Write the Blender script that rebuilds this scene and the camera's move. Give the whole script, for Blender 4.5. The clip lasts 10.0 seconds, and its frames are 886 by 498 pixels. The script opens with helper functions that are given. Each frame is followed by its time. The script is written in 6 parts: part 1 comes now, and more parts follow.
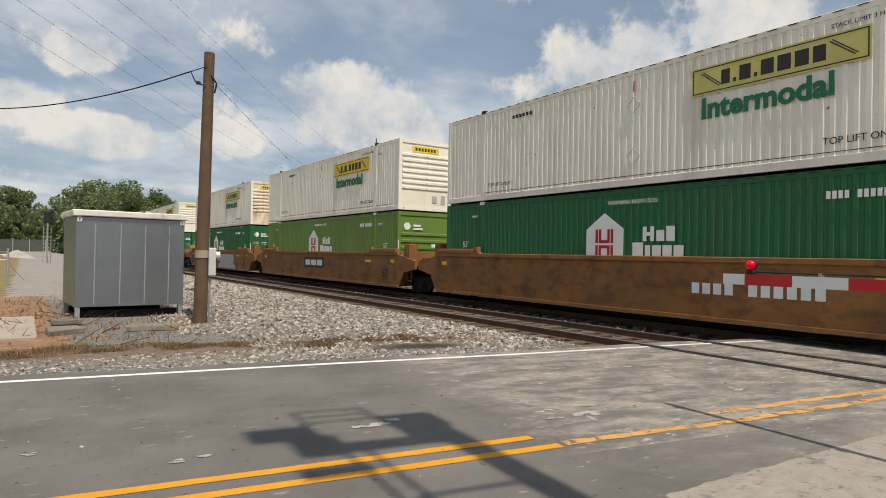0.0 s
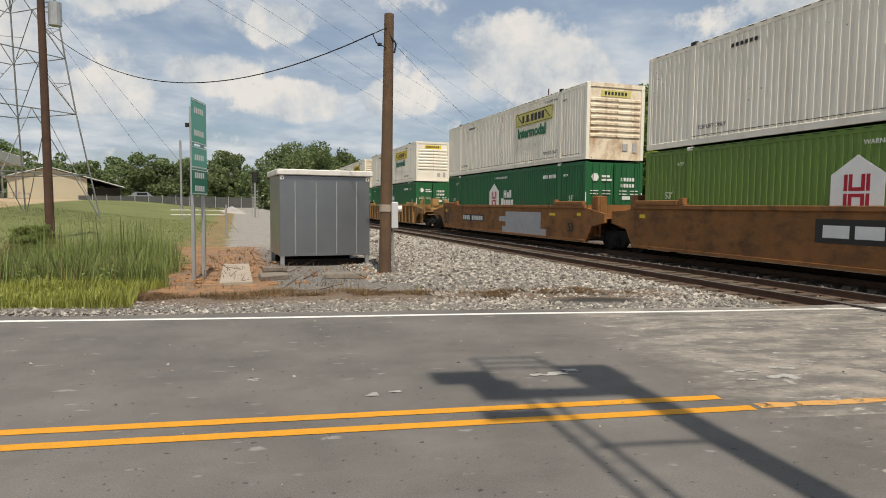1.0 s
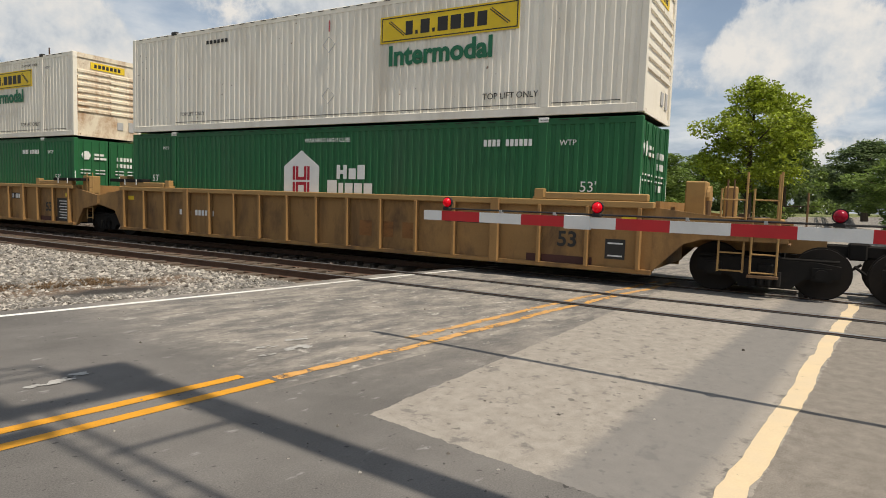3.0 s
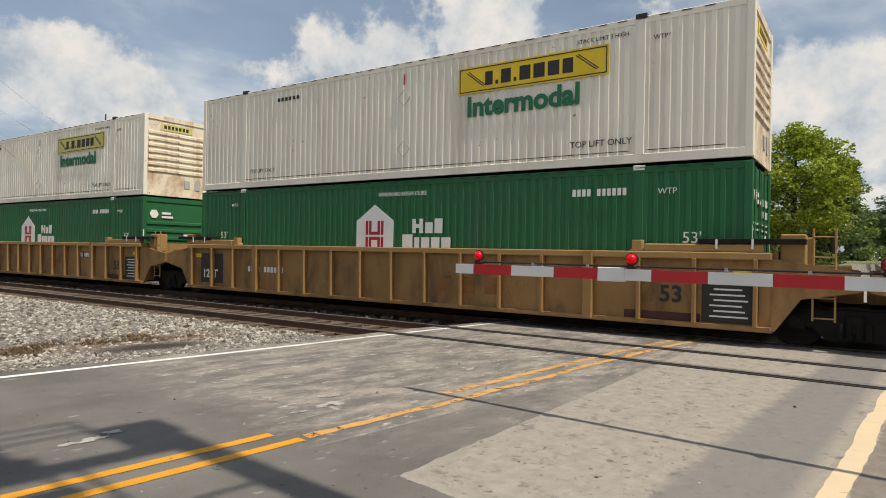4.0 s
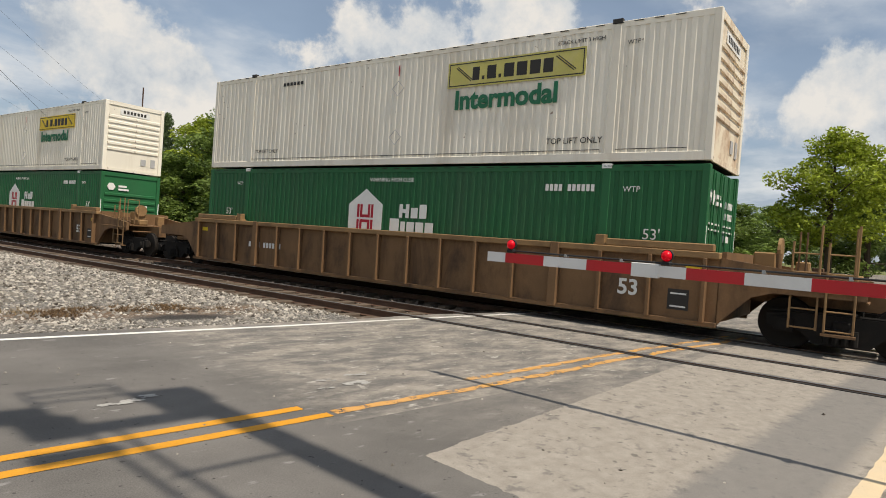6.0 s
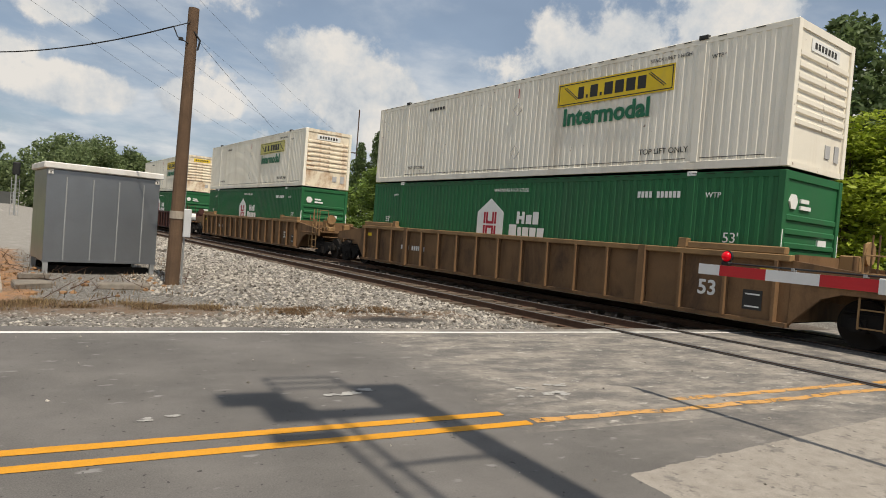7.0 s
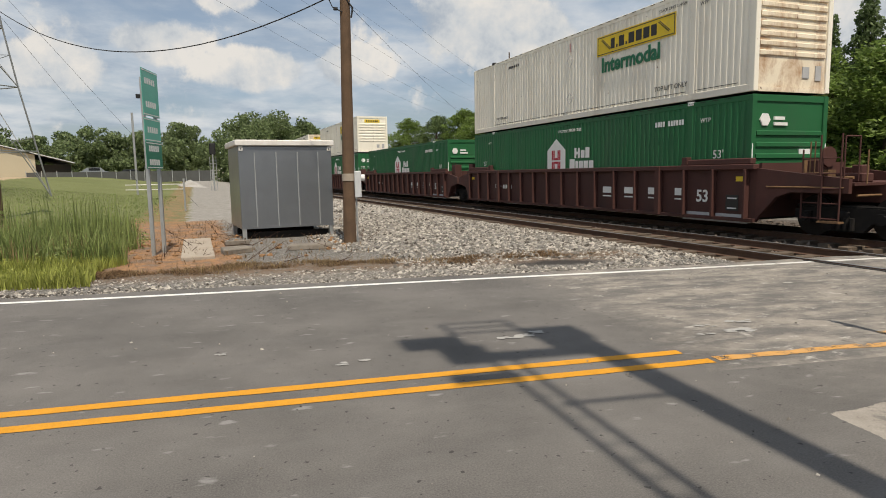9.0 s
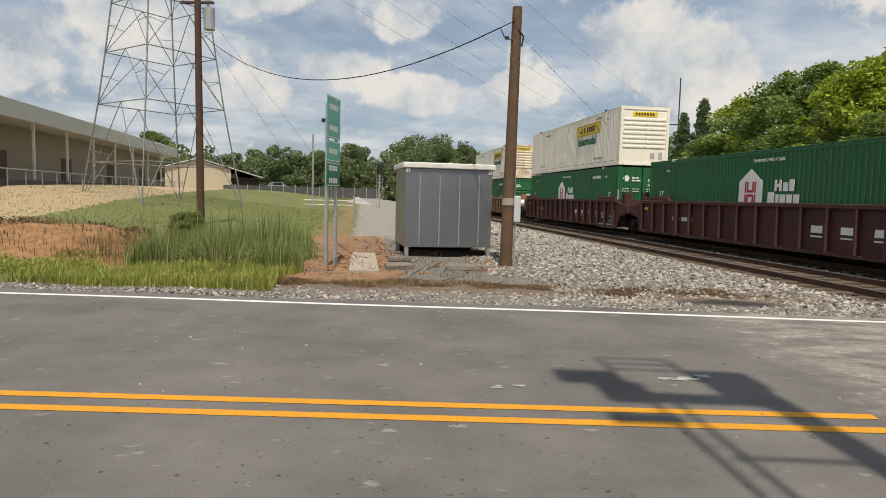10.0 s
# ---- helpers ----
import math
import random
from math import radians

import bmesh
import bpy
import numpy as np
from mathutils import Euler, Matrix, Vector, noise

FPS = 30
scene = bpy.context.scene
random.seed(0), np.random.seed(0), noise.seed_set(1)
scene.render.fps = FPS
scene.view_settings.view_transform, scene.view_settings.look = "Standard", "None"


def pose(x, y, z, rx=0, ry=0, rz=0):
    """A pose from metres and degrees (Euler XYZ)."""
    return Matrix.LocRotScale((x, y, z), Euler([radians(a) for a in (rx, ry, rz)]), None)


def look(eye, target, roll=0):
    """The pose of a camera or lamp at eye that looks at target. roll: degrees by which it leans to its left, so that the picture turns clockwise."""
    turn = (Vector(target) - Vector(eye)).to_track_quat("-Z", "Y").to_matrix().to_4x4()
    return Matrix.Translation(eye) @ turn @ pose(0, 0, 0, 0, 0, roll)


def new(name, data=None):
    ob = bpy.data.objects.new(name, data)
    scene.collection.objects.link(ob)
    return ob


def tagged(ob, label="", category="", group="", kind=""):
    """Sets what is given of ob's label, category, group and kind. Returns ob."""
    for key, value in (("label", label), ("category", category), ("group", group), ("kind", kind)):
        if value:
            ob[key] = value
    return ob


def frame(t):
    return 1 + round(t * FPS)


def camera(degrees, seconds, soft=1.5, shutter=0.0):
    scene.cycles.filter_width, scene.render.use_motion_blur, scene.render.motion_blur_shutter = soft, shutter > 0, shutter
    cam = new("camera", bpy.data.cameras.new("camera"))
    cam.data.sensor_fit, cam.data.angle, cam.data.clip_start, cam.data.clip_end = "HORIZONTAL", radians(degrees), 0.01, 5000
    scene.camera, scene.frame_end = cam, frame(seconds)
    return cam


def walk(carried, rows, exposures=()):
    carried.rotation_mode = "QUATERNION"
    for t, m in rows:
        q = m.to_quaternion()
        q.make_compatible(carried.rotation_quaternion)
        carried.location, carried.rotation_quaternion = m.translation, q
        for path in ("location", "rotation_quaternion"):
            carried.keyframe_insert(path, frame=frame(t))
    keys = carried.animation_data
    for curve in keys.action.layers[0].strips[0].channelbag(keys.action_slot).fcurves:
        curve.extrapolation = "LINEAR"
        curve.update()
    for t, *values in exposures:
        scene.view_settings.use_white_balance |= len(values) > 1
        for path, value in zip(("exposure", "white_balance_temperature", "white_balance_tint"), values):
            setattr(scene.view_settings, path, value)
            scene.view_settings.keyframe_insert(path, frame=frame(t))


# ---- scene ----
cam = camera(70.67, 10.0, soft=0.95)
PATH = [
    (0.00, pose(0.008, -0.001, 1.616, 90.554, -1.082, -23.864)),
    (0.50, pose(-0.027, 0.006, 1.600, 85.927, -0.177, -15.350)),
    (1.00, pose(-0.055, -0.016, 1.593, 86.082, -0.566, -8.240)),
    (1.50, pose(-0.070, -0.017, 1.590, 85.669, -1.169, -8.303)),
    (2.00, pose(-0.067, -0.002, 1.590, 84.151, -1.658, -12.174)),
    (2.50, pose(-0.048, -0.019, 1.584, 84.067, -2.472, -24.936)),
    (2.60, pose(-0.023, -0.027, 1.593, 84.222, -2.544, -30.317)),
    (2.70, pose(-0.003, -0.022, 1.603, 84.283, -2.327, -36.596)),
    (2.85, pose(0.020, -0.010, 1.602, 84.800, -2.150, -43.800)),
    (3.00, pose(0.050, 0.000, 1.600, 85.500, -1.900, -49.500)),
    (3.20, pose(0.080, 0.005, 1.600, 86.500, -1.650, -54.000)),
    (3.30, pose(0.080, 0.005, 1.600, 86.800, -1.550, -53.000)),
    (3.50, pose(0.060, 0.004, 1.600, 87.200, -1.430, -42.500)),
    (3.65, pose(0.045, 0.004, 1.599, 87.450, -1.370, -34.500)),
    (3.80, pose(0.043, 0.006, 1.599, 87.820, -1.314, -32.065)),
    (3.90, pose(0.088, -0.006, 1.609, 88.950, -1.190, -38.000)),
    (4.00, pose(0.132, -0.019, 1.618, 90.182, -1.059, -46.037)),
    (4.10, pose(0.170, -0.012, 1.615, 92.300, -0.830, -56.000)),
    (4.20, pose(0.203, -0.006, 1.611, 94.326, -0.599, -64.900)),
    (4.30, pose(0.180, 0.006, 1.614, 94.668, -0.889, -66.790)),
    (4.40, pose(0.128, 0.020, 1.621, 93.787, -1.195, -60.965)),
    (4.50, pose(0.093, 0.038, 1.622, 92.094, -1.396, -51.002)),
    (4.60, pose(0.072, 0.040, 1.618, 89.853, -1.311, -41.666)),
    (4.70, pose(0.069, 0.039, 1.615, 87.895, -0.996, -37.229)),
    (4.80, pose(0.075, 0.052, 1.608, 87.046, -0.794, -39.554)),
    (4.90, pose(0.125, 0.047, 1.607, 87.600, -0.730, -47.800)),
    (5.00, pose(0.176, 0.041, 1.605, 88.280, -0.672, -57.368)),
    (5.10, pose(0.205, 0.020, 1.596, 88.800, -0.740, -64.300)),
    (5.20, pose(0.224, -0.003, 1.586, 89.334, -0.805, -69.818)),
    (5.30, pose(0.198, 0.008, 1.588, 89.427, -0.839, -68.426)),
    (5.40, pose(0.148, 0.035, 1.589, 89.658, -1.154, -62.601)),
    (5.50, pose(0.089, 0.056, 1.587, 89.938, -1.631, -54.921)),
    (5.60, pose(0.043, 0.055, 1.585, 89.853, -2.491, -48.338)),
    (5.70, pose(0.016, 0.042, 1.583, 89.507, -2.890, -45.059)),
    (5.85, pose(0.020, 0.030, 1.588, 89.200, -3.450, -41.800)),
    (6.00, pose(0.040, 0.020, 1.592, 89.000, -4.100, -43.800)),
    (6.15, pose(0.055, 0.015, 1.594, 88.850, -4.700, -48.500)),
    (6.28, pose(0.055, 0.015, 1.594, 88.750, -5.150, -51.000)),
    (6.40, pose(0.045, 0.020, 1.592, 88.650, -5.500, -49.500)),
    (6.60, pose(0.010, 0.032, 1.586, 88.520, -5.950, -41.000)),
    (6.80, pose(-0.031, 0.044, 1.582, 88.471, -6.092, -32.095)),
    (7.00, pose(-0.023, 0.033, 1.582, 88.584, -4.465, -25.989)),
    (7.50, pose(-0.060, 0.002, 1.594, 88.942, -2.295, -19.434)),
    (8.00, pose(-0.065, -0.014, 1.584, 85.877, -0.702, -14.686)),
    (8.50, pose(-0.056, -0.013, 1.588, 84.101, 0.935, -13.743)),
    (9.00, pose(-0.050, -0.018, 1.590, 83.094, 0.949, -11.556)),
    (9.50, pose(-0.088, -0.056, 1.587, 83.035, 0.380, -4.426)),
    (10.00, pose(-0.151, -0.069, 1.615, 85.221, -1.446, 2.589)),
]
walk(cam, PATH, [(0.0, 0.2, 6950, 11), (2.5, 0.24, 6950, 11), (4.0, 0.25, 6950, 11), (4.3, 0.45, 6950, 11), (4.6, 0.34, 6950, 11), (5.0, 0.30, 6950, 11), (5.2, 0.58, 6950, 11), (5.5, 0.40, 6950, 11), (7.0, 0.2, 6950, 11), (10.0, 0.2, 6950, 11)])

# ---- world, sun ----
TRACK = 10.0                      # degrees by which the railway leans to the left of the road's normal
S10, C10 = math.sin(radians(TRACK)), math.cos(radians(TRACK))
RAIL_Z = 0.03
SUN_DIR = Vector((0.09, -1.0, 1.9)).normalized()


def node(nt, kind, **values):
    n = nt.nodes.new(kind)
    for k, v in values.items():
        n.inputs[k].default_value = v
    return n


def link(nt, a, b):
    nt.links.new(a, b)


def math_node(nt, op, a, b=None):
    n = nt.nodes.new("ShaderNodeMath")
    n.operation = op
    for i, v in enumerate((a, b)):
        if v is None:
            continue
        if isinstance(v, (int, float)):
            n.inputs[i].default_value = v
        else:
            link(nt, v, n.inputs[i])
    return n.outputs[0]


def vec_node(nt, op, a, b=None):
    n = nt.nodes.new("ShaderNodeVectorMath")
    n.operation = op
    for i, v in enumerate((a, b)):
        if v is None:
            continue
        if isinstance(v, (tuple, Vector)):
            n.inputs[i].default_value = tuple(v)
        else:
            link(nt, v, n.inputs[i])
    return n


def ramp_node(nt, value, stops, smooth=False):
    n = nt.nodes.new("ShaderNodeValToRGB")
    el = n.color_ramp.elements
    while len(el) < len(stops):
        el.new(0.5)
    for e, (p, c) in zip(el, stops):
        e.position = p
        e.color = (*c, 1) if isinstance(c, tuple) else (c, c, c, 1)
    if smooth:
        n.color_ramp.interpolation = "EASE"
    link(nt, value, n.inputs[0])
    return n.outputs[0]


def mix_col(nt, fac, a, b, mode="MIX"):
    n = nt.nodes.new("ShaderNodeMix")
    n.data_type, n.blend_type = "RGBA", mode
    for i, v in ((0, fac), (6, a), (7, b)):
        if isinstance(v, (int, float)):
            n.inputs[i].default_value = v
        elif isinstance(v, tuple):
            n.inputs[i].default_value = (*v, 1)
        else:
            link(nt, v, n.inputs[i])
    return n.outputs[2]


def noise_tex(nt, vector, scale, detail=4.0, rough=0.55, distort=0.0):
    n = node(nt, "ShaderNodeTexNoise", Scale=scale, Detail=detail, Roughness=rough, Distortion=distort)
    if vector is not None:
        link(nt, vector, n.inputs["Vector"])
    return n.outputs["Fac"]


def heading(yaw, elevation):
    a, e = radians(yaw), radians(elevation)
    return Vector((-math.sin(a) * math.cos(e), math.cos(a) * math.cos(e), math.sin(e)))


def make_world():
    world = bpy.data.worlds.new("summer_sky")
    scene.world = world
    world.use_nodes = True
    nt = world.node_tree
    nt.nodes.clear()
    out = nt.nodes.new("ShaderNodeOutputWorld")
    bg = node(nt, "ShaderNodeBackground", Strength=SKY)
    sky = nt.nodes.new("ShaderNodeTexSky")
    sky.sky_type, sky.sun_disc = "NISHITA", False
    sky.sun_elevation = math.asin(SUN_DIR.z)
    sky.sun_rotation = math.atan2(SUN_DIR.x, SUN_DIR.y)
    sky.air_density, sky.dust_density, sky.ozone_density = 1.0, 1.5, 1.5
    tc = nt.nodes.new("ShaderNodeTexCoord").outputs["Generated"]
    sep = nt.nodes.new("ShaderNodeSeparateXYZ")
    link(nt, tc, sep.inputs[0])
    up = math_node(nt, "ADD", math_node(nt, "MAXIMUM", sep.outputs[2], 0.0), 0.16)
    comb = nt.nodes.new("ShaderNodeCombineXYZ")
    link(nt, math_node(nt, "DIVIDE", sep.outputs[0], up), comb.inputs[0])
    link(nt, math_node(nt, "DIVIDE", sep.outputs[1], up), comb.inputs[1])
    flat = comb.outputs[0]
    # broken cloud deck
    deck = noise_tex(nt, flat, 0.95, 9.0, 0.56, 0.25)
    deck = ramp_node(nt, deck, [(0.40, 0.0), (0.60, 1.0)], True)
    veil = ramp_node(nt, noise_tex(nt, flat, 0.5, 5.0, 0.6), [(0.3, 0.15), (0.75, 0.6)])
    # towering cumulus, each a lumpy heap over a heading
    puff = noise_tex(nt, tc, 9.0, 9.0, 0.62)
    wide = noise_tex(nt, tc, 3.2, 4.0, 0.6)
    heap = None
    for yaw, el, w, h in ((-14.0, 13.0, 5.5, 5.0), (-18.5, 10.5, 6.5, 4.5), (-27.0, 8.0, 5.0, 4.0), (-39, 14, 9, 9.0), (-46, 10, 8, 7.5), (-50.0, 15.5, 6.5, 9.5), (-62, 11, 9, 8), (-78, 12, 8, 6), (5.0, 9.0, 5.5, 2.2), (12, 11, 4.5, 2.2), (20, 8.5, 5.0, 2.2), (7.0, 15.5, 5.5, 2.5), (28, 13, 6.0, 3.0), (-4.0, 9.5, 4, 2.0), (18, 17, 6, 3), (-98, 16, 14, 8), (42, 10, 12, 6), (-112, 12, 14, 9)):
        c = heading(yaw, el)
        d = vec_node(nt, "SUBTRACT", tc, c).outputs[0]
        side = Vector((math.cos(radians(yaw)), math.sin(radians(yaw)), 0))
        a = math_node(nt, "DIVIDE", vec_node(nt, "DOT_PRODUCT", d, side).outputs["Value"], radians(w))
        b = math_node(nt, "DIVIDE", vec_node(nt, "DOT_PRODUCT", d, (0.0, 0.0, 1.0)).outputs["Value"], radians(h))
        r = math_node(nt, "SQRT", math_node(nt, "ADD", math_node(nt, "MULTIPLY", a, a), math_node(nt, "MULTIPLY", b, b)))
        # the far side of the sky is no heap
        front = math_node(nt, "GREATER_THAN", vec_node(nt, "DOT_PRODUCT", tc, c).outputs["Value"], 0.3)
        v = math_node(nt, "MULTIPLY", math_node(nt, "SUBTRACT", 1.0, r), front)
        heap = v if heap is None else math_node(nt, "MAXIMUM", heap, v)
    heap = math_node(nt, "ADD", heap, math_node(nt, "MULTIPLY", math_node(nt, "SUBTRACT", puff, 0.5), 1.9))
    heap = math_node(nt, "ADD", heap, math_node(nt, "MULTIPLY", math_node(nt, "SUBTRACT", wide, 0.5), 0.9))
    heap_mask = ramp_node(nt, heap, [(0.11, 0.0), (0.38, 1.0)], True)
    # cloud shade: bright crowns, grey bellies
    belly = noise_tex(nt, vec_node(nt, "ADD", tc, (0.02, 0.05, 0.045)).outputs[0], 9.0, 9.0, 0.62)
    crown = math_node(nt, "ADD", math_node(nt, "MULTIPLY", math_node(nt, "SUBTRACT", puff, belly), 2.2), 0.52)
    heap_col = ramp_node(nt, crown, [(0.1, (0.33, 0.39, 0.47)), (0.45, (0.50, 0.54, 0.58)), (0.85, (0.66, 0.655, 0.64))])
    deck_col = ramp_node(nt, noise_tex(nt, flat, 2.0, 9.0, 0.62), [(0.36, (0.31, 0.38, 0.48)), (0.50, (0.47, 0.53, 0.60)), (0.66, (0.62, 0.65, 0.68))])
    blue = vec_node(nt, "MULTIPLY", sky.outputs[0], (SKY_GAIN, SKY_GAIN, SKY_GAIN)).outputs[0]
    col = mix_col(nt, veil, blue, (0.40, 0.52, 0.68))
    col = mix_col(nt, math_node(nt, "MULTIPLY", deck, 0.85), col, deck_col)
    col = mix_col(nt, math_node(nt, "MULTIPLY", heap_mask, 0.96), col, heap_col)
    link(nt, col, bg.inputs["Color"])
    link(nt, bg.outputs[0], out.inputs[0])


SKY, SKY_GAIN = 1.02, 0.07
make_world()

sun = new("sun", bpy.data.lights.new("sun", "SUN"))
sun.data.energy, sun.data.angle, sun.data.color = 3.75, radians(0.55), (1.0, 0.94, 0.84)
sun.matrix_basis = look(SUN_DIR * 60, (0, 0, 0))

# ---- materials ----
MATS = {}


def base_mat(name, rough=0.7, metal=0.0):
    m = bpy.data.materials.new(name)
    m.use_nodes = True
    nt = m.node_tree
    p = nt.nodes["Principled BSDF"]
    p.inputs["Roughness"].default_value = rough
    p.inputs["Metallic"].default_value = metal
    p.inputs["Specular IOR Level"].default_value = 0.3
    return m, nt, p


def coords(nt, world=False):
    if world:
        return nt.nodes.new("ShaderNodeNewGeometry").outputs["Position"]
    return nt.nodes.new("ShaderNodeTexCoord").outputs["Object"]


def bump(nt, p, height, strength=0.3, distance=0.02):
    b = node(nt, "ShaderNodeBump", Strength=strength, Distance=distance)
    link(nt, height, b.inputs["Height"])
    link(nt, b.outputs[0], p.inputs["Normal"])


def surface(name, colour, rough=0.7, metal=0.0, spread=0.18, scale=3.0, dirt=None, dirt_amount=0.4, dirt_scale=1.2, bump_strength=0.15, fine=60.0, vary=0.0, streak=0.0, spots=None):
    """A painted or natural surface: base colour with grain, broad tone, dirt with a shape of its own, and fine relief."""
    if name in MATS:
        return MATS[name]
    m, nt, p = base_mat(name, rough, metal)
    co = coords(nt)
    broad = noise_tex(nt, co, scale, 5.0, 0.6)
    grain = noise_tex(nt, co, fine, 3.0, 0.6)
    lo = tuple(c * (1 - spread) for c in colour)
    hi = tuple(min(1.0, c * (1 + spread)) for c in colour)
    col = ramp_node(nt, math_node(nt, "ADD", math_node(nt, "MULTIPLY", broad, 0.7), math_node(nt, "MULTIPLY", grain, 0.3)), [(0.3, lo), (0.7, hi)])
    if vary:
        rnd = nt.nodes.new("ShaderNodeObjectInfo").outputs["Random"]
        gain = math_node(nt, "ADD", math_node(nt, "MULTIPLY", rnd, vary * 2), 1.0 - vary)
        sc = nt.nodes.new("ShaderNodeVectorMath")
        sc.operation = "SCALE"
        link(nt, col, sc.inputs[0])
        link(nt, gain, sc.inputs["Scale"])
        col = sc.outputs[0]
    if dirt:
        v = co
        if streak:
            mp = node(nt, "ShaderNodeMapping", Scale=(1.0, 1.0, 1.0 / streak))
            link(nt, co, mp.inputs[0])
            v = mp.outputs[0]
        d = noise_tex(nt, v, dirt_scale, 8.0, 0.68, 0.4)
        d = ramp_node(nt, d, [(0.48, 0.0), (0.72, dirt_amount)])
        col = mix_col(nt, d, col, dirt)
    if spots:
        far = noise_tex(nt, co, 0.7, 2.0, 0.5)
        s = math_node(nt, "MULTIPLY", noise_tex(nt, co, 7.0, 3.0, 0.5), math_node(nt, "ADD", math_node(nt, "MULTIPLY", far, 0.5), 0.75))
        col = mix_col(nt, ramp_node(nt, s, [(0.735, 0.0), (0.77, 0.85)]), col, spots)
    link(nt, col, p.inputs["Base Color"])
    r = math_node(nt, "ADD", math_node(nt, "MULTIPLY", broad, 0.25), rough - 0.12)
    link(nt, r, p.inputs["Roughness"])
    bump(nt, p, grain, bump_strength, 0.01)
    MATS[name] = m
    return m


def asphalt_mat():
    """Dark newer asphalt, with the pale worn old pavement of the crossing beyond a ragged joint."""
    m, nt, p = base_mat("asphalt", 0.85)
    co = coords(nt, True)
    sep = nt.nodes.new("ShaderNodeSeparateXYZ")
    link(nt, co, sep.inputs[0])
    x, y = sep.outputs[0], sep.outputs[1]
    fine = noise_tex(nt, co, 90.0, 3.0, 0.7)
    mid = noise_tex(nt, co, 7.0, 6.0, 0.65)
    broad = noise_tex(nt, co, 0.7, 5.0, 0.6)
    stretch = node(nt, "ShaderNodeMapping", Scale=(0.62, 1.35, 1.0))
    link(nt, co, stretch.inputs[0])
    lanes = noise_tex(nt, stretch.outputs[0], 1.9, 9.0, 0.72)
    speck = node(nt, "ShaderNodeTexVoronoi", Scale=55.0)
    link(nt, co, speck.inputs["Vector"])
    dark = ramp_node(nt, math_node(nt, "ADD", math_node(nt, "MULTIPLY", fine, 0.5), math_node(nt, "MULTIPLY", broad, 0.5)), [(0.36, (0.080, 0.075, 0.070)), (0.64, (0.182, 0.170, 0.157))])
    dark = mix_col(nt, ramp_node(nt, speck.outputs["Distance"], [(0.0, 0.6), (0.15, 0.0)]), dark, (0.20, 0.195, 0.19))
    dark = mix_col(nt, ramp_node(nt, lanes, [(0.5, 0.0), (0.75, 0.3)]), dark, (0.185, 0.178, 0.17))
    dark = mix_col(nt, ramp_node(nt, noise_tex(nt, stretch.outputs[0], 5.5, 3.0, 0.5), [(0.66, 0.0), (0.72, 0.5)]), dark, (0.33, 0.32, 0.31))
    pits = ramp_node(nt, noise_tex(nt, co, 16.0, 2.0, 0.5), [(0.68, 0.0), (0.715, 0.75)])
    dark = mix_col(nt, pits, dark, (0.028, 0.026, 0.025))
    old = ramp_node(nt, math_node(nt, "ADD", math_node(nt, "MULTIPLY", mid, 0.5), math_node(nt, "MULTIPLY", fine, 0.5)), [(0.32, (0.20, 0.178, 0.152)), (0.7, (0.38, 0.345, 0.30))])
    old = mix_col(nt, ramp_node(nt, noise_tex(nt, co, 4.2, 7.0, 0.7), [(0.56, 0.0), (0.64, 0.8)]), old, (0.14, 0.13, 0.12))
    old = mix_col(nt, ramp_node(nt, noise_tex(nt, co, 11.0, 3.0, 0.5), [(0.64, 0.0), (0.70, 0.7)]), old, (0.09, 0.083, 0.075))
    worn = mix_col(nt, ramp_node(nt, lanes, [(0.42, 0.0), (0.58, 0.95)]), mix_col(nt, ramp_node(nt, fine, [(0.35, 0.0), (0.65, 1.0)]), (0.100, 0.094, 0.088), (0.165, 0.155, 0.143)), old)
    pale = ramp_node(nt, noise_tex(nt, stretch.outputs[0], 5.0, 8.0, 0.75), [(0.575, 0.0), (0.65, 0.85)])
    worn = mix_col(nt, pale, worn, (0.52, 0.49, 0.44))
    # joint between dark and worn: straight over the far lane, a slanting slab over the near lane
    wob = math_node(nt, "MULTIPLY", math_node(nt, "SUBTRACT", mid, 0.5), 1.1)
    wob2 = math_node(nt, "MULTIPLY", math_node(nt, "SUBTRACT", mid, 0.5), 0.12)
    far_edge = math_node(nt, "SUBTRACT", math_node(nt, "ADD", x, wob), 2.85)
    m1 = ramp_node(nt, math_node(nt, "DIVIDE", far_edge, 1.3), [(0.0, 0.0), (0.7, 1.0)])
    m1 = math_node(nt, "MULTIPLY", m1, math_node(nt, "GREATER_THAN", y, 4.25))
    # near lane: clean slab whose edges run along the road and across it
    slab_x = math_node(nt, "SUBTRACT", math_node(nt, "ADD", x, wob2), 3.17)
    slab_y = math_node(nt, "SUBTRACT", math_node(nt, "ADD", math_node(nt, "MULTIPLY", x, 0.135), 2.88), math_node(nt, "ADD", y, wob2))
    m2 = math_node(nt, "MULTIPLY", math_node(nt, "GREATER_THAN", slab_x, 0.0), math_node(nt, "GREATER_THAN", slab_y, 0.0))
    m3 = math_node(nt, "MULTIPLY", ramp_node(nt, math_node(nt, "DIVIDE", math_node(nt, "SUBTRACT", x, 3.2), 4.0), [(0.0, 0.0), (1.0, 0.75)]), math_node(nt, "LESS_THAN", y, 4.6))
    tyre = math_node(nt, "SUBTRACT", math_node(nt, "ADD", y, math_node(nt, "MULTIPLY", wob2, 1.5)), math_node(nt, "ADD", math_node(nt, "MULTIPLY", x, 0.075), 1.20))
    tyre = ramp_node(nt, math_node(nt, "ABSOLUTE", tyre), [(0.30, 0.7), (0.43, 0.0)])
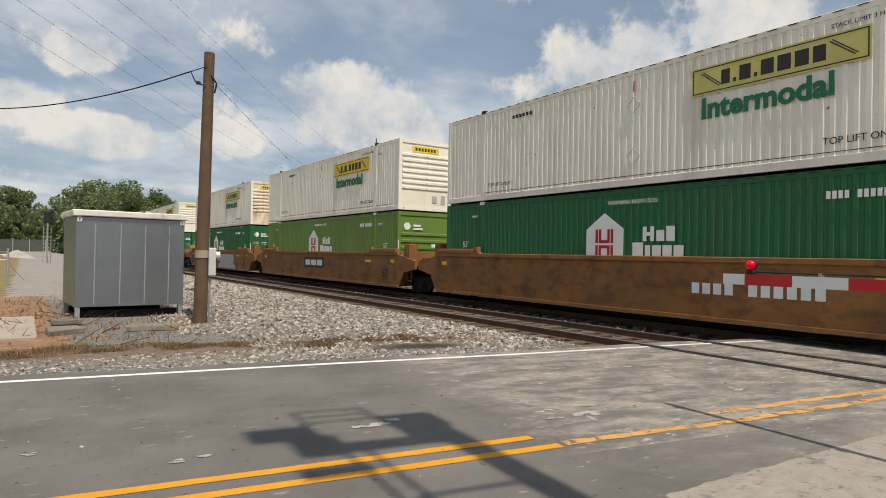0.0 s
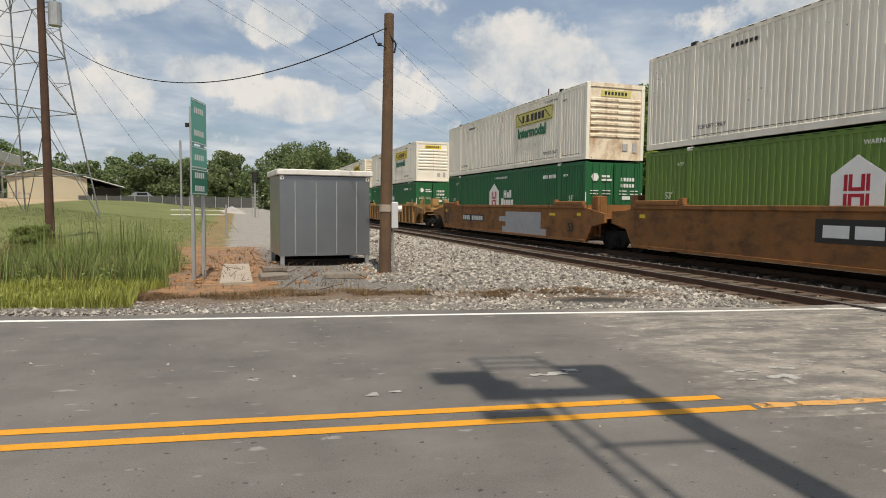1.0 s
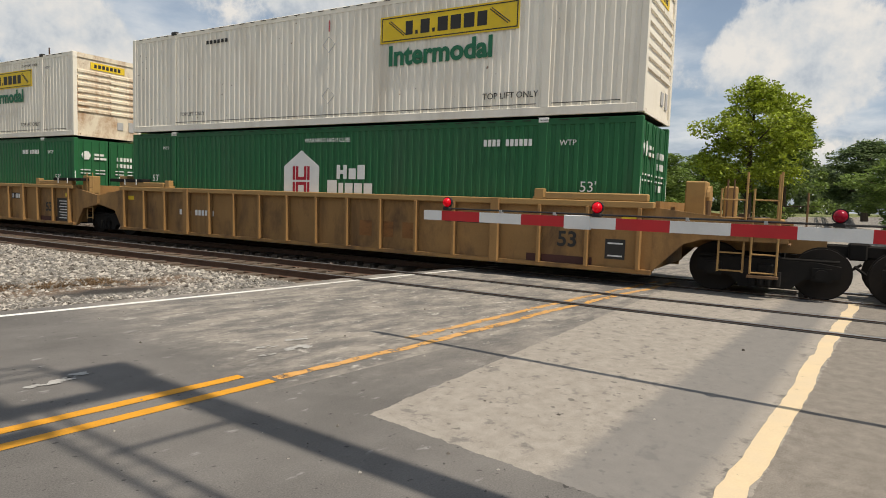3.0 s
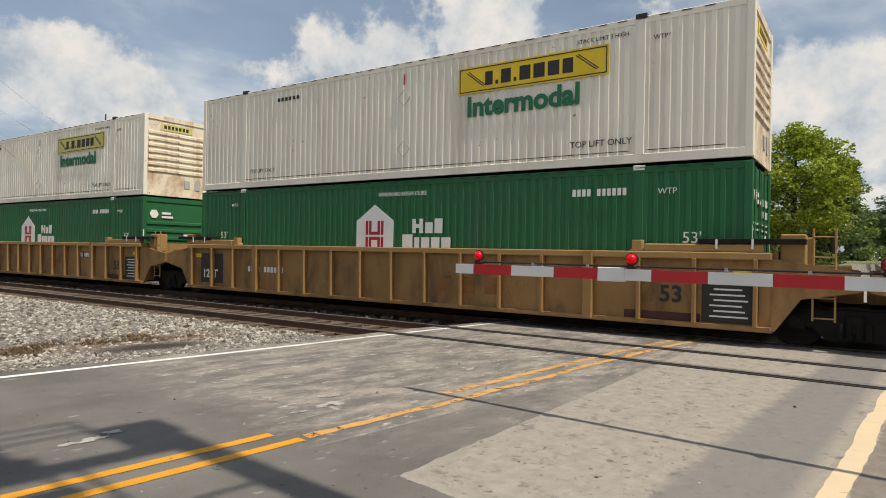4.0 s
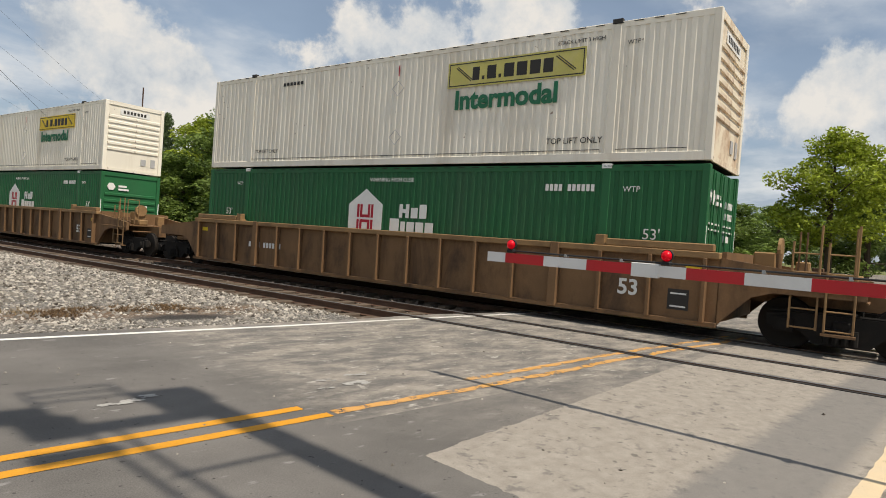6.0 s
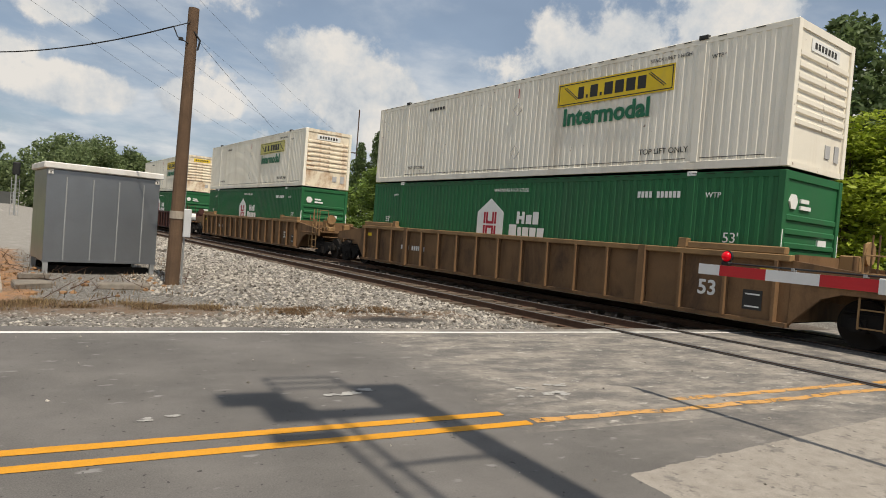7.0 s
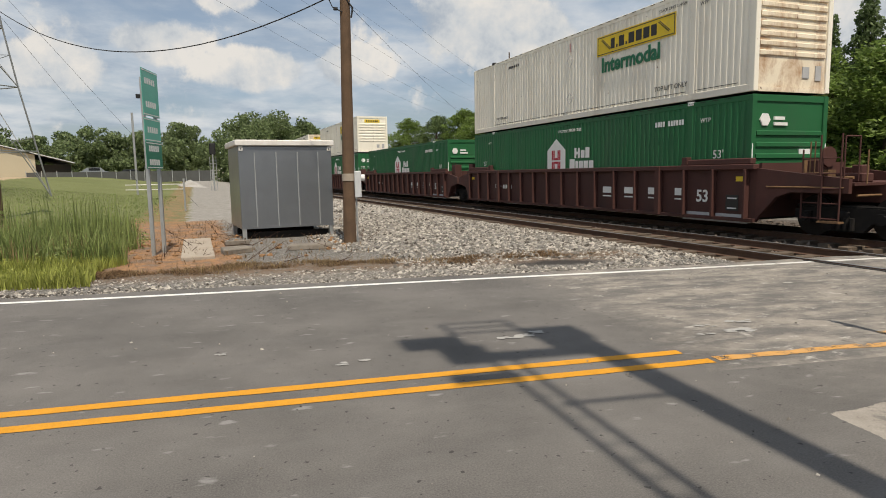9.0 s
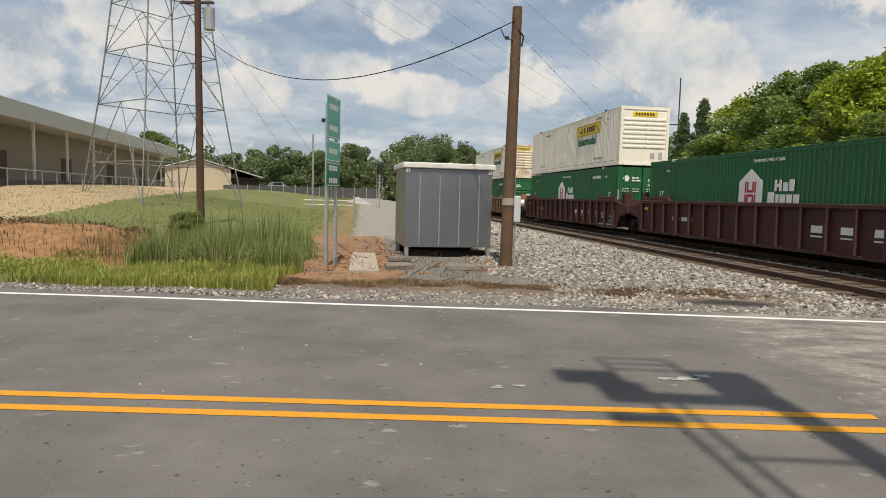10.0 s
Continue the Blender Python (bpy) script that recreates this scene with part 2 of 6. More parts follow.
    slab = mix_col(nt, tyre, old, (0.15, 0.145, 0.14))
    col = mix_col(nt, m1, dark, worn)
    col = mix_col(nt, m3, col, worn)
    col = mix_col(nt, m2, col, slab)
    # older, browner pavement outside the cream edge line
    outer = math_node(nt, "SUBTRACT", math_node(nt, "ADD", math_node(nt, "MULTIPLY", x, 0.064), 0.60), math_node(nt, "ADD", y, wob2))
    outer = math_node(nt, "MULTIPLY", math_node(nt, "GREATER_THAN", outer, 0.0), math_node(nt, "GREATER_THAN", x, 3.0))
    brown = ramp_node(nt, math_node(nt, "ADD", math_node(nt, "MULTIPLY", mid, 0.5), math_node(nt, "MULTIPLY", fine, 0.5)), [(0.34, (0.115, 0.100, 0.084)), (0.68, (0.255, 0.228, 0.195))])
    col = mix_col(nt, math_node(nt, "MULTIPLY", outer, 0.85), col, brown)
    link(nt, col, p.inputs["Base Color"])
    bump(nt, p, math_node(nt, "ADD", fine, math_node(nt, "MULTIPLY", mid, 0.6)), 0.35, 0.01)
    return m


def line_mat(name, colour, start, worn):
    """Road paint, fresh up to x = start and worn through beyond it."""
    m, nt, p = base_mat(name, 0.7)
    co = coords(nt, True)
    sep = nt.nodes.new("ShaderNodeSeparateXYZ")
    link(nt, co, sep.inputs[0])
    mid = noise_tex(nt, co, 6.0, 7.0, 0.7)
    fine = noise_tex(nt, co, 70.0, 3.0, 0.7)
    tone = tuple(c * 0.72 for c in colour)
    faded = tuple(0.55 * c + 0.45 * g for c, g in zip(colour, (0.36, 0.33, 0.29)))
    col = ramp_node(nt, math_node(nt, "ADD", math_node(nt, "MULTIPLY", mid, 0.5), math_node(nt, "MULTIPLY", fine, 0.5)), [(0.3, tone), (0.65, colour)])
    past = math_node(nt, "GREATER_THAN", sep.outputs[0], start)
    thin = ramp_node(nt, noise_tex(nt, co, 2.0, 5.0, 0.6), [(0.35, 0.95), (0.65, 0.35)])
    col = mix_col(nt, math_node(nt, "MULTIPLY", past, thin), col, faded)
    gone = math_node(nt, "ADD", math_node(nt, "MULTIPLY", math_node(nt, "GREATER_THAN", sep.outputs[0], start), worn), 0.02)
    mask = math_node(nt, "GREATER_THAN", math_node(nt, "ADD", math_node(nt, "MULTIPLY", mid, 0.7), math_node(nt, "MULTIPLY", fine, 0.3)), gone)
    tr = nt.nodes.new("ShaderNodeBsdfTransparent")
    mx = nt.nodes.new("ShaderNodeMixShader")
    link(nt, mask, mx.inputs[0])
    link(nt, tr.outputs[0], mx.inputs[1])
    link(nt, p.outputs[0], mx.inputs[2])
    link(nt, mx.outputs[0], nt.nodes["Material Output"].inputs[0])
    link(nt, col, p.inputs["Base Color"])
    return m


def ground_mat():
    """Grass, bare red clay, gravel and track ballast, each where it lies on the sheet."""
    m, nt, p = base_mat("ground", 0.95)
    co = coords(nt, True)
    sep = nt.nodes.new("ShaderNodeSeparateXYZ")
    link(nt, co, sep.inputs[0])
    x, y = sep.outputs[0], sep.outputs[1]
    fine = noise_tex(nt, co, 28.0, 5.0, 0.7)
    mid = noise_tex(nt, co, 2.2, 6.0, 0.65)
    broad = noise_tex(nt, co, 0.16, 5.0, 0.6)
    across = math_node(nt, "ADD", math_node(nt, "MULTIPLY", x, C10), math_node(nt, "MULTIPLY", y, S10))
    wob = math_node(nt, "MULTIPLY", math_node(nt, "SUBTRACT", mid, 0.5), 2.4)
    grass = ramp_node(nt, math_node(nt, "ADD", math_node(nt, "MULTIPLY", fine, 0.5), math_node(nt, "MULTIPLY", broad, 0.5)), [(0.3, (0.095, 0.112, 0.036)), (0.7, (0.20, 0.215, 0.085))])
    clay = ramp_node(nt, math_node(nt, "ADD", math_node(nt, "MULTIPLY", mid, 0.6), math_node(nt, "MULTIPLY", fine, 0.4)), [(0.3, (0.12, 0.075, 0.042)), (0.5, (0.33, 0.160, 0.066)), (0.7, (0.43, 0.27, 0.14))])
    clay = mix_col(nt, ramp_node(nt, noise_tex(nt, co, 5.5, 8.0, 0.75), [(0.50, 0.0), (0.62, 0.75)]), clay, (0.10, 0.068, 0.043))
    clay = mix_col(nt, ramp_node(nt, noise_tex(nt, co, 3.1, 7.0, 0.7), [(0.58, 0.0), (0.68, 0.45)]), clay, (0.33, 0.29, 0.24))
    stone = node(nt, "ShaderNodeTexVoronoi", Scale=30.0)
    link(nt, co, stone.inputs["Vector"])
    gravel = ramp_node(nt, stone.outputs["Color"], [(0.15, (0.12, 0.112, 0.102)), (0.85, (0.44, 0.42, 0.385))])
    gravel = mix_col(nt, ramp_node(nt, stone.outputs["Distance"], [(0.25, 0.0), (0.6, 0.8)]), gravel, (0.06, 0.056, 0.05))
    gravel = mix_col(nt, ramp_node(nt, broad, [(0.4, 0.0), (0.7, 0.35)]), gravel, (0.30, 0.26, 0.21))
    col = grass
    # clay bank and the dirt lane beside the railway
    bank = math_node(nt, "MULTIPLY", math_node(nt, "LESS_THAN", math_node(nt, "ADD", x, wob), -7.2), math_node(nt, "MULTIPLY", math_node(nt, "GREATER_THAN", math_node(nt, "ADD", y, math_node(nt, "MULTIPLY", wob, 0.4)), 12.5), math_node(nt, "LESS_THAN", math_node(nt, "ADD", y, wob), 18.5)))
    yard = math_node(nt, "ADD", math_node(nt, "MULTIPLY", math_node(nt, "ADD", x, 28.6), 0.973), math_node(nt, "MULTIPLY", math_node(nt, "SUBTRACT", y, 27.0), 0.23))
    yard = math_node(nt, "MULTIPLY", math_node(nt, "LESS_THAN", math_node(nt, "ADD", yard, wob), 8.0), math_node(nt, "GREATER_THAN", y, 22.0))
    col = mix_col(nt, math_node(nt, "MULTIPLY", yard, 0.85), col, (0.46, 0.34, 0.23))
    col = mix_col(nt, math_node(nt, "MULTIPLY", bank, 0.9), col, clay)
    lane = math_node(nt, "MULTIPLY", math_node(nt, "GREATER_THAN", math_node(nt, "ADD", across, wob), -2.2), math_node(nt, "LESS_THAN", across, 20.0))
    lane_col = mix_col(nt, ramp_node(nt, math_node(nt, "DIVIDE", math_node(nt, "ADD", y, wob), 60.0), [(0.36, 0.0), (0.42, 0.85)]), gravel, mix_col(nt, math_node(nt, "GREATER_THAN", math_node(nt, "ADD", across, math_node(nt, "MULTIPLY", wob, 0.8)), -0.4), mix_col(nt, ramp_node(nt, mid, [(0.4, 0.0), (0.62, 1.0)]), grass, clay), ramp_node(nt, math_node(nt, "ADD", math_node(nt, "MULTIPLY", mid, 0.6), math_node(nt, "MULTIPLY", fine, 0.4)), [(0.35, (0.21, 0.195, 0.17)), (0.65, (0.37, 0.35, 0.32))])))
    dirt_zone = math_node(nt, "MULTIPLY", math_node(nt, "LESS_THAN", math_node(nt, "ADD", across, math_node(nt, "MULTIPLY", wob, 0.6)), 0.7), math_node(nt, "MULTIPLY", math_node(nt, "GREATER_THAN", y, 11.3), math_node(nt, "LESS_THAN", math_node(nt, "ADD", y, wob), 25.0)))
    lane_col = mix_col(nt, math_node(nt, "MULTIPLY", dirt_zone, ramp_node(nt, mid, [(0.35, 0.35), (0.6, 0.95)])), lane_col, clay)
    col = mix_col(nt, lane, col, lane_col)
    # gravel shoulder along the road
    sh = math_node(nt, "LESS_THAN", math_node(nt, "ADD", y, math_node(nt, "MULTIPLY", wob, 0.25)), 10.7)
    col = mix_col(nt, sh, col, gravel)
    # dead weeds and an oily patch at the shoulder's back
    dead = math_node(nt, "ABSOLUTE", math_node(nt, "SUBTRACT", math_node(nt, "ADD", y, math_node(nt, "MULTIPLY", wob, 0.35)), 11.15))
    dead = math_node(nt, "MULTIPLY", ramp_node(nt, dead, [(0.35, 0.8), (0.9, 0.0)]), math_node(nt, "MULTIPLY", math_node(nt, "GREATER_THAN", x, -4.0), math_node(nt, "LESS_THAN", x, 6.0)))
    col = mix_col(nt, math_node(nt, "MULTIPLY", dead, ramp_node(nt, noise_tex(nt, co, 5.0, 6.0, 0.7), [(0.38, 0.35), (0.58, 1.0)])), col, (0.155, 0.092, 0.05))
    ox = math_node(nt, "SUBTRACT", x, 4.2)
    oy = math_node(nt, "MULTIPLY", math_node(nt, "SUBTRACT", y, 10.42), 2.6)
    oil = math_node(nt, "ADD", math_node(nt, "SQRT", math_node(nt, "ADD", math_node(nt, "MULTIPLY", ox, ox), math_node(nt, "MULTIPLY", oy, oy))), math_node(nt, "MULTIPLY", wob, 0.5))
    col = mix_col(nt, ramp_node(nt, oil, [(0.45, 0.92), (1.15, 0.0)]), col, (0.032, 0.028, 0.026))
    # rust and brake dust between and beside the rails
    tr = ramp_node(nt, math_node(nt, "DIVIDE", math_node(nt, "ADD", across, math_node(nt, "MULTIPLY", wob, 0.4)), 20.0), [(0.42, 0.0), (0.475, 0.85), (0.8, 0.85), (0.9, 0.2)])
    tr = math_node(nt, "MULTIPLY", tr, math_node(nt, "LESS_THAN", across, 17.0))
    col = mix_col(nt, tr, col, (0.075, 0.056, 0.044))
    link(nt, col, p.inputs["Base Color"])
    bump(nt, p, math_node(nt, "ADD", fine, stone.outputs["Distance"]), 0.6, 0.03)
    return m


def leaf_mat(name, colour, spread=0.45):
    m, nt, p = base_mat(name, 0.6)
    g = nt.nodes.new("ShaderNodeNewGeometry")
    co = coords(nt)
    rnd = g.outputs["Random Per Island"]
    broad = noise_tex(nt, co, 0.9, 3.0, 0.6)
    v = math_node(nt, "ADD", math_node(nt, "MULTIPLY", rnd, 0.55), math_node(nt, "MULTIPLY", broad, 0.45))
    lo = tuple(c * (1 - spread) for c in colour)
    hi = tuple(c * (1 + spread) for c in colour)
    link(nt, ramp_node(nt, v, [(0.2, lo), (0.8, hi)]), p.inputs["Base Color"])
    tl = node(nt, "ShaderNodeBsdfTranslucent")
    link(nt, ramp_node(nt, v, [(0.2, tuple(c * 1.1 for c in lo)), (0.8, tuple(c * 1.2 for c in hi))]), tl.inputs["Color"])
    mx = node(nt, "ShaderNodeMixShader", Fac=0.35)
    link(nt, p.outputs[0], mx.inputs[1])
    link(nt, tl.outputs[0], mx.inputs[2])
    link(nt, mx.outputs[0], nt.nodes["Material Output"].inputs[0])
    return m


ASPHALT = asphalt_mat()
GROUND = ground_mat()
WHITE_LINE = line_mat("white_road_paint", (0.80, 0.79, 0.75), 6.0, 0.40)
CREAM_LINE = line_mat("cream_road_paint", (0.74, 0.57, 0.34), 0.0, 0.36)
YELLOW_LINE = line_mat("yellow_road_paint", (0.66, 0.30, 0.022), 3.16, 0.435)
RAIL_RUST = surface("rail_rust", (0.13, 0.075, 0.05), 0.8, 0.3, 0.3, 4.0, (0.05, 0.035, 0.03), 0.6)
RAIL_TOP = surface("rail_head", (0.42, 0.40, 0.38), 0.35, 0.9, 0.1, 6.0)
SLEEPER = surface("sleeper_wood", (0.10, 0.075, 0.055), 0.9, 0.0, 0.35, 5.0, (0.20, 0.17, 0.14), 0.4, 3.0, 0.5, 40.0, 0.3)
RUBBER = surface("black_rubber", (0.03, 0.028, 0.026), 0.8, 0, 0.3)
STONE = surface("ballast_stone", (0.36, 0.345, 0.32), 0.9, 0, 0.35, 9.0, (0.16, 0.13, 0.10), 0.5, 0.6, 0.3, 40.0)
BOX_WHITE = surface("container_white", (0.84, 0.79, 0.675), 0.55, 0, 0.05, 0.6, (0.42, 0.33, 0.22), 0.38, 0.9, 0.06, 30.0, 0.05, 6.0, (0.16, 0.07, 0.03))
RUSTY_WHITE = surface("container_end_rusty", (0.76, 0.67, 0.52), 0.6, 0, 0.12, 1.0, (0.33, 0.145, 0.045), 1.0, 1.6, 0.06, 30.0, 0.05, 2.0, (0.12, 0.05, 0.02))
GREEN_DARK = surface("container_green", (0.017, 0.122, 0.044), 0.55, 0, 0.10, 0.6, (0.06, 0.09, 0.06), 0.35, 0.7, 0.05, 30.0, 0.10, 5.0)
GREEN_LIGHT = surface("container_olive_green", (0.13, 0.22, 0.045), 0.5, 0, 0.10, 0.6, (0.10, 0.13, 0.05), 0.3, 0.7, 0.05, 30.0, 0.06, 5.0)
# near-black for undersides and seams, and for the painted shade dashes at roof edges
SHADOW_GAP = surface("underside_and_shade_black", (0.03, 0.028, 0.025), 0.9, 0, 0.2)
PAINT_WHITE = surface("lettering_white", (0.75, 0.75, 0.72), 0.6, 0, 0.08)
PAINT_BLACK = surface("lettering_black", (0.035, 0.033, 0.03), 0.6, 0, 0.15)
PAINT_GREEN = surface("lettering_green", (0.02, 0.15, 0.075), 0.6, 0, 0.12)
PAINT_RED = surface("emblem_red", (0.38, 0.02, 0.035), 0.6, 0, 0.1)
PAINT_YELLOW = surface("sign_yellow", (0.80, 0.56, 0.03), 0.55, 0, 0.10, 1.5, (0.50, 0.38, 0.10), 0.4, 1.2)
PAINT_FADED = surface("sign_faded_yellow", (0.60, 0.54, 0.16), 0.6, 0, 0.12, 1.5, (0.6, 0.56, 0.40), 0.5, 1.5)
CAR_RUST = surface("well_car_rust_brown", (0.255, 0.115, 0.039), 0.75, 0, 0.32, 1.3, (0.082, 0.043, 0.026), 0.9, 1.5, 0.12, 30.0, 0.05, 0.55)
CAR_TAN = surface("well_car_tan", (0.30, 0.168, 0.062), 0.7, 0, 0.2, 0.8, (0.085, 0.05, 0.03), 0.9, 1.3, 0.12, 30.0, 0.05, 2.5)
CAR_BROWN = surface("well_car_brown", (0.19, 0.108, 0.052), 0.75, 0, 0.25, 0.8, (0.045, 0.028, 0.02), 0.9, 1.3, 0.12, 30.0, 0.05, 2.5)
CAR_OXIDE = surface("well_car_oxide_red", (0.078, 0.032, 0.026), 0.75, 0, 0.2, 0.8, (0.05, 0.032, 0.028), 0.6, 0.7, 0.12, 30.0, 0.05, 2.5)
# lighter car paints for chords and fittings, with the ledges' lit look painted in
LEDGE_BROWN_LIT = surface("well_car_ledge_brown_lit", (0.27, 0.165, 0.075), 0.7, 0, 0.2, 1.0, (0.10, 0.06, 0.035), 0.7, 1.2)
LEDGE_TAN_LIT = surface("well_car_ledge_tan_lit", (0.37, 0.225, 0.085), 0.7, 0, 0.15, 1.0, (0.20, 0.12, 0.06), 0.5, 1.0)
TRUCK_BLACK = surface("truck_black_iron", (0.012, 0.011, 0.010), 0.97, 0.0, 0.3, 3.0, (0.032, 0.024, 0.019), 0.5, 3.0)
WHEEL_STEEL = surface("wheel_steel", (0.020, 0.016, 0.013), 0.85, 0.1, 0.25)
GREY_PANEL = surface("side_patch_grey", (0.42, 0.42, 0.42), 0.6, 0, 0.15)


# ---- mesh helpers ----
def box(bm, x0, x1, y0, y1, z0, z1):
    v = [bm.verts.new((x, y, z)) for x in (x0, x1) for y in (y0, y1) for z in (z0, z1)]
    for f in ((0, 1, 3, 2), (4, 6, 7, 5), (0, 4, 5, 1), (2, 3, 7, 6), (0, 2, 6, 4), (1, 5, 7, 3)):
        bm.faces.new([v[i] for i in f])
    return bm


def boxes(*rows, bevel=0.0):
    bm = bmesh.new()
    for r in rows:
        box(bm, *r)
    if bevel:
        bmesh.ops.bevel(bm, geom=list(bm.edges), offset=bevel, segments=1, affect="EDGES")
    return bm


def slab_poly(bm, outline, y0, y1):
    """An outline in (x, z), extruded from y0 to y1."""
    a = [bm.verts.new((x, y0, z)) for x, z in outline]
    b = [bm.verts.new((x, y1, z)) for x, z in outline]
    bm.faces.new(a)
    bm.faces.new(b[::-1])
    for i in range(len(a)):
        j = (i + 1) % len(a)
        bm.faces.new((a[j], a[i], b[i], b[j]))
    bmesh.ops.recalc_face_normals(bm, faces=list(bm.faces))
    return bm


def rod(bm, a, b, r, sides=8, r2=None):
    a, b = Vector(a), Vector(b)
    q = (b - a).to_track_quat("Z", "Y")
    rings = []
    for c, rr in ((a, r), (b, r if r2 is None else r2)):
        rings.append([bm.verts.new(c + q @ Vector((rr * math.cos(k * 2 * math.pi / sides), rr * math.sin(k * 2 * math.pi / sides), 0))) for k in range(sides)])
    for k in range(sides):
        j = (k + 1) % sides
        bm.faces.new((rings[0][k], rings[0][j], rings[1][j], rings[1][k]))
    bm.faces.new(rings[0][::-1])
    bm.faces.new(rings[1])
    return bm


def rods(*rows, sides=8):
    bm = bmesh.new()
    for a, b, r in rows:
        rod(bm, a, b, r, sides)
    return bm


def to_mesh(name, bm, material):
    me = bpy.data.meshes.new(name)
    bm.to_mesh(me)
    bm.free()
    if material:
        me.materials.append(material)
    return me


def raw_mesh(name, verts, faces, material):
    me = bpy.data.meshes.new(name)
    me.from_pydata(verts, [], faces)
    me.update()
    me.materials.append(material)
    return me


def part(name, bm, material, parent, label="", at=None):
    me = bm if isinstance(bm, bpy.types.Mesh) else to_mesh(name, bm, material)
    ob = new(name, me)
    ob.parent = parent
    if at is not None:
        ob.matrix_basis = at
    return tagged(ob, label)


def thing(name, label, category, at, group="", kind=""):
    ob = new(name)
    ob.empty_display_size = 0.2
    ob.matrix_basis = at
    return tagged(ob, label, category, group, kind)


def solid(name, bm, material, label, category, at=None, group="", kind=""):
    ob = new(name, bm if isinstance(bm, bpy.types.Mesh) else to_mesh(name, bm, material))
    if at is not None:
        ob.matrix_basis = at
    return tagged(ob, label, category, group, kind)


WORDS = {}


def words(text, size, material, bold=0.0):
    """Flat lettering as a mesh in the xz plane, read from -y, its lower left corner at the origin."""
    key = (text, size, material.name)
    if key not in WORDS:
        cu = bpy.data.curves.new("lettering", "FONT")
        cu.body, cu.size, cu.offset, cu.resolution_u = text, size, bold, 3
        cu.extrude = 0.002
        ob = bpy.data.objects.new("lettering", cu)
        scene.collection.objects.link(ob)
        me = bpy.data.meshes.new_from_object(ob.evaluated_get(bpy.context.evaluated_depsgraph_get()))
        bpy.data.objects.remove(ob)
        me.transform(Matrix.Rotation(radians(90), 4, "X"))
        me.materials.clear()
        me.materials.append(material)
        WORDS[key] = me
    return WORDS[key]


def along(s, p, z=0.0, turn=0.0):
    """A pose on the railway: s metres along it towards the right, p metres off the camera's foot, x along the rails."""
    return pose(s * S10 + p * C10, -s * C10 + p * S10, z, 0, 0, -80 + turn)


# ---- ground, road, railway ----
def ground_height(x, y):
    p = x * C10 + y * S10
    h = 0.0
    if x < -12 and y > 20:                        # the field rises towards the warehouse
        a = min(1.0, (-12 - x) / 25.0)
        h += 2.0 * a * a * (3 - 2 * a) * min(1.0, (y - 20) / 20.0)
    if -7.5 > x > -30 and 11 < y < 26:            # low clay bank
        h += 0.62 * math.exp(-((y - 16.0) / 2.6) ** 2) * min(1.0, (-7.5 - x) / 3.0)
    if -28 < x < -7.0 and 12.5 < y < 19.5:        # tipped clods of clay
        e = min(1.0, (-7.0 - x) / 1.5, (y - 12.5) / 1.2, (19.5 - y) / 1.5)
        h += e * (0.22 * noise.noise(Vector((x * 0.8, y * 0.9, 2))) + 0.16 * abs(noise.noise(Vector((x * 2.1, y * 2.1, 7)))))
    if 8.6 < p < 16.0:                            # shallow cut in which the ballast lies under the rails
        h -= 0.15 * min(1.0, (p - 8.6) / 0.9, (16.0 - p) / 0.9)
    if p > 19 and y > 8:
        h += min(1.2, (p - 19) * 0.06)
    h += 0.03 * noise.noise(Vector((x * 0.7, y * 0.7, 0)))
    return h - 0.03


def make_ground():
    def axis(dense0, dense1, step, far):
        out, v = [], dense0
        while v <= dense1:
            out.append(v)
            v += step
        g, k = step, dense1
        while k < far:
            g *= 1.25
            k += g
            out.append(min(k, far))
        g, k = step, dense0
        while k > -far:
            g *= 1.25
            k -= g
            out.insert(0, max(k, -far))
        return out
    xs, ys = axis(-32, 26, 0.5, 2500), axis(-6, 42, 0.5, 2500)
    verts, faces = [], []
    for y in ys:
        for x in xs:
            z = ground_height(x, y)
            if -1.4 < y < 9.6:
                z = -0.32 if -0.9 < y < 9.2 else -0.06
            verts.append((x, y, z))
    w = len(xs)
    for j in range(len(ys) - 1):
        for i in range(w - 1):
            faces.append((j * w + i, j * w + i + 1, (j + 1) * w + i + 1, (j + 1) * w + i))
    ob = new("ground", raw_mesh("ground", verts, faces, GROUND))
    for f in ob.data.polygons:
        f.use_smooth = True
    tagged(ob, "grass, red clay and grey railway gravel beside the road", "ground", kind="structure")


make_ground()


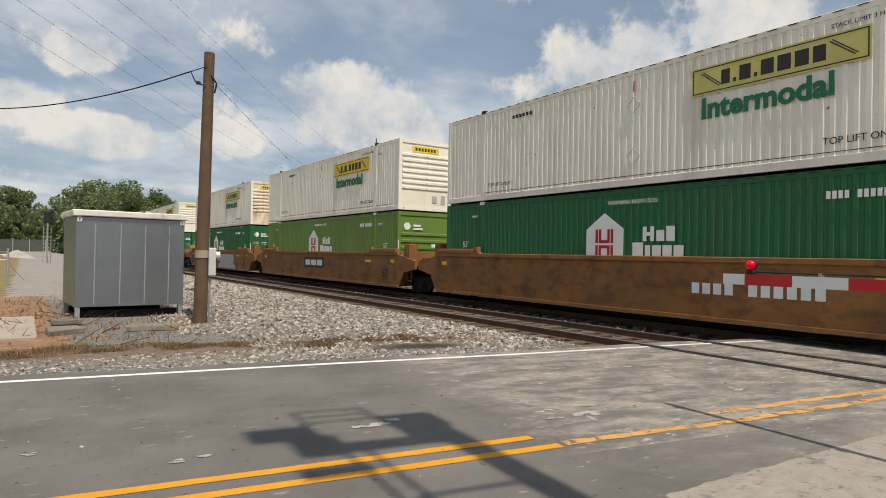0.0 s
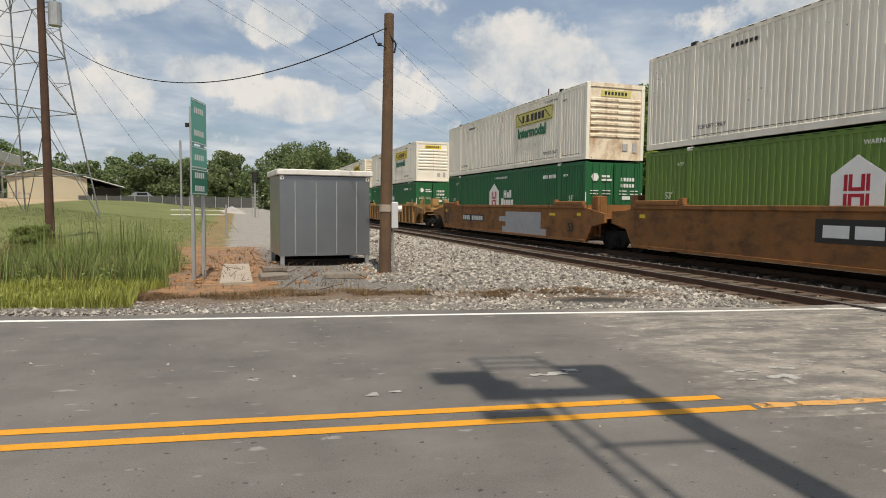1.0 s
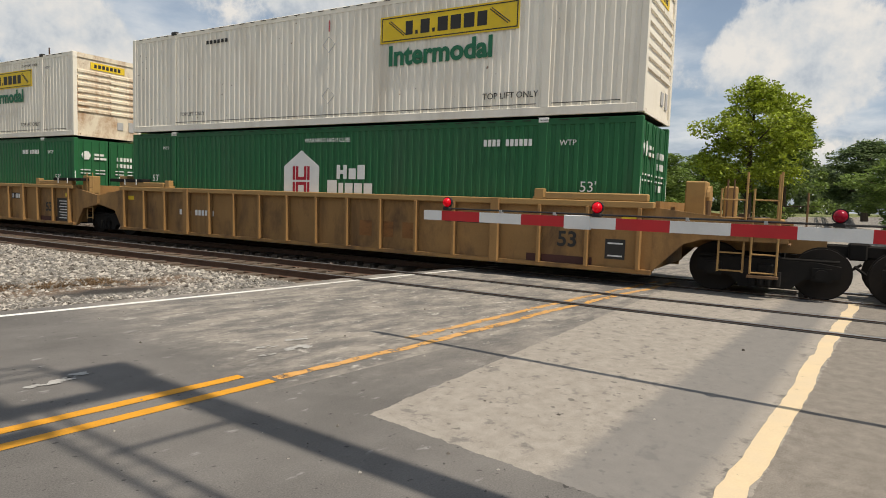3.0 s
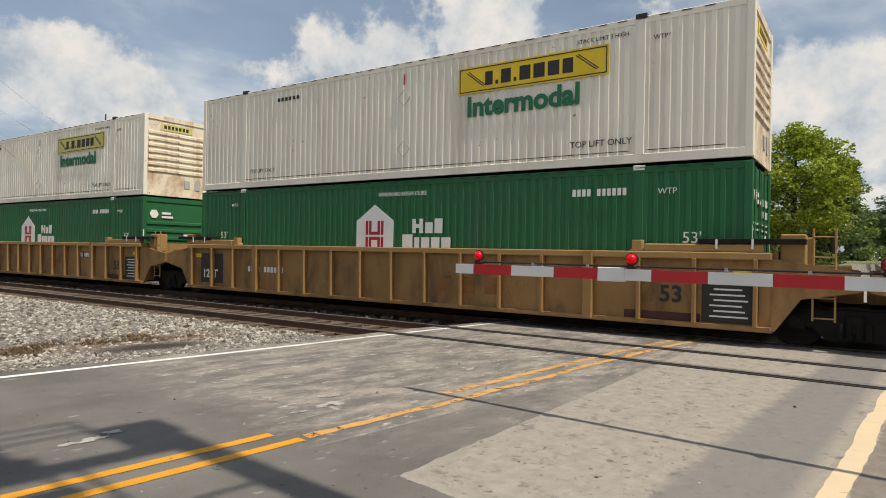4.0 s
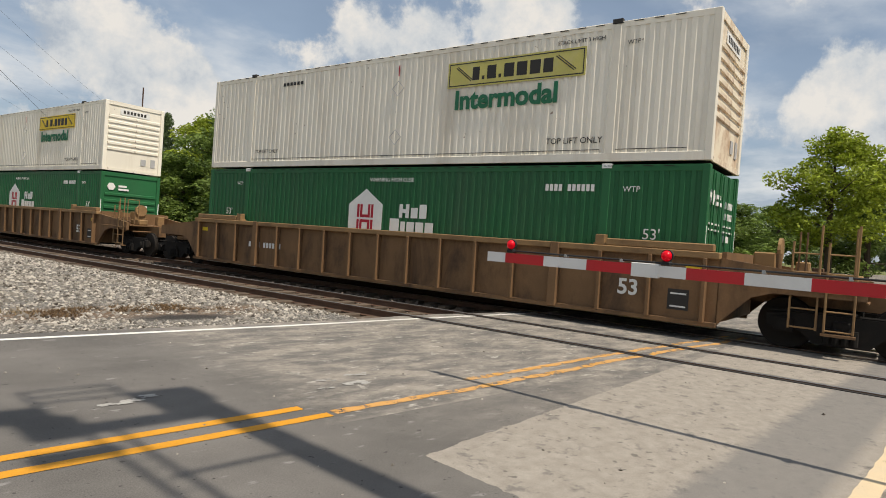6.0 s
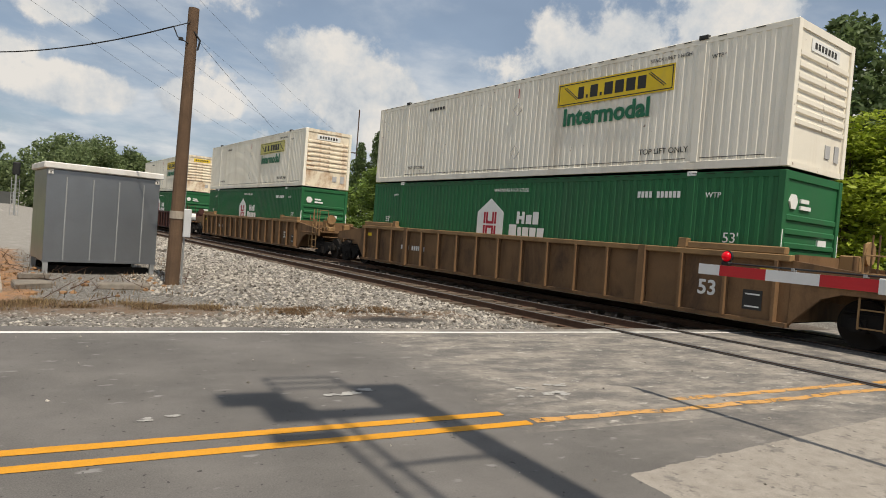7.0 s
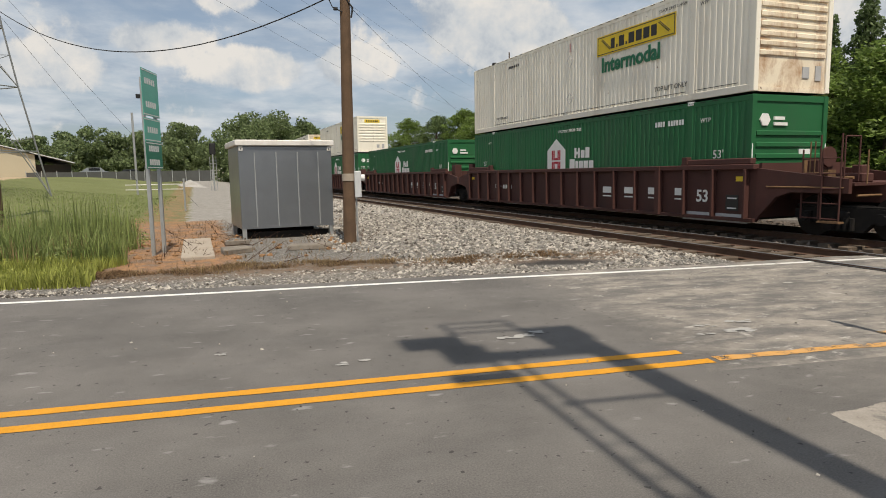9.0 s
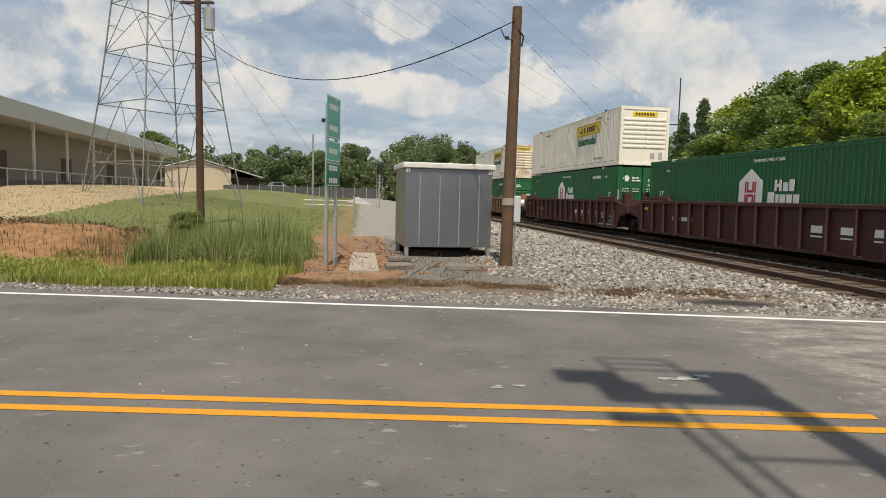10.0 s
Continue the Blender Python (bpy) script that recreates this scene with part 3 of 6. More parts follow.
def make_road():
    bm = bmesh.new()
    xs = [-900, -300, -100, -50] + [-30 + i for i in range(61)] + [50, 120, 400, 900]
    rng = random.Random(5)
    lo = [bm.verts.new((x, -0.45 - (0.12 * rng.random() if -30 < x < 30 else 0), 0)) for x in xs]
    hi = [bm.verts.new((x, 9.28 + (0.16 * rng.random() if -30 < x < 30 else 0), 0)) for x in xs]
    lo2 = [bm.verts.new((v.co.x, v.co.y, -0.28)) for v in lo]
    hi2 = [bm.verts.new((v.co.x, v.co.y, -0.28)) for v in hi]
    for i in range(len(xs) - 1):
        bm.faces.new((lo[i], lo[i + 1], hi[i + 1], hi[i]))
        bm.faces.new((lo2[i], lo2[i + 1], lo[i + 1], lo[i]))
        bm.faces.new((hi[i], hi[i + 1], hi2[i + 1], hi2[i]))
    solid("road", bm, ASPHALT, "two-lane asphalt road, pale and patched at the level crossing", "road", kind="structure")

    def line(name, x0, x1, y0, y1, width, material, label, bow=0.0, ragged=0.0):
        bm = bmesh.new()
        dense = 0.07 if ragged else 2.0
        xs = [x0 + (x1 - x0) * i / max(2, int((x1 - x0) / dense)) for i in range(max(2, int((x1 - x0) / dense)) + 1)]
        if x0 < -30:
            xs = [x0, x0 * 0.4] + [-24 + k * (x1 + 24) / 340 for k in range(341)]
        rows = []
        for x in xs:
            f = (x - x0) / (x1 - x0)
            y = y0 + (y1 - y0) * f + bow * math.sin(x * 0.9) * 0.02 + ragged * noise.noise(Vector((x * 1.4, y0, 5)))
            lo, hi = (0.5 * width + (0.006 + 0.35 * ragged) * noise.noise(Vector((x * 5.5, y0, k))) + 0.2 * ragged * noise.noise(Vector((x * 1.1, y0, k + 9))) for k in (1, 2))
            rows.append((bm.verts.new((x, y - lo, 0.004)), bm.verts.new((x, y + hi, 0.004))))
        for a, b in zip(rows, rows[1:]):
            bm.faces.new((a[0], b[0], b[1], a[1]))
        solid(name, bm, material, label, "road marking", kind="structure")
    line("edge_line_far", -300, 12.7, 8.95, 8.97, 0.12, WHITE_LINE, "white painted edge line, worn near the rails", 1)
    line("edge_line_near", 2.0, 13.4, 0.82, 1.55, 0.16, CREAM_LINE, "cream worn edge line at the level crossing", 0.5, 0.032)
    line("centre_line_far", -60, 3.02, 2.50, 4.79, 0.115, YELLOW_LINE, "fresh yellow centre line")
    line("centre_line_near", -60, 3.14, 2.16, 4.50, 0.115, YELLOW_LINE, "fresh yellow centre line")
    line("centre_line_worn", 3.2, 13.4, 4.55, 4.85, 0.12, YELLOW_LINE, "worn yellow centre line over old pavement", 1, 0.055)
    line("centre_line_worn", 5.2, 13.2, 4.90, 5.15, 0.11, YELLOW_LINE, "worn yellow centre line over old pavement", 1, 0.055)


make_road()

TRACKS = (10.45, 14.0)
GAUGE = 0.7525


def make_tracks():
    # rail section along x
    prof = [(-0.07, -0.17), (0.07, -0.17), (0.07, -0.155), (0.012, -0.13), (0.012, -0.045), (0.036, -0.035), (0.036, -0.004), (0.03, 0.0), (-0.03, 0.0), (-0.036, -0.004), (-0.036, -0.035), (-0.012, -0.045), (-0.012, -0.13), (-0.07, -0.155)]
    s0, s1 = -900.0, 160.0
    verts = [(s0, y, z) for y, z in prof] + [(s1, y, z) for y, z in prof]
    n = len(prof)
    faces = [(i, (i + 1) % n, n + (i + 1) % n, n + i) for i in range(n)]
    me = raw_mesh("rail", verts, faces, RAIL_RUST)
    me.materials.append(RAIL_TOP)
    for k, f in enumerate(me.polygons):
        f.material_index = 1 if k in (6, 7, 8) else 0
    tie = to_mesh("sleeper", boxes((-0.115, 0.115, -1.3, 1.3, -0.16, 0.0), bevel=0.012), SLEEPER)
    for p, kind in zip(TRACKS, ("near", "far")):
        track = thing("track_" + kind, "railway track with rusty rails on dark wooden sleepers", "railway track", along(0, p, RAIL_Z), kind="structure")
        for side in (-GAUGE, GAUGE):
            part("rail", me, None, track, "rusty steel rail with a bright running head", Matrix.Translation((0, side, 0)))
        rng = random.Random(int(p * 10))
        s = 20.0
        count = 0
        while s > -150 and count < 290:
            # none under the road
            yy = -s * C10 + p * S10
            if not (-1.6 < yy < 10.2):
                part("sleeper", tie, None, track, "", pose(s, rng.uniform(-0.09, 0.09), -0.135 + rng.uniform(-0.012, 0.012), 0, 0, rng.uniform(-1.2, 1.2)))
                count += 1
            s -= 0.54
        # flangeway filler where the road crosses
        bm = bmesh.new()
        for side in (-GAUGE, GAUGE):
            for a, b in ((side - 0.105, side - 0.042), (side + 0.042, side + 0.105)):
                box(bm, -9.3 + p * 0.16, 1.2 + p * 0.16, a, b, -0.15, -0.018)
        part("flangeway", bm, RUBBER, track, "black flangeway strip beside the rails in the road")


make_tracks()

# ---- train ----
SPEED = 21.1
CON_L, CON_W, CON_H, UP_H = 16.35, 2.60, 2.89, 2.96


def corrugated(length, height, period, depth, flat):
    """A vertical-ribbed sheet in xz, its outer face at y = 0 and its hollows at +depth."""
    xs, ys = [], []
    n = int(length / period)
    period = length / n
    for i in range(n):
        x = -length / 2 + i * period
        for f, y in ((0.0, 0.0), (flat, 0.0), (flat + 0.12, depth), (0.88, depth)):
            xs.append(x + f * period)
            ys.append(y)
    xs.append(length / 2)
    ys.append(0.0)
    verts = [(x, y, z) for z in (0.0, height) for x, y in zip(xs, ys)]
    k = len(xs)
    return verts, [(i, i + 1, k + i + 1, k + i) for i in range(k - 1)]


CON_PARTS = {}


def con_mesh(key, build):
    if key not in CON_PARTS:
        CON_PARTS[key] = build()
    return CON_PARTS[key]


def container(paint, end_paint, at, label, style, end, deck):
    """A 53-foot high-cube container. style: upper or lower; end: ribs or doors at its front."""
    c = thing("container", label, "shipping container", at, "containers on the train")
    L, W, H = CON_L, CON_W, CON_H if style == "lower" else UP_H
    tag = paint.name
    side = con_mesh(("side", tag), lambda: raw_mesh("side_panel", *corrugated(L - 0.28, H - 0.32, 0.205, 0.022 if style == "lower" else 0.017, 0.40), paint))
    part("side_panel", side, None, c, "", pose(0, -W / 2 + 0.012, 0.19))
    part("side_panel", side, None, c, "", pose(0, W / 2 - 0.012, 0.19, 0, 0, 180))
    roof = con_mesh(("roof", tag), lambda: to_mesh("roof", boxes((-L / 2 + 0.1, L / 2 - 0.1, -W / 2 + 0.06, W / 2 - 0.06, H - 0.06, H - 0.025)), paint))
    part("roof", roof, None, c)
    # shade under the roof edge, painted as a row of dark bars
    dash = con_mesh(("dash", tag), lambda: to_mesh("roof_seam", boxes(*[(-L / 2 + 0.35 + k * 0.42, -L / 2 + 0.55 + k * 0.42, -W / 2 - 0.012, -W / 2 - 0.002, H - 0.042, H - 0.026) for k in range(37)]), SHADOW_GAP))
    part("roof_seam", dash, None, c, "dark dashes of painted shade along the top rail")["kind"] = "stuff"
    floor = con_mesh("floor", lambda: to_mesh("floor", boxes((-L / 2 + 0.1, L / 2 - 0.1, -W / 2 + 0.06, W / 2 - 0.06, 0.03, 0.16)), SHADOW_GAP))
    part("floor", floor, None, c, "dark underside")
    low = con_mesh(("low", tag), lambda: to_mesh("bottom_rail", boxes((-L / 2 + 0.14, L / 2 - 0.14, -0.03, 0.05, 0.02, 0.20), bevel=0.008), paint))
    top = con_mesh(("top", tag), lambda: to_mesh("top_rail", boxes((-L / 2 + 0.14, L / 2 - 0.14, -0.02, 0.06, H - 0.14, H), bevel=0.01), paint))
    corner = con_mesh(("corner", tag), lambda: to_mesh("corner_post", boxes((-0.075, 0.075, -0.075, 0.075, 0.02, H), bevel=0.012), paint))
    lift = con_mesh(("lift", tag), lambda: to_mesh("lift_post", boxes((-0.09, 0.09, -0.035, 0.03, 0.16, H - 0.05), bevel=0.01), paint))
    cast = con_mesh(("cast", tag), lambda: to_mesh("lift_casting", boxes((-0.11, 0.11, -0.05, 0.06, -0.08, 0.02), (-0.03, 0.03, -0.052, 0.0, -0.05, -0.01), bevel=0.006), PAINT_WHITE if style == "lower" else PAINT_BLACK))
    for sy, turn in ((-1, 0), (1, 180)):
        part("bottom_rail", low, None, c, "", pose(0, sy * (W / 2 - 0.03), 0, 0, 0, turn))
        part("top_rail", top, None, c, "", pose(0, sy * (W / 2 - 0.03), 0, 0, 0, turn))
        for sx in (-1, 1):
            part("corner_post", corner, None, c, "", pose(sx * (L / 2 - 0.075), sy * (W / 2 - 0.075), 0))
            part("lift_post", lift, None, c, "", pose(sx * 6.10, sy * (W / 2 - 0.035), 0, 0, 0, turn))
            part("lift_casting", cast, None, c, "lifting casting at the roof edge", pose(sx * 6.10, sy * (W / 2 - 0.04), H + (0.04 if style == "upper" else 0.0), 0, 0, turn))
    # ends
    epaint = end_paint

    def ribbed():
        bm = boxes((L / 2 - 0.07, L / 2 - 0.05, -W / 2 + 0.1, W / 2 - 0.1, 0.05, H - 0.05))
        box(bm, L / 2 - 0.055, L / 2 - 0.02, -W / 2 + 0.1, W / 2 - 0.1, 0.02, 0.14)
        box(bm, L / 2 - 0.055, L / 2 - 0.02, -W / 2 + 0.1, W / 2 - 0.1, H - 0.16, H)
        return to_mesh("front_panel", bm, epaint)

    ribs_key = ("ribs", epaint.name, style)
    if end == "ribs":
        part("front_panel", con_mesh(ribs_key, ribbed), None, c, "ribbed front wall")
        rib = con_mesh(("front_rib", epaint.name), lambda: to_mesh("front_rib", slab_poly(bmesh.new(), [(L / 2 - 0.06, -0.075), (L / 2 - 0.012, -0.045), (L / 2 - 0.012, 0.045), (L / 2 - 0.06, 0.075)], -W / 2 + 0.18, W / 2 - 0.18), epaint))
        top_z, low_z = (2.32, 0.95) if style == "upper" else (1.95, 0.25)
        for i in range(7):
            part("front_rib", rib, None, c, "", pose(0, 0, low_z + (top_z - low_z) * i / 6))
    else:
        leaf = con_mesh(("leaf", epaint.name), lambda: to_mesh("door_leaf", boxes((L / 2 - 0.07, L / 2 - 0.05, -0.59, 0.59, 0.05, H - 0.05), bevel=0.006), epaint))
        drib = con_mesh(("door_rib", epaint.name), lambda: to_mesh("door_rib", boxes((L / 2 - 0.06, L / 2 - 0.025, -0.035, 0.035, 0.1, H - 0.1), bevel=0.006), epaint))
        for sy in (-1, 1):
            part("door_leaf", leaf, None, c, "door leaf with hinge ribs", Matrix.Translation((0, sy * 0.61, 0)))
            for y in (0.1, 0.62, 1.12):
                part("door_rib", drib, None, c, "", Matrix.Translation((0, sy * y, 0)))
        if style == "lower":
            def marks():
                rows = [(L / 2 - 0.06, L / 2 - 0.018, 0.32 + k * 0.13, 0.40 + k * 0.13, z, z + 0.14) for z in (2.14, 1.90) for k in range(5)]
                rows += [(L / 2 - 0.06, L / 2 - 0.018, y, y + 0.35, z, z + 0.035) for y in (-1.05, -0.5, 0.25, 0.75) for z in (1.62, 1.74, 0.55, 0.67, 0.79)]
                return to_mesh("door_mark", boxes(*rows), PAINT_WHITE)
            part("door_mark", con_mesh("door_marks", marks), None, c, "white bars of door markings")["kind"] = "stuff"
        lock = con_mesh("locks", lambda: to_mesh("locking_bar", rods(((L / 2 - 0.008, 0, 0.08), (L / 2 - 0.008, 0, H - 0.08), 0.017), ((L / 2 + 0.004, -0.12, 0.75), (L / 2 + 0.004, 0.12, 0.75), 0.014)), PAINT_WHITE if style == "upper" else GREEN_DARK))
        for y in (-0.95, -0.36, 0.36, 0.95):
            part("locking_bar", lock, None, c, "", Matrix.Translation((0, y, 0)))
    part("rear_panel", con_mesh(("rear", tag), lambda: to_mesh("rear_panel", boxes((-L / 2 + 0.04, -L / 2 + 0.07, -W / 2 + 0.1, W / 2 - 0.1, 0.05, H - 0.05), *[(-L / 2 + 0.015, -L / 2 + 0.04, -W / 2 + 0.15, W / 2 - 0.15, z, z + 0.09) for z in (0.6, 0.95, 1.3, 1.65, 2.0)]), paint)), None, c)
    deck(c)
    return c


FACE = -CON_W / 2 - 0.004      # just proud of the ribs on the side that faces the road


def plate(name, rows, material, parent, label, y=FACE, depth=0.006):
    bm = bmesh.new()
    for x0, x1, z0, z1 in rows:
        box(bm, x0, x1, y - depth, y, z0, z1)
    ob = part(name, bm, material, parent, label)
    if len(rows) > 1:
        ob["kind"] = "stuff"
    return ob


def lettering(text, x, z, size, material, parent, label="", bold=0.0, y=FACE):
    part("lettering", words(text, size, material, bold), None, parent, label, pose(x, y - 0.006, z))["kind"] = "stuff"


def upper_deck(board, small_end):
    def deck(c):
        H = CON_H
        bx0, bx1, bz0, bz1 = 1.76, 5.45, 1.90, 2.53
        ink = PAINT_BLACK
        plate("name_board", [(bx0, bx1, bz0, bz1)], board, c, "yellow name board")
        plate("board_border", [(bx0 + .04, bx1 - .04, bz0 + .035, bz0 + .06), (bx0 + .04, bx1 - .04, bz1 - .06, bz1 - .035), (bx0 + .04, bx0 + .065, bz0 + .06, bz1 - .06), (bx1 - .065, bx1 - .04, bz0 + .06, bz1 - .06)], ink, c, "thin dark border", FACE - 0.006, 0.003)
        # the brand name as plain blocks
        blocks, x = [], bx0 + 0.74
        for wdt in (0.20, 0.07, 0.25, 0.07, 0.27, 0.27, 0.27, 0.24):
            low = bz0 + 0.15
            blocks.append((x, x + wdt, low, low + (0.09 if wdt < 0.1 else 0.32)))
            x += wdt + 0.075
        plate("name_block", blocks, ink, c, "dark blocks of a brand name", FACE - 0.006, 0.004)
        bm = bmesh.new()
        for x0, dx in ((bx0 + 0.25, 0.45), (bx1 - 0.72, 0.45)):
            rod(bm, (x0, FACE - 0.009, bz1 - 0.14), (x0 + dx, FACE - 0.009, bz0 + 0.14), 0.012, 5)
            rod(bm, (x0 + 0.05, FACE - 0.009, bz1 - 0.12), (x0 + dx + 0.05, FACE - 0.009, bz0 + 0.16), 0.012, 5)
        part("scroll_mark", bm, ink, c, "thin slanting scroll strokes")["kind"] = "stuff"
        lettering("Intermodal", 2.0, 1.37, 0.64, PAINT_GREEN if board is PAINT_YELLOW or board is PAINT_FADED else PAINT_BLACK, c, "bold green lettering", 0.022)
        lettering("TOP LIFT ONLY", 4.62, 0.42, 0.19, PAINT_BLACK, c)
        lettering("TOP LIFT ONLY", -5.80, 0.45, 0.16, PAINT_BLACK, c)
        lettering("STACK LIMIT 3 HIGH", 4.75, 2.62, 0.12, PAINT_BLACK, c)
        lettering("WTP", 6.35, 2.45, 0.13, PAINT_BLACK, c)
        plate("serial_bar", [(-4.6 + i * 0.16, -4.5 + i * 0.16, 2.5, 2.6) for i in range(6)], PAINT_BLACK, c, "small dark serial marks")
        plate("stripe", [(-6.0, 5.9, 0.262, 0.276), (6.25, 7.7, 0.262, 0.276)], SHADOW_GAP, c, "dark seam above the bottom rail")
        for z in (2.05, 0.75):
            bm = bmesh.new()
            for a, b in (((-.08, z), (.12, z + .2)), ((.12, z + .2), (.32, z)), ((.32, z), (.12, z - .2)), ((.12, z - .2), (-.08, z))):
                rod(bm, (a[0], FACE - .004, a[1]), (b[0], FACE - .004, b[1]), 0.008, 5)
            part("placard_frame", bm, GREY_PANEL, c, "diamond placard holder")
        plate("red_mark", [(0.105, 0.135, 2.38, 2.66)], PAINT_RED, c, "short red mark")
        # front wall
        xe = CON_L / 2 - 0.045
        bm = bmesh.new()
        box(bm, xe, xe + 0.012, -0.65, 0.65, 2.45, 2.70)
        part("front_board", bm, board if small_end else PAINT_WHITE, c, "small name board over the ribs")
        bm = bmesh.new()
        for i in range(7):
            box(bm, xe + 0.012, xe + 0.016, -0.52 + i * 0.15, -0.42 + i * 0.15, 2.51, 2.64)
        part("front_block", bm, PAINT_BLACK, c, "dark blocks of a brand name")["kind"] = "stuff"
        for y0, y1, z0, z1 in ((0.35, 0.58, 0.38, 0.66), (0.80, 1.0, 0.34, 0.70)):
            part("door_plate", boxes((xe - 0.002, xe + 0.016, y0, y1, z0, z1)), GREY_PANEL, c, "small grey plate")
    return deck


def emblem(c, x, z, s, y=FACE):
    bm = bmesh.new()
    slab_poly(bm, [(x - .55 * s, z), (x + .55 * s, z), (x + .55 * s, z + .75 * s), (x, z + 1.12 * s), (x - .55 * s, z + .75 * s)], y - 0.006, y)
    part("emblem", bm, PAINT_WHITE, c, "white house-shaped emblem")
    bars = []
    for sx in (-1, 1):
        for o in (0.09, 0.19):
            a, b = sorted((x + sx * o * s, x + sx * (o + 0.075) * s))
            bars += [(a, b, z + 0.1 * s, z + .38 * s), (a, b, z + .43 * s, z + .75 * s)]
    bars += [(x - 0.09 * s, x + 0.09 * s, z + .31 * s, z + .38 * s), (x - 0.09 * s, x + 0.09 * s, z + .43 * s, z + .5 * s)]
    plate("emblem_stroke", bars, PAINT_RED, c, "dark red strokes of the emblem", y - 0.006, 0.003)


def lower_deck(c):
    emblem(c, -0.77, 1.02, 1.14)
    rows = []
    for x0, z0, wd, ht in ((0.46, 1.55, .11, .36), (0.68, 1.55, .11, .36), (0.57, 1.68, .11, .10), (0.86, 1.55, .22, .27), (1.14, 1.55, .23, .36), (0.15, 1.19, .32, .33), (0.53, 1.19, .15, .26), (0.74, 1.19, .25, .26), (1.04, 1.19, .25, .26), (1.35, 1.12, .26, .33)):
        rows.append((x0, x0 + wd, z0, z0 + ht))
    plate("name_block", rows, PAINT_WHITE, c, "white blocks of a brand name")
    lettering("WARNING HIGH CUBE", -0.66, 2.50, 0.15, PAINT_WHITE, c)
    lettering("53'", 6.95, 1.36, 0.31, PAINT_WHITE, c)
    lettering("53'", -7.15, 1.40, 0.29, PAINT_WHITE, c)
    lettering("WTP", 6.48, 2.32, 0.17, PAINT_WHITE, c)
    lettering("WTP", -6.62, 2.38, 0.14, PAINT_WHITE, c)
    plate("serial_bar", [(4.70 + i * 0.108, 4.775 + i * 0.108, 2.32, 2.47) for i in range(11) if i != 4], PAINT_WHITE, c, "white bars of a serial number")
    xe = CON_L / 2 - 0.02
    bm = bmesh.new()
    rod(bm, (xe - 0.03, -0.85, 2.28), (xe + 0.004, -0.85, 2.28), 0.17, 6)
    part("front_emblem", bm, PAINT_WHITE, c, "white emblem disc on the front wall")
    for y0, y1, z0, z1 in ((-0.55, -0.2, 2.28, 2.36), (-0.55, -0.1, 2.14, 2.22), (0.35, 0.75, 1.42, 1.56)):
        part("front_mark", boxes((xe - 0.03, xe + 0.006, y0, y1, z0, z1)), PAINT_WHITE, c, "white mark on the front wall")
    for y in (-CON_W / 2 + 0.02, CON_W / 2 - 0.055):
        part("corner_tape", boxes((xe - 0.05, xe + 0.022, y, y + 0.035, 0.1, 1.7)), PAINT_WHITE, c, "pale strip down the corner post")


CAR_MESH = {}


def car_mesh(key, build):
    if key not in CAR_MESH:
        CAR_MESH[key] = build()
    return CAR_MESH[key]


WHEELSETS = []


def truck(car, x):
    t = part("truck", car_mesh("bolster", lambda: to_mesh("truck", boxes((-0.25, 0.25, -1.0, 1.0, 0.42, 0.72), (-0.14, 0.14, -1.12, 1.12, 0.28, 0.6), bevel=0.03), TRUCK_BLACK)), None, car, "black two-axle truck", pose(x, 0, 0))

    def frame_mesh():
        bm = bmesh.new()
        slab_poly(bm, [(-1.18, 0.40), (-0.62, 0.36), (-0.42, 0.16), (0.42, 0.16), (0.62, 0.36), (1.18, 0.40), (1.18, 0.62), (0.7, 0.68), (-0.7, 0.68), (-1.18, 0.62)], -0.07, 0.07)
        for bx in (-0.89, 0.89):
            box(bm, bx - 0.15, bx + 0.15, -0.13, 0.1, 0.33, 0.58)
        for bx in (-0.89, 0.89):
            rod(bm, (bx, -0.19, 0.457), (bx, -0.12, 0.457), 0.105, 12)
        rod(bm, (-1.15, -0.02, 0.70), (1.15, -0.02, 0.70), 0.03, 6)
        for k in range(4):
            rod(bm, (-0.21 + 0.14 * k, -0.1, 0.2), (-0.21 + 0.14 * k, -0.1, 0.46), 0.055, 8)
        return to_mesh("side_frame", bm, TRUCK_BLACK)
    for sy in (-1, 1):
        part("side_frame", car_mesh("side_frame", frame_mesh), None, t, "cast side frame with coil springs", pose(0, sy * 1.0, 0, 0, 0, 0 if sy < 0 else 180))

    def wheelset():
        bm = bmesh.new()
        rod(bm, (0, -0.95, 0), (0, 0.95, 0), 0.08, 10)
        for sy in (-1, 1):
            rod(bm, (0, sy * 0.68, 0), (0, sy * 0.71, 0), 0.485, 28)
            rod(bm, (0, sy * 0.71, 0), (0, sy * 0.80, 0), 0.457, 28)
            rod(bm, (0, sy * 0.80, 0), (0, sy * 0.84, 0), 0.15, 12)
            for k in range(3):
                a = k * 2.094
                rod(bm, (0.27 * math.cos(a), sy * 0.79, 0.27 * math.sin(a)), (0.27 * math.cos(a), sy * 0.806, 0.27 * math.sin(a)), 0.05, 6)
        return to_mesh("wheelset", bm, WHEEL_STEEL)
    for ax in (-0.89, 0.89):
        w = part("wheelset", car_mesh("wheelset", wheelset), None, t, "steel wheels on an axle", pose(ax, 0, 0.457))
        WHEELSETS.append((w, ax))


HALF = CON_L / 2


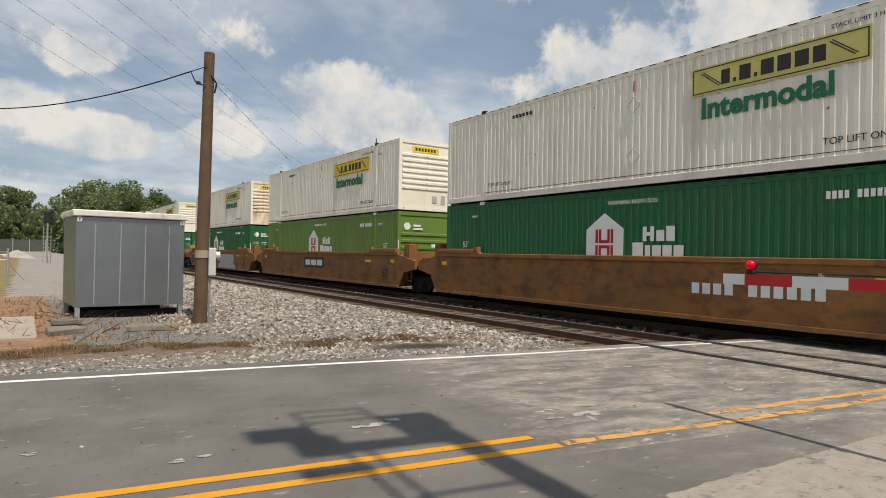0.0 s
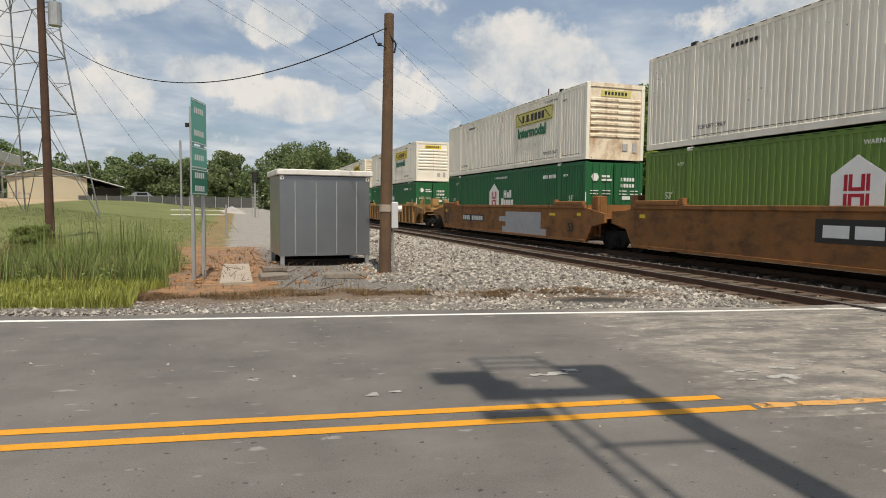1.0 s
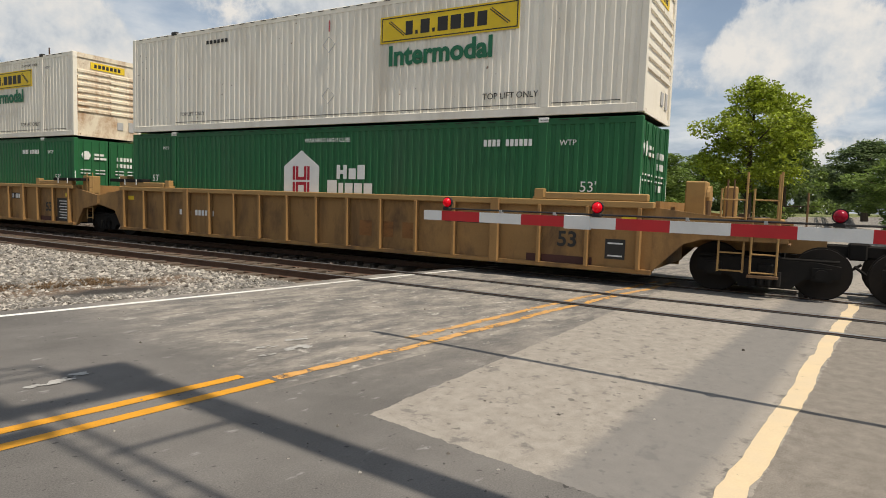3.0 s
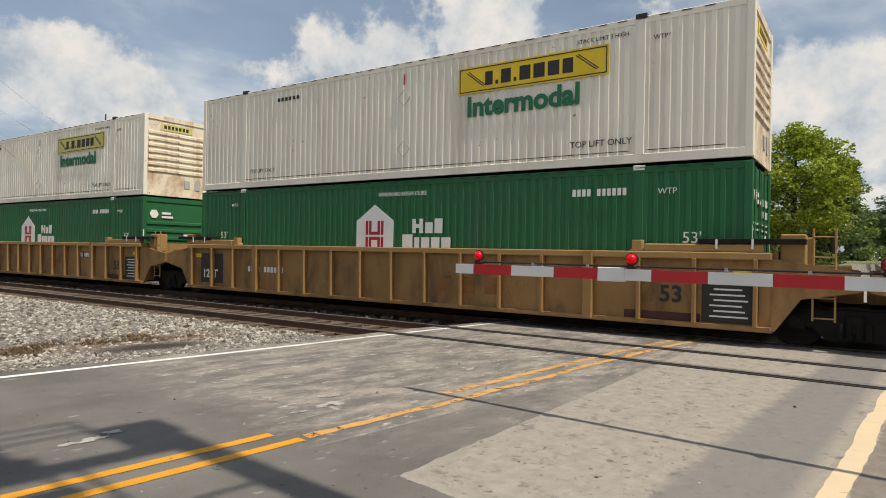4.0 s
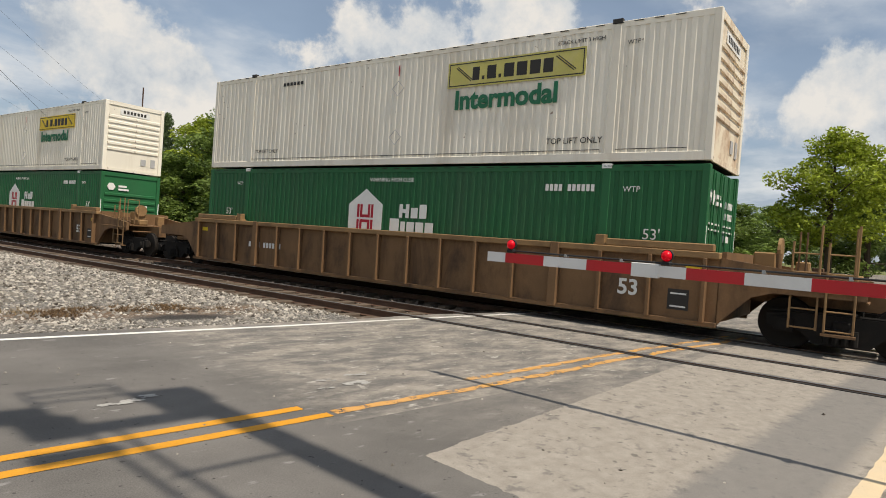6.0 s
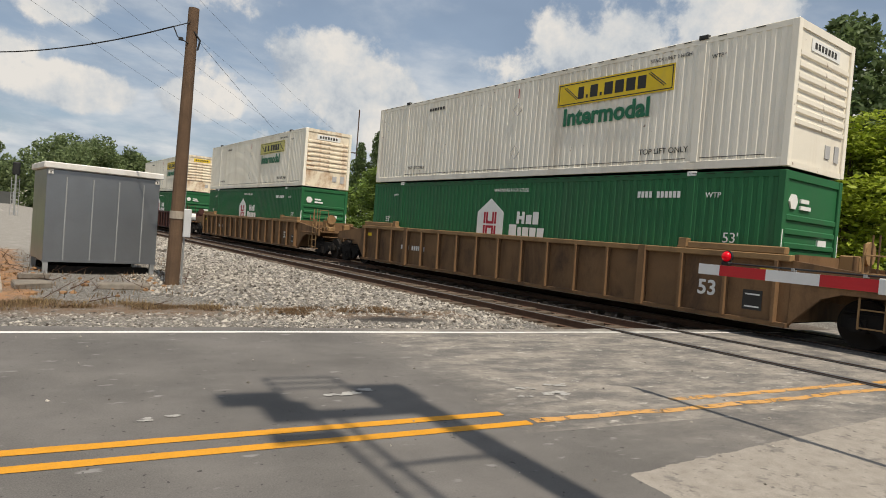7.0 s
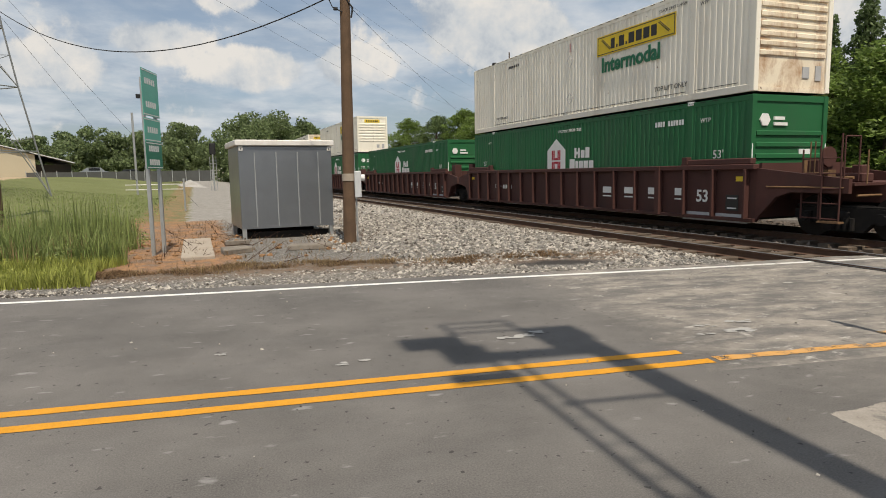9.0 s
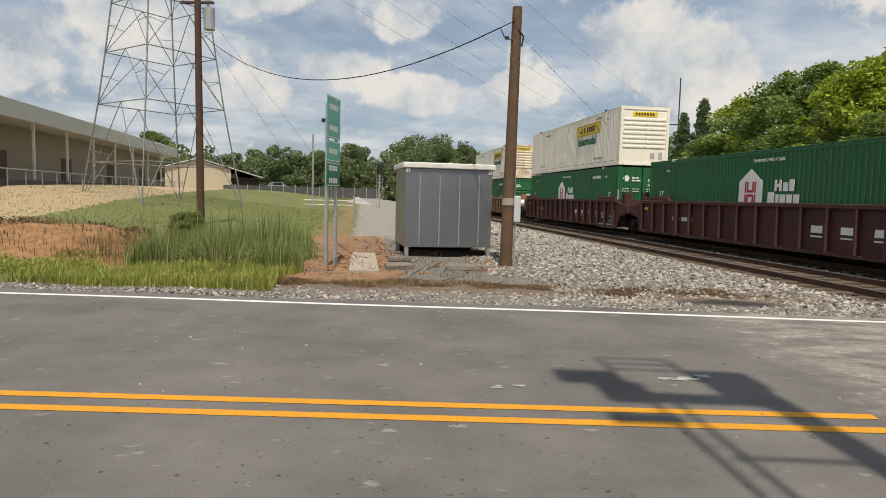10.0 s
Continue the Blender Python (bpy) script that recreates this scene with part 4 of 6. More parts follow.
def well_car(paint, at, label, ribbed, front, rear, number_panel):
    """One well unit. front, rear: 'coupler', 'joint' (its neighbour carries the shared truck) or 'shared' (it carries it)."""
    c = thing("well_car", label, "rail car", at, "well cars of the train")
    tag = paint.name
    well = HALF + 0.35
    z0, z1 = 0.27, 1.66
    # tan and brown cars take the lightened ledge colour, others keep their paint
    ledge = LEDGE_TAN_LIT if paint is CAR_TAN else LEDGE_BROWN_LIT if paint is CAR_BROWN else paint
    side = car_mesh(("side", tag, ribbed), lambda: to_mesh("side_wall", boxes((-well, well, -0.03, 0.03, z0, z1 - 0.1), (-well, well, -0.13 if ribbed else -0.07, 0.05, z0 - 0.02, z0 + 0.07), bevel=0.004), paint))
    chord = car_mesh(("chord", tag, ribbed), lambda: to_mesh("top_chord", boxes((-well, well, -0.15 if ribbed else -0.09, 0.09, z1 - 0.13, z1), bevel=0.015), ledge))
    rib = car_mesh(("rib", tag), lambda: to_mesh("rib", boxes((-0.035, 0.035, -0.15, 0.0, z0 + 0.05, z1 - 0.12), bevel=0.008), paint))
    wide = car_mesh(("wide", tag), lambda: to_mesh("rib", boxes((-0.10, 0.10, -0.16, 0.0, z0, z1), bevel=0.012), paint))
    for sy, turn in ((-1, 0), (1, 180)):
        yy = sy * 1.43
        part("side_wall", side, None, c, "", pose(0, yy, 0, 0, 0, turn))
        part("top_chord", chord, None, c, "flat top chord along the well", pose(0, yy, 0, 0, 0, turn))
        if ribbed:
            n = 16
            for i in range(n + 1):
                x = -well + 0.25 + i * (2 * well - 0.5) / n
                mesh = wide if i in (3, n - 3) else rib
                part("rib", mesh, None, c, "", pose(x, yy + sy * 0.03, 0, 0, 0, turn))
    bearer = car_mesh("cross_bearer", lambda: to_mesh("cross_bearer", boxes((-0.5, 0.5, -1.4, 1.4, 0.29, 0.42), bevel=0.01), SHADOW_GAP))
    for x in (-well + 0.7, -6.1, 0.0, 6.1, well - 0.7):
        part("cross_bearer", bearer, None, c, "dark cross bearer under the container", Matrix.Translation((x, 0, 0)))
    cones = car_mesh(("guide", tag), lambda: to_mesh("container_guide", boxes((-0.10, 0.10, -0.12, 0.05, z1, z1 + 0.22), (-0.14, 0.14, -0.1, 0.08, z1 - 0.02, z1 + 0.05), bevel=0.01), ledge))
    for sx in (-1, 1):
        for sy in (-1, 1):
            part("container_guide", cones, None, c, "", pose(sx * 6.15, sy * 1.40, 0, 0, 0, 0 if sy < 0 else 180))
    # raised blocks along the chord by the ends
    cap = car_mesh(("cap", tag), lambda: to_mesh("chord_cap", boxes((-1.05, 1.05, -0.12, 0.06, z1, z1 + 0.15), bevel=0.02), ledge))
    for sx in (-1, 1):
        part("chord_cap", cap, None, c, "raised cap on the chord", pose(sx * 7.35, -1.42, 0))
    for end, sx in ((front, 1), (rear, -1)):
        turn = 0 if sx > 0 else 180
        reach = 3.35 if end == "coupler" else 1.45

        def end_plate(reach=reach, end=end):
            bm = bmesh.new()
            x = well
            if end == "coupler":
                pts = [(x - 0.02, z0), (x + 0.05, z0 + 0.1), (x + 0.55, 0.88), (x + 0.9, 1.0), (x + 2.3, 1.0), (x + 2.3, 1.30), (x - 0.02, z1 - 0.1)]
            else:
                pts = [(x - 0.02, z0), (x + 0.05, z0), (x + 0.45, 0.86), (x + 1.3, 1.02), (x + 1.3, 1.34), (x - 0.02, z1 - 0.1)]
            slab_poly(bm, pts, -1.46, -1.36)
            slab_poly(bm, pts, 1.36, 1.46)
            box(bm, x + 0.05, x + (2.9 if end == "coupler" else 1.35), -0.45, 0.45, 0.78, 1.18)
            box(bm, x, x + 0.08, -1.4, 1.4, z0 + 0.1, z1 + 0.02)
            box(bm, x + 0.1, x + (2.35 if end == "coupler" else 1.25), -1.36, 1.36, 1.16, 1.22)
            return to_mesh("end_frame", bm, paint)
        part("end_frame", car_mesh(("end", tag, end == "coupler"), end_plate), None, c, "end platform over the truck", pose(0, 0, 0, 0, 0, turn))
        if end == "coupler":
            def coupling():
                bm = boxes((well + 2.8, well + 3.35, -0.14, 0.14, 0.74, 0.98), (well + 3.25, well + 3.55, -0.2, 0.12, 0.70, 1.02), bevel=0.03)
                rod(bm, (well + 2.9, 0.35, 0.9), (well + 3.3, 0.3, 0.45), 0.03, 6)
                rod(bm, (well + 3.3, 0.3, 0.45), (well + 3.5, 0.3, 0.6), 0.03, 6)
                return to_mesh("coupler", bm, TRUCK_BLACK)
            part("coupler", car_mesh("coupler", coupling), None, c, "knuckle coupler with air hose", pose(0, 0, 0, 0, 0, turn))

            def ladder():
                bm = bmesh.new()
                x = well + 1.72
                for dx in (0.0, 0.42):
                    rod(bm, (x + dx, -1.5, 0.42), (x + dx, -1.5, 2.25 if dx else 1.95), 0.02, 6)
                for z in (0.45, 0.78, 1.1, 1.42, 1.75):
                    rod(bm, (x, -1.5, z), (x + 0.42, -1.5, z), 0.016, 6)
                return to_mesh("ladder", bm, ledge)
            part("ladder", car_mesh(("ladder", tag), ladder), None, c, "grab-iron ladder", pose(0, 0, 0, 0, 0, turn))
            part("ladder", car_mesh(("ladder", tag), ladder), None, c, "grab-iron ladder", pose(-0.55 * sx, 0.1 * sx, 0, 0, 0, turn))

            def stand():
                bm = boxes((well + 0.35, well + 0.75, -0.35, 0.15, 1.2, 2.12 if paint is CAR_TAN else 1.74), (well + 1.0, well + 1.25, 0.4, 0.7, 1.2, 2.05 if paint is CAR_TAN else 1.6), (well + 0.15, well + 2.2, -0.9, -0.55, 1.22, 1.42), bevel=0.025)
                rod(bm, (well + 0.76, -0.1, 1.8), (well + 0.82, -0.1, 1.8), 0.24, 14)
                rod(bm, (well + 2.1, -1.35, 1.25), (well + 2.1, -1.35, 2.2), 0.018, 6)
                rod(bm, (well + 2.1, -1.35, 2.2), (well + 2.1, -0.9, 2.2), 0.018, 6)
                rod(bm, (well + 2.1, -0.9, 2.2), (well + 2.1, -0.9, 1.25), 0.018, 6)
                return to_mesh("brake_stand", bm, ledge)
            part("brake_stand", car_mesh(("stand", tag), stand), None, c, "hand brake housing and rails on the platform", pose(0, 0, 0, 0, 0, turn))

            def clutter():
                bm = rods(((well + 0.1, -1.33, 1.33), (well + 2.3, -1.33, 1.33), 0.03), ((well + 0.2, -1.25, 1.42), (well + 1.7, -1.25, 1.42), 0.022), ((well + 0.3, -1.49, 1.12), (well + 2.2, -1.49, 1.12), 0.018), ((well + 2.3, -1.2, 0.95), (well + 2.3, 1.2, 0.95), 0.025), ((well + 0.9, -1.0, 1.25), (well + 0.9, -1.0, 1.72), 0.05), ((well + 2.75, -0.4, 1.1), (well + 2.75, 0.5, 1.1), 0.02))
                for dx, h in ((1.25, 2.12), (1.36, 2.12), (2.55, 1.9)):
                    rod(bm, (well + dx, -1.28, 1.2), (well + dx, -1.28, h), 0.016, 6)
                box(bm, well + 1.68, well + 2.18, -1.56, -1.38, 0.36, 0.40)
                box(bm, well + 1.45, well + 1.62, -1.2, -0.95, 1.22, 1.5)
                return to_mesh("platform_fittings", bm, CAR_BROWN)
            part("platform_fittings", car_mesh(("clutter", paint is CAR_TAN), clutter), None, c, "pipes, posts and step on the end platform", pose(0, 0, 0, 0, 0, turn))
            truck(c, sx * (well + 1.95))
        else:
            def hood():
                bm = boxes((well + 0.1, well + 0.5, -1.25, -0.85, 1.2, 2.0), (well + 0.1, well + 0.5, 0.85, 1.25, 1.2, 2.0), (well + 0.6, well + 1.15, -0.7, 0.7, 1.2, 1.45), bevel=0.02)
                rod(bm, (well + 0.95, -1.4, 0.5), (well + 0.95, -1.4, 2.1), 0.018, 6)
                rod(bm, (well + 0.62, -1.4, 0.5), (well + 0.62, -1.4, 2.1), 0.018, 6)
                for z in (0.55, 0.9, 1.25, 1.6, 1.95):
                    rod(bm, (well + 0.62, -1.4, z), (well + 0.95, -1.4, z), 0.014, 6)
                return to_mesh("joint_bracket", bm, ledge)
            part("joint_bracket", car_mesh(("hood", tag), hood), None, c, "brackets and ladder at the articulated joint", pose(0, 0, 0, 0, 0, turn))
            if end == "shared":
                truck(c, sx * (HALF + 1.875))
        if paint is CAR_TAN and end != "coupler":
            pad = car_mesh(("pad", sx), lambda: to_mesh("walkway_pad", boxes((7.3, 9.05, -1.56, -1.28, z1 + 0.152, z1 + 0.25), bevel=0.01), TRUCK_BLACK))
            part("walkway_pad", pad, None, c, "black walkway pad on the chord", pose(0, 0, 0) if sx > 0 else Matrix.Translation((-16.35, 0, 0)))
            for x in (7.62, 8.22):
                tick = car_mesh("tick", lambda: to_mesh("edge_tick", boxes((-0.018, 0.018, -1.575, -1.562, z1 + 0.06, z1 + 0.24)), PAINT_WHITE))
                part("edge_tick", tick, None, c, "short white tick", Matrix.Translation((sx * x, 0, 0)))
    # markings on the side that faces the road
    y = -1.465
    dark = PAINT_BLACK if paint in (CAR_TAN, CAR_RUST) else PAINT_WHITE
    if ribbed:
        lettering("53", 6.58, 0.70, 0.44, dark, c, "", 0.01, y)
        plate("data_panel", [(7.36, 8.32, 0.36, 1.18)] if paint is CAR_TAN and front != "coupler" else [(7.6, 8.0, 0.5, 0.9)], PAINT_BLACK, c, "black data panel", y, 0.004)
        plate("data_line", [(7.5 + 0.07 * (i % 2), 8.15 - 0.05 * (i % 3), 0.46 + i * 0.1, 0.49 + i * 0.1) for i in range(7)] if paint is CAR_TAN and front != "coupler" else [(7.65, 7.95, 0.55, 0.58), (7.65, 7.95, 0.8, 0.83)], PAINT_WHITE, c, "small white lines of data", y - 0.004, 0.003)
        plate("serial_bar", [(-5.6 + i * 0.145, -5.5 + i * 0.145, 0.86, 1.02) for i in range(11) if i != 4], PAINT_WHITE, c, "bars of a car number", y, 0.004)
        if paint is CAR_TAN:
            plate("serial_panel", [(3.85, 5.15, 1.08, 1.30)], PAINT_BLACK, c, "black number panel", y, 0.003)
            plate("serial_bar", [(3.9 + i * 0.112, 3.985 + i * 0.112, 1.11, 1.27) for i in range(11) if i != 4], PAINT_WHITE, c, "bars of a car number", y - 0.003, 0.004)
            plate("wheel_stripe", [(5.9, 7.34, 0.29, 0.50)], CAR_OXIDE, c, "dark red stripe", y + 0.002, 0.003)
            if number_panel == "load":
                plate("data_panel", [(-7.92, -6.8, 0.45, 1.38)], PAINT_BLACK, c, "black data panel", y, 0.004)
                lettering("125T", -7.80, 0.62, 0.36, PAINT_WHITE, c, "", 0.01, y - 0.006)
            plate("brand_block", [(1.37 + i * 0.65, 1.75 + i * 0.65, 0.62, 1.0) for i in range(3)], CAR_RUST, c, "faded brand blocks", y + 0.001, 0.003)
        elif paint is CAR_OXIDE:
            plate("brand_block", [(2.4 + i * 1.12, 2.85 + i * 1.12, 0.84, 1.04) for i in range(4)], PAINT_WHITE, c, "white blocks of a brand name", y, 0.004)
            plate("brand_line", [(2.4 + i * 1.12, 2.85 + i * 1.12, 0.72, 0.76) for i in range(4)], PAINT_WHITE, c, "white underlines", y, 0.004)
            plate("floor_stripe", [(6.1, 8.3, 0.2, 0.42)], GREY_PANEL, c, "pale grey strip", y + 0.002, 0.003)
    else:
        lettering("53", 7.2, 0.62, 0.48, PAINT_BLACK, c, "", 0.012, y)
        plate("yellow_mark", [(5.6, 6.15, 1.22, 1.32)], PAINT_YELLOW, c, "yellow mark", y, 0.004)
        if rear == "coupler":
            lettering("53", -8.45, 0.52, 0.92, PAINT_BLACK, c, "large dark worn figures", 0.015, y)
        if number_panel == "brand":
            plate("brand_panel", [(-1.6, 1.0, 0.82, 1.36)], PAINT_BLACK, c, "black brand panel", y, 0.004)
            plate("brand_block", [(-1.4 + i * 0.78, -0.75 + i * 0.78, 0.94, 1.22) for i in range(3)], PAINT_WHITE, c, "white slanting brand blocks", y - 0.004, 0.004)
        elif number_panel == "patch":
            plate("serial_panel", [(-5.05, -1.8, 0.76, 1.12)], PAINT_BLACK, c, "black number panel", y, 0.004)
            plate("serial_bar", [(-4.95 + i * 0.28, -4.75 + i * 0.28, 0.82, 1.06) for i in range(11) if i != 4], PAINT_WHITE, c, "white bars of a car number", y - 0.004, 0.004)
            plate("paint_patch", [(1.1, 4.85, 0.62, 1.34), (0.7, 5.35, 0.3, 0.62), (0.3, 1.1, 0.85, 1.1)], GREY_PANEL, c, "pale grey paint patch", y + 0.001, 0.003)
        else:
            plate("serial_bar", [(1.95 + i * 0.265, 2.14 + i * 0.265, 0.84, 1.08) for i in range(11) if i != 4], PAINT_WHITE, c, "white bars of a car number", y, 0.004)
    for x in (7.9, -8.2):
        plate("reflector", [(x, x + 0.3, 1.24, 1.36)], PAINT_YELLOW, c, "yellow reflector", y, 0.004)
    return c


# front end of each container at the clip's start, along the railway
UNITS = (
    (-2.5, CAR_RUST, False, "coupler", "shared", "number", GREEN_DARK, "ribs", PAINT_FADED, "coloured"),
    (-22.4, CAR_RUST, False, "joint", "shared", "brand", GREEN_LIGHT, "ribs", PAINT_YELLOW, "coloured"),
    (-42.5, CAR_RUST, False, "joint", "coupler", "patch", GREEN_DARK, "doors", PAINT_FADED, "rusty"),
    (-66.4, CAR_TAN, True, "coupler", "shared", "", GREEN_DARK, "doors", PAINT_YELLOW, "coloured"),
    (-86.2, CAR_TAN, True, "joint", "shared", "load", GREEN_DARK, "doors", PAINT_YELLOW, "rusty"),
    (-106.0, CAR_TAN, True, "joint", "coupler", "", GREEN_DARK, "ribs", PAINT_FADED, "rusty"),
    (-129.8, CAR_BROWN, True, "coupler", "coupler", "", GREEN_DARK, "doors", PAINT_FADED, "plain_rusty"),
    (-154.0, CAR_BROWN, True, "coupler", "coupler", "", GREEN_DARK, "ribs", PAINT_YELLOW, "plain"),
    (-177.8, CAR_BROWN, True, "coupler", "coupler", "", GREEN_DARK, "ribs", PAINT_FADED, "plain_rusty"),
    (-201.7, CAR_OXIDE, True, "coupler", "shared", "", GREEN_DARK, "ribs", PAINT_YELLOW, "rusty"),
    (-221.6, CAR_OXIDE, True, "joint", "shared", "", GREEN_DARK, "ribs", None, ""),
    (-241.5, CAR_OXIDE, True, "joint", "coupler", "", GREEN_DARK, "doors", PAINT_YELLOW, "coloured"),
    (-265.5, CAR_BROWN, True, "coupler", "coupler", "", GREEN_DARK, "ribs", PAINT_YELLOW, "rusty"),
    (-289.4, CAR_BROWN, True, "coupler", "coupler", "", GREEN_DARK, "ribs", None, ""),
)
TRAIN = []


def make_train():
    p = TRACKS[1]
    units = list(UNITS)
    for k in range(14):                       # the tail, far off
        units.append((-313.3 - 23.9 * k, CAR_BROWN if k % 3 else CAR_OXIDE, True, "coupler", "coupler", "", GREEN_DARK, "ribs", (PAINT_YELLOW, None, PAINT_FADED, None, None)[k % 5], "plain"))
    for s, paint, ribbed, front, rear, mark, low, end, board, look_end in units:
        s += 0.15
        m = along(s - HALF, p, RAIL_Z)
        colour = {CAR_RUST.name: "rust-brown smooth-sided", CAR_TAN.name: "tan ribbed", CAR_BROWN.name: "dirty brown ribbed", CAR_OXIDE.name: "dark oxide-red ribbed"}[paint.name]
        TRAIN.append(well_car(paint, m, colour + " double-stack well car on the railway track", ribbed, front, rear, mark))
        green = "olive-green" if low is GREEN_LIGHT else "dark green"
        TRAIN.append(container(low, low, along(s - HALF, p, 0.50), green + " corrugated steel container sitting in a well car", "lower", end, lower_deck))
        if board:
            rusty = "rusty" in look_end
            lab = "white corrugated container with yellow board" + (" and a rusty front end" if rusty else " stacked on a green one")
            TRAIN.append(container(BOX_WHITE, RUSTY_WHITE if rusty else BOX_WHITE, along(s - HALF, p, 0.50 + CON_H + 0.05), lab, "upper", "ribs", upper_deck(board, "plain" not in look_end)))


make_train()


def motions():
    for ob in TRAIN:
        start = ob.matrix_basis.copy()
        rows = [(t, Matrix.Translation((SPEED * t * S10, -SPEED * t * C10, 0)) @ start) for t in (0.0, 2.5, 5.0, 7.5, 10.0)]
        walk(ob, rows)
    turn = math.degrees(SPEED / 0.457) / FPS
    for w, ax in WHEELSETS[:52]:
        walk(w, [(k / FPS, pose(ax, 0, 0.457, 0, (k * turn) % 360, 0)) for k in range(301)])


# ---- things beside the road ----
CABINET_GREY = surface("galvanised_grey", (0.30, 0.315, 0.33), 0.36, 0.85, 0.06, 1.2, (0.24, 0.245, 0.255), 0.4, 1.1, 0.012, 40.0)
ROOF_WHITE = surface("roof_white_paint", (0.72, 0.70, 0.66), 0.6, 0, 0.1, 2.0, (0.4, 0.34, 0.26), 0.4)
POLE_WOOD = surface("pole_wood", (0.125, 0.078, 0.048), 0.9, 0, 0.3, 3.0, (0.07, 0.05, 0.036), 0.6, 2.5, 0.5, 60.0, 0.0, 8.0)
POLE_DARK = surface("pole_dark_wood", (0.085, 0.048, 0.034), 0.9, 0, 0.3, 3.0, (0.05, 0.035, 0.03), 0.5, 2.5, 0.5, 60.0, 0.0, 8.0)
STEEL = surface("galvanised_steel", (0.42, 0.43, 0.43), 0.5, 0.6, 0.12, 3.0, (0.25, 0.24, 0.22), 0.4)
TOWER_STEEL = surface("tower_steel", (0.24, 0.25, 0.25), 0.6, 0.4, 0.2, 2.0, (0.10, 0.09, 0.085), 0.5)
SIGN_GREEN = surface("sign_green_sheet", (0.03, 0.20, 0.13), 0.4, 0, 0.08)
SIGN_PALE = surface("sign_pale_green_sheet", (0.11, 0.42, 0.33), 0.4, 0, 0.10, 3.0)
CABLE = surface("black_cable", (0.02, 0.02, 0.02), 0.6, 0, 0.2)
CONCRETE = surface("concrete", (0.36, 0.31, 0.25), 0.9, 0, 0.15, 4.0, (0.25, 0.2, 0.15), 0.4)
GATE_RED = surface("gate_red_sheet", (0.50, 0.025, 0.03), 0.45, 0, 0.06, 2.0, (0.35, 0.05, 0.05), 0.3)
GATE_WHITE = surface("gate_white_sheet", (0.74, 0.74, 0.72), 0.45, 0, 0.06, 2.0, (0.5, 0.48, 0.45), 0.3)
# wall tone lowered: shade below the roof edge is partly in the colour
BEIGE_WALL = surface("warehouse_beige", (0.30, 0.262, 0.205), 0.8, 0, 0.08, 0.3, (0.22, 0.19, 0.15), 0.3, 0.3)
ROOF_GREY = surface("warehouse_roof_edge", (0.52, 0.53, 0.48), 0.7, 0, 0.06, 0.3, (0.3, 0.29, 0.26), 0.3, 0.3)
ROOF_METAL = surface("shed_metal_roof", (0.62, 0.63, 0.64), 0.5, 0.2, 0.06, 0.3)
DARK_FENCE = surface("dark_fence_screen", (0.085, 0.088, 0.085), 0.9, 0, 0.2, 0.8)
CAR_PAINT = surface("parked_car_silver", (0.35, 0.37, 0.40), 0.35, 0.5, 0.08)
CAR_DARK = surface("parked_car_dark", (0.04, 0.045, 0.05), 0.35, 0.2, 0.08)
GLASS_DARK = surface("dark_window_glass", (0.02, 0.022, 0.025), 0.15, 0, 0.05)


def lamp_mat(name, colour, strength):
    m, nt, p = base_mat(name, 0.25)
    p.inputs["Base Color"].default_value = (*colour, 1)
    p.inputs["Emission Color"].default_value = (*colour, 1)
    p.inputs["Emission Strength"].default_value = strength
    return m


RED_LIT = lamp_mat("red_lens_lit", (0.85, 0.0, 0.005), 0.8)
RED_SOFT = lamp_mat("red_lens_soft", (0.55, 0.0, 0.008), 0.28)
RED_DIM = lamp_mat("red_lens_dim", (0.22, 0.0, 0.012), 0.06)


def make_cabinet():
    c = thing("signal_cabinet", "grey metal railway equipment cabinet with a white roof on gravel", "equipment cabinet", pose(-1.93, 16.72, 0, 0, 0, 14))
    w, d = 2.42, 2.0
    part("body", boxes((0, w, 0, d, 0.24, 2.36), bevel=0.01), CABINET_GREY, c)
    seam = to_mesh("seam", boxes((-0.014, 0.014, -0.014, 0.0, 0.28, 2.20), bevel=0.004), STEEL)
    for k in range(4):
        part("seam", seam, None, c, "pale vertical seam strip", pose(0.40 + k * 0.55, 0, 0))
    part("base_strip", boxes((-0.01, w + 0.01, -0.012, 0.0, 0.24, 0.30)), CABINET_GREY, c)
    part("roof", boxes((-0.07, w + 0.07, -0.07, d + 0.07, 2.37, 2.52), bevel=0.02), ROOF_WHITE, c, "white overhanging roof")
    for x in (0.02, w - 0.12):
        part("lifting_eye", boxes((x, x + 0.1, -0.03, 0.0, 2.24, 2.36), bevel=0.01), ROOF_WHITE, c, "white lifting eye")
        part("eye_hole", boxes((x + 0.035, x + 0.065, -0.034, -0.03, 2.27, 2.31)), CABLE, c, "dark hole")
        for y in (0.0, d - 0.1):
            part("leg", boxes((x, x + 0.1, y, y + 0.1, -0.06, 0.24)), STEEL, c, "short steel leg")
    part("skid", boxes((0.12, w - 0.12, 0.12, 0.22, -0.06, 0.14)), TRUCK_BLACK, c, "dark skid beam")
    part("skid", boxes((0.12, w - 0.12, d - 0.22, d - 0.12, -0.06, 0.14)), TRUCK_BLACK, c, "dark skid beam")


make_cabinet()


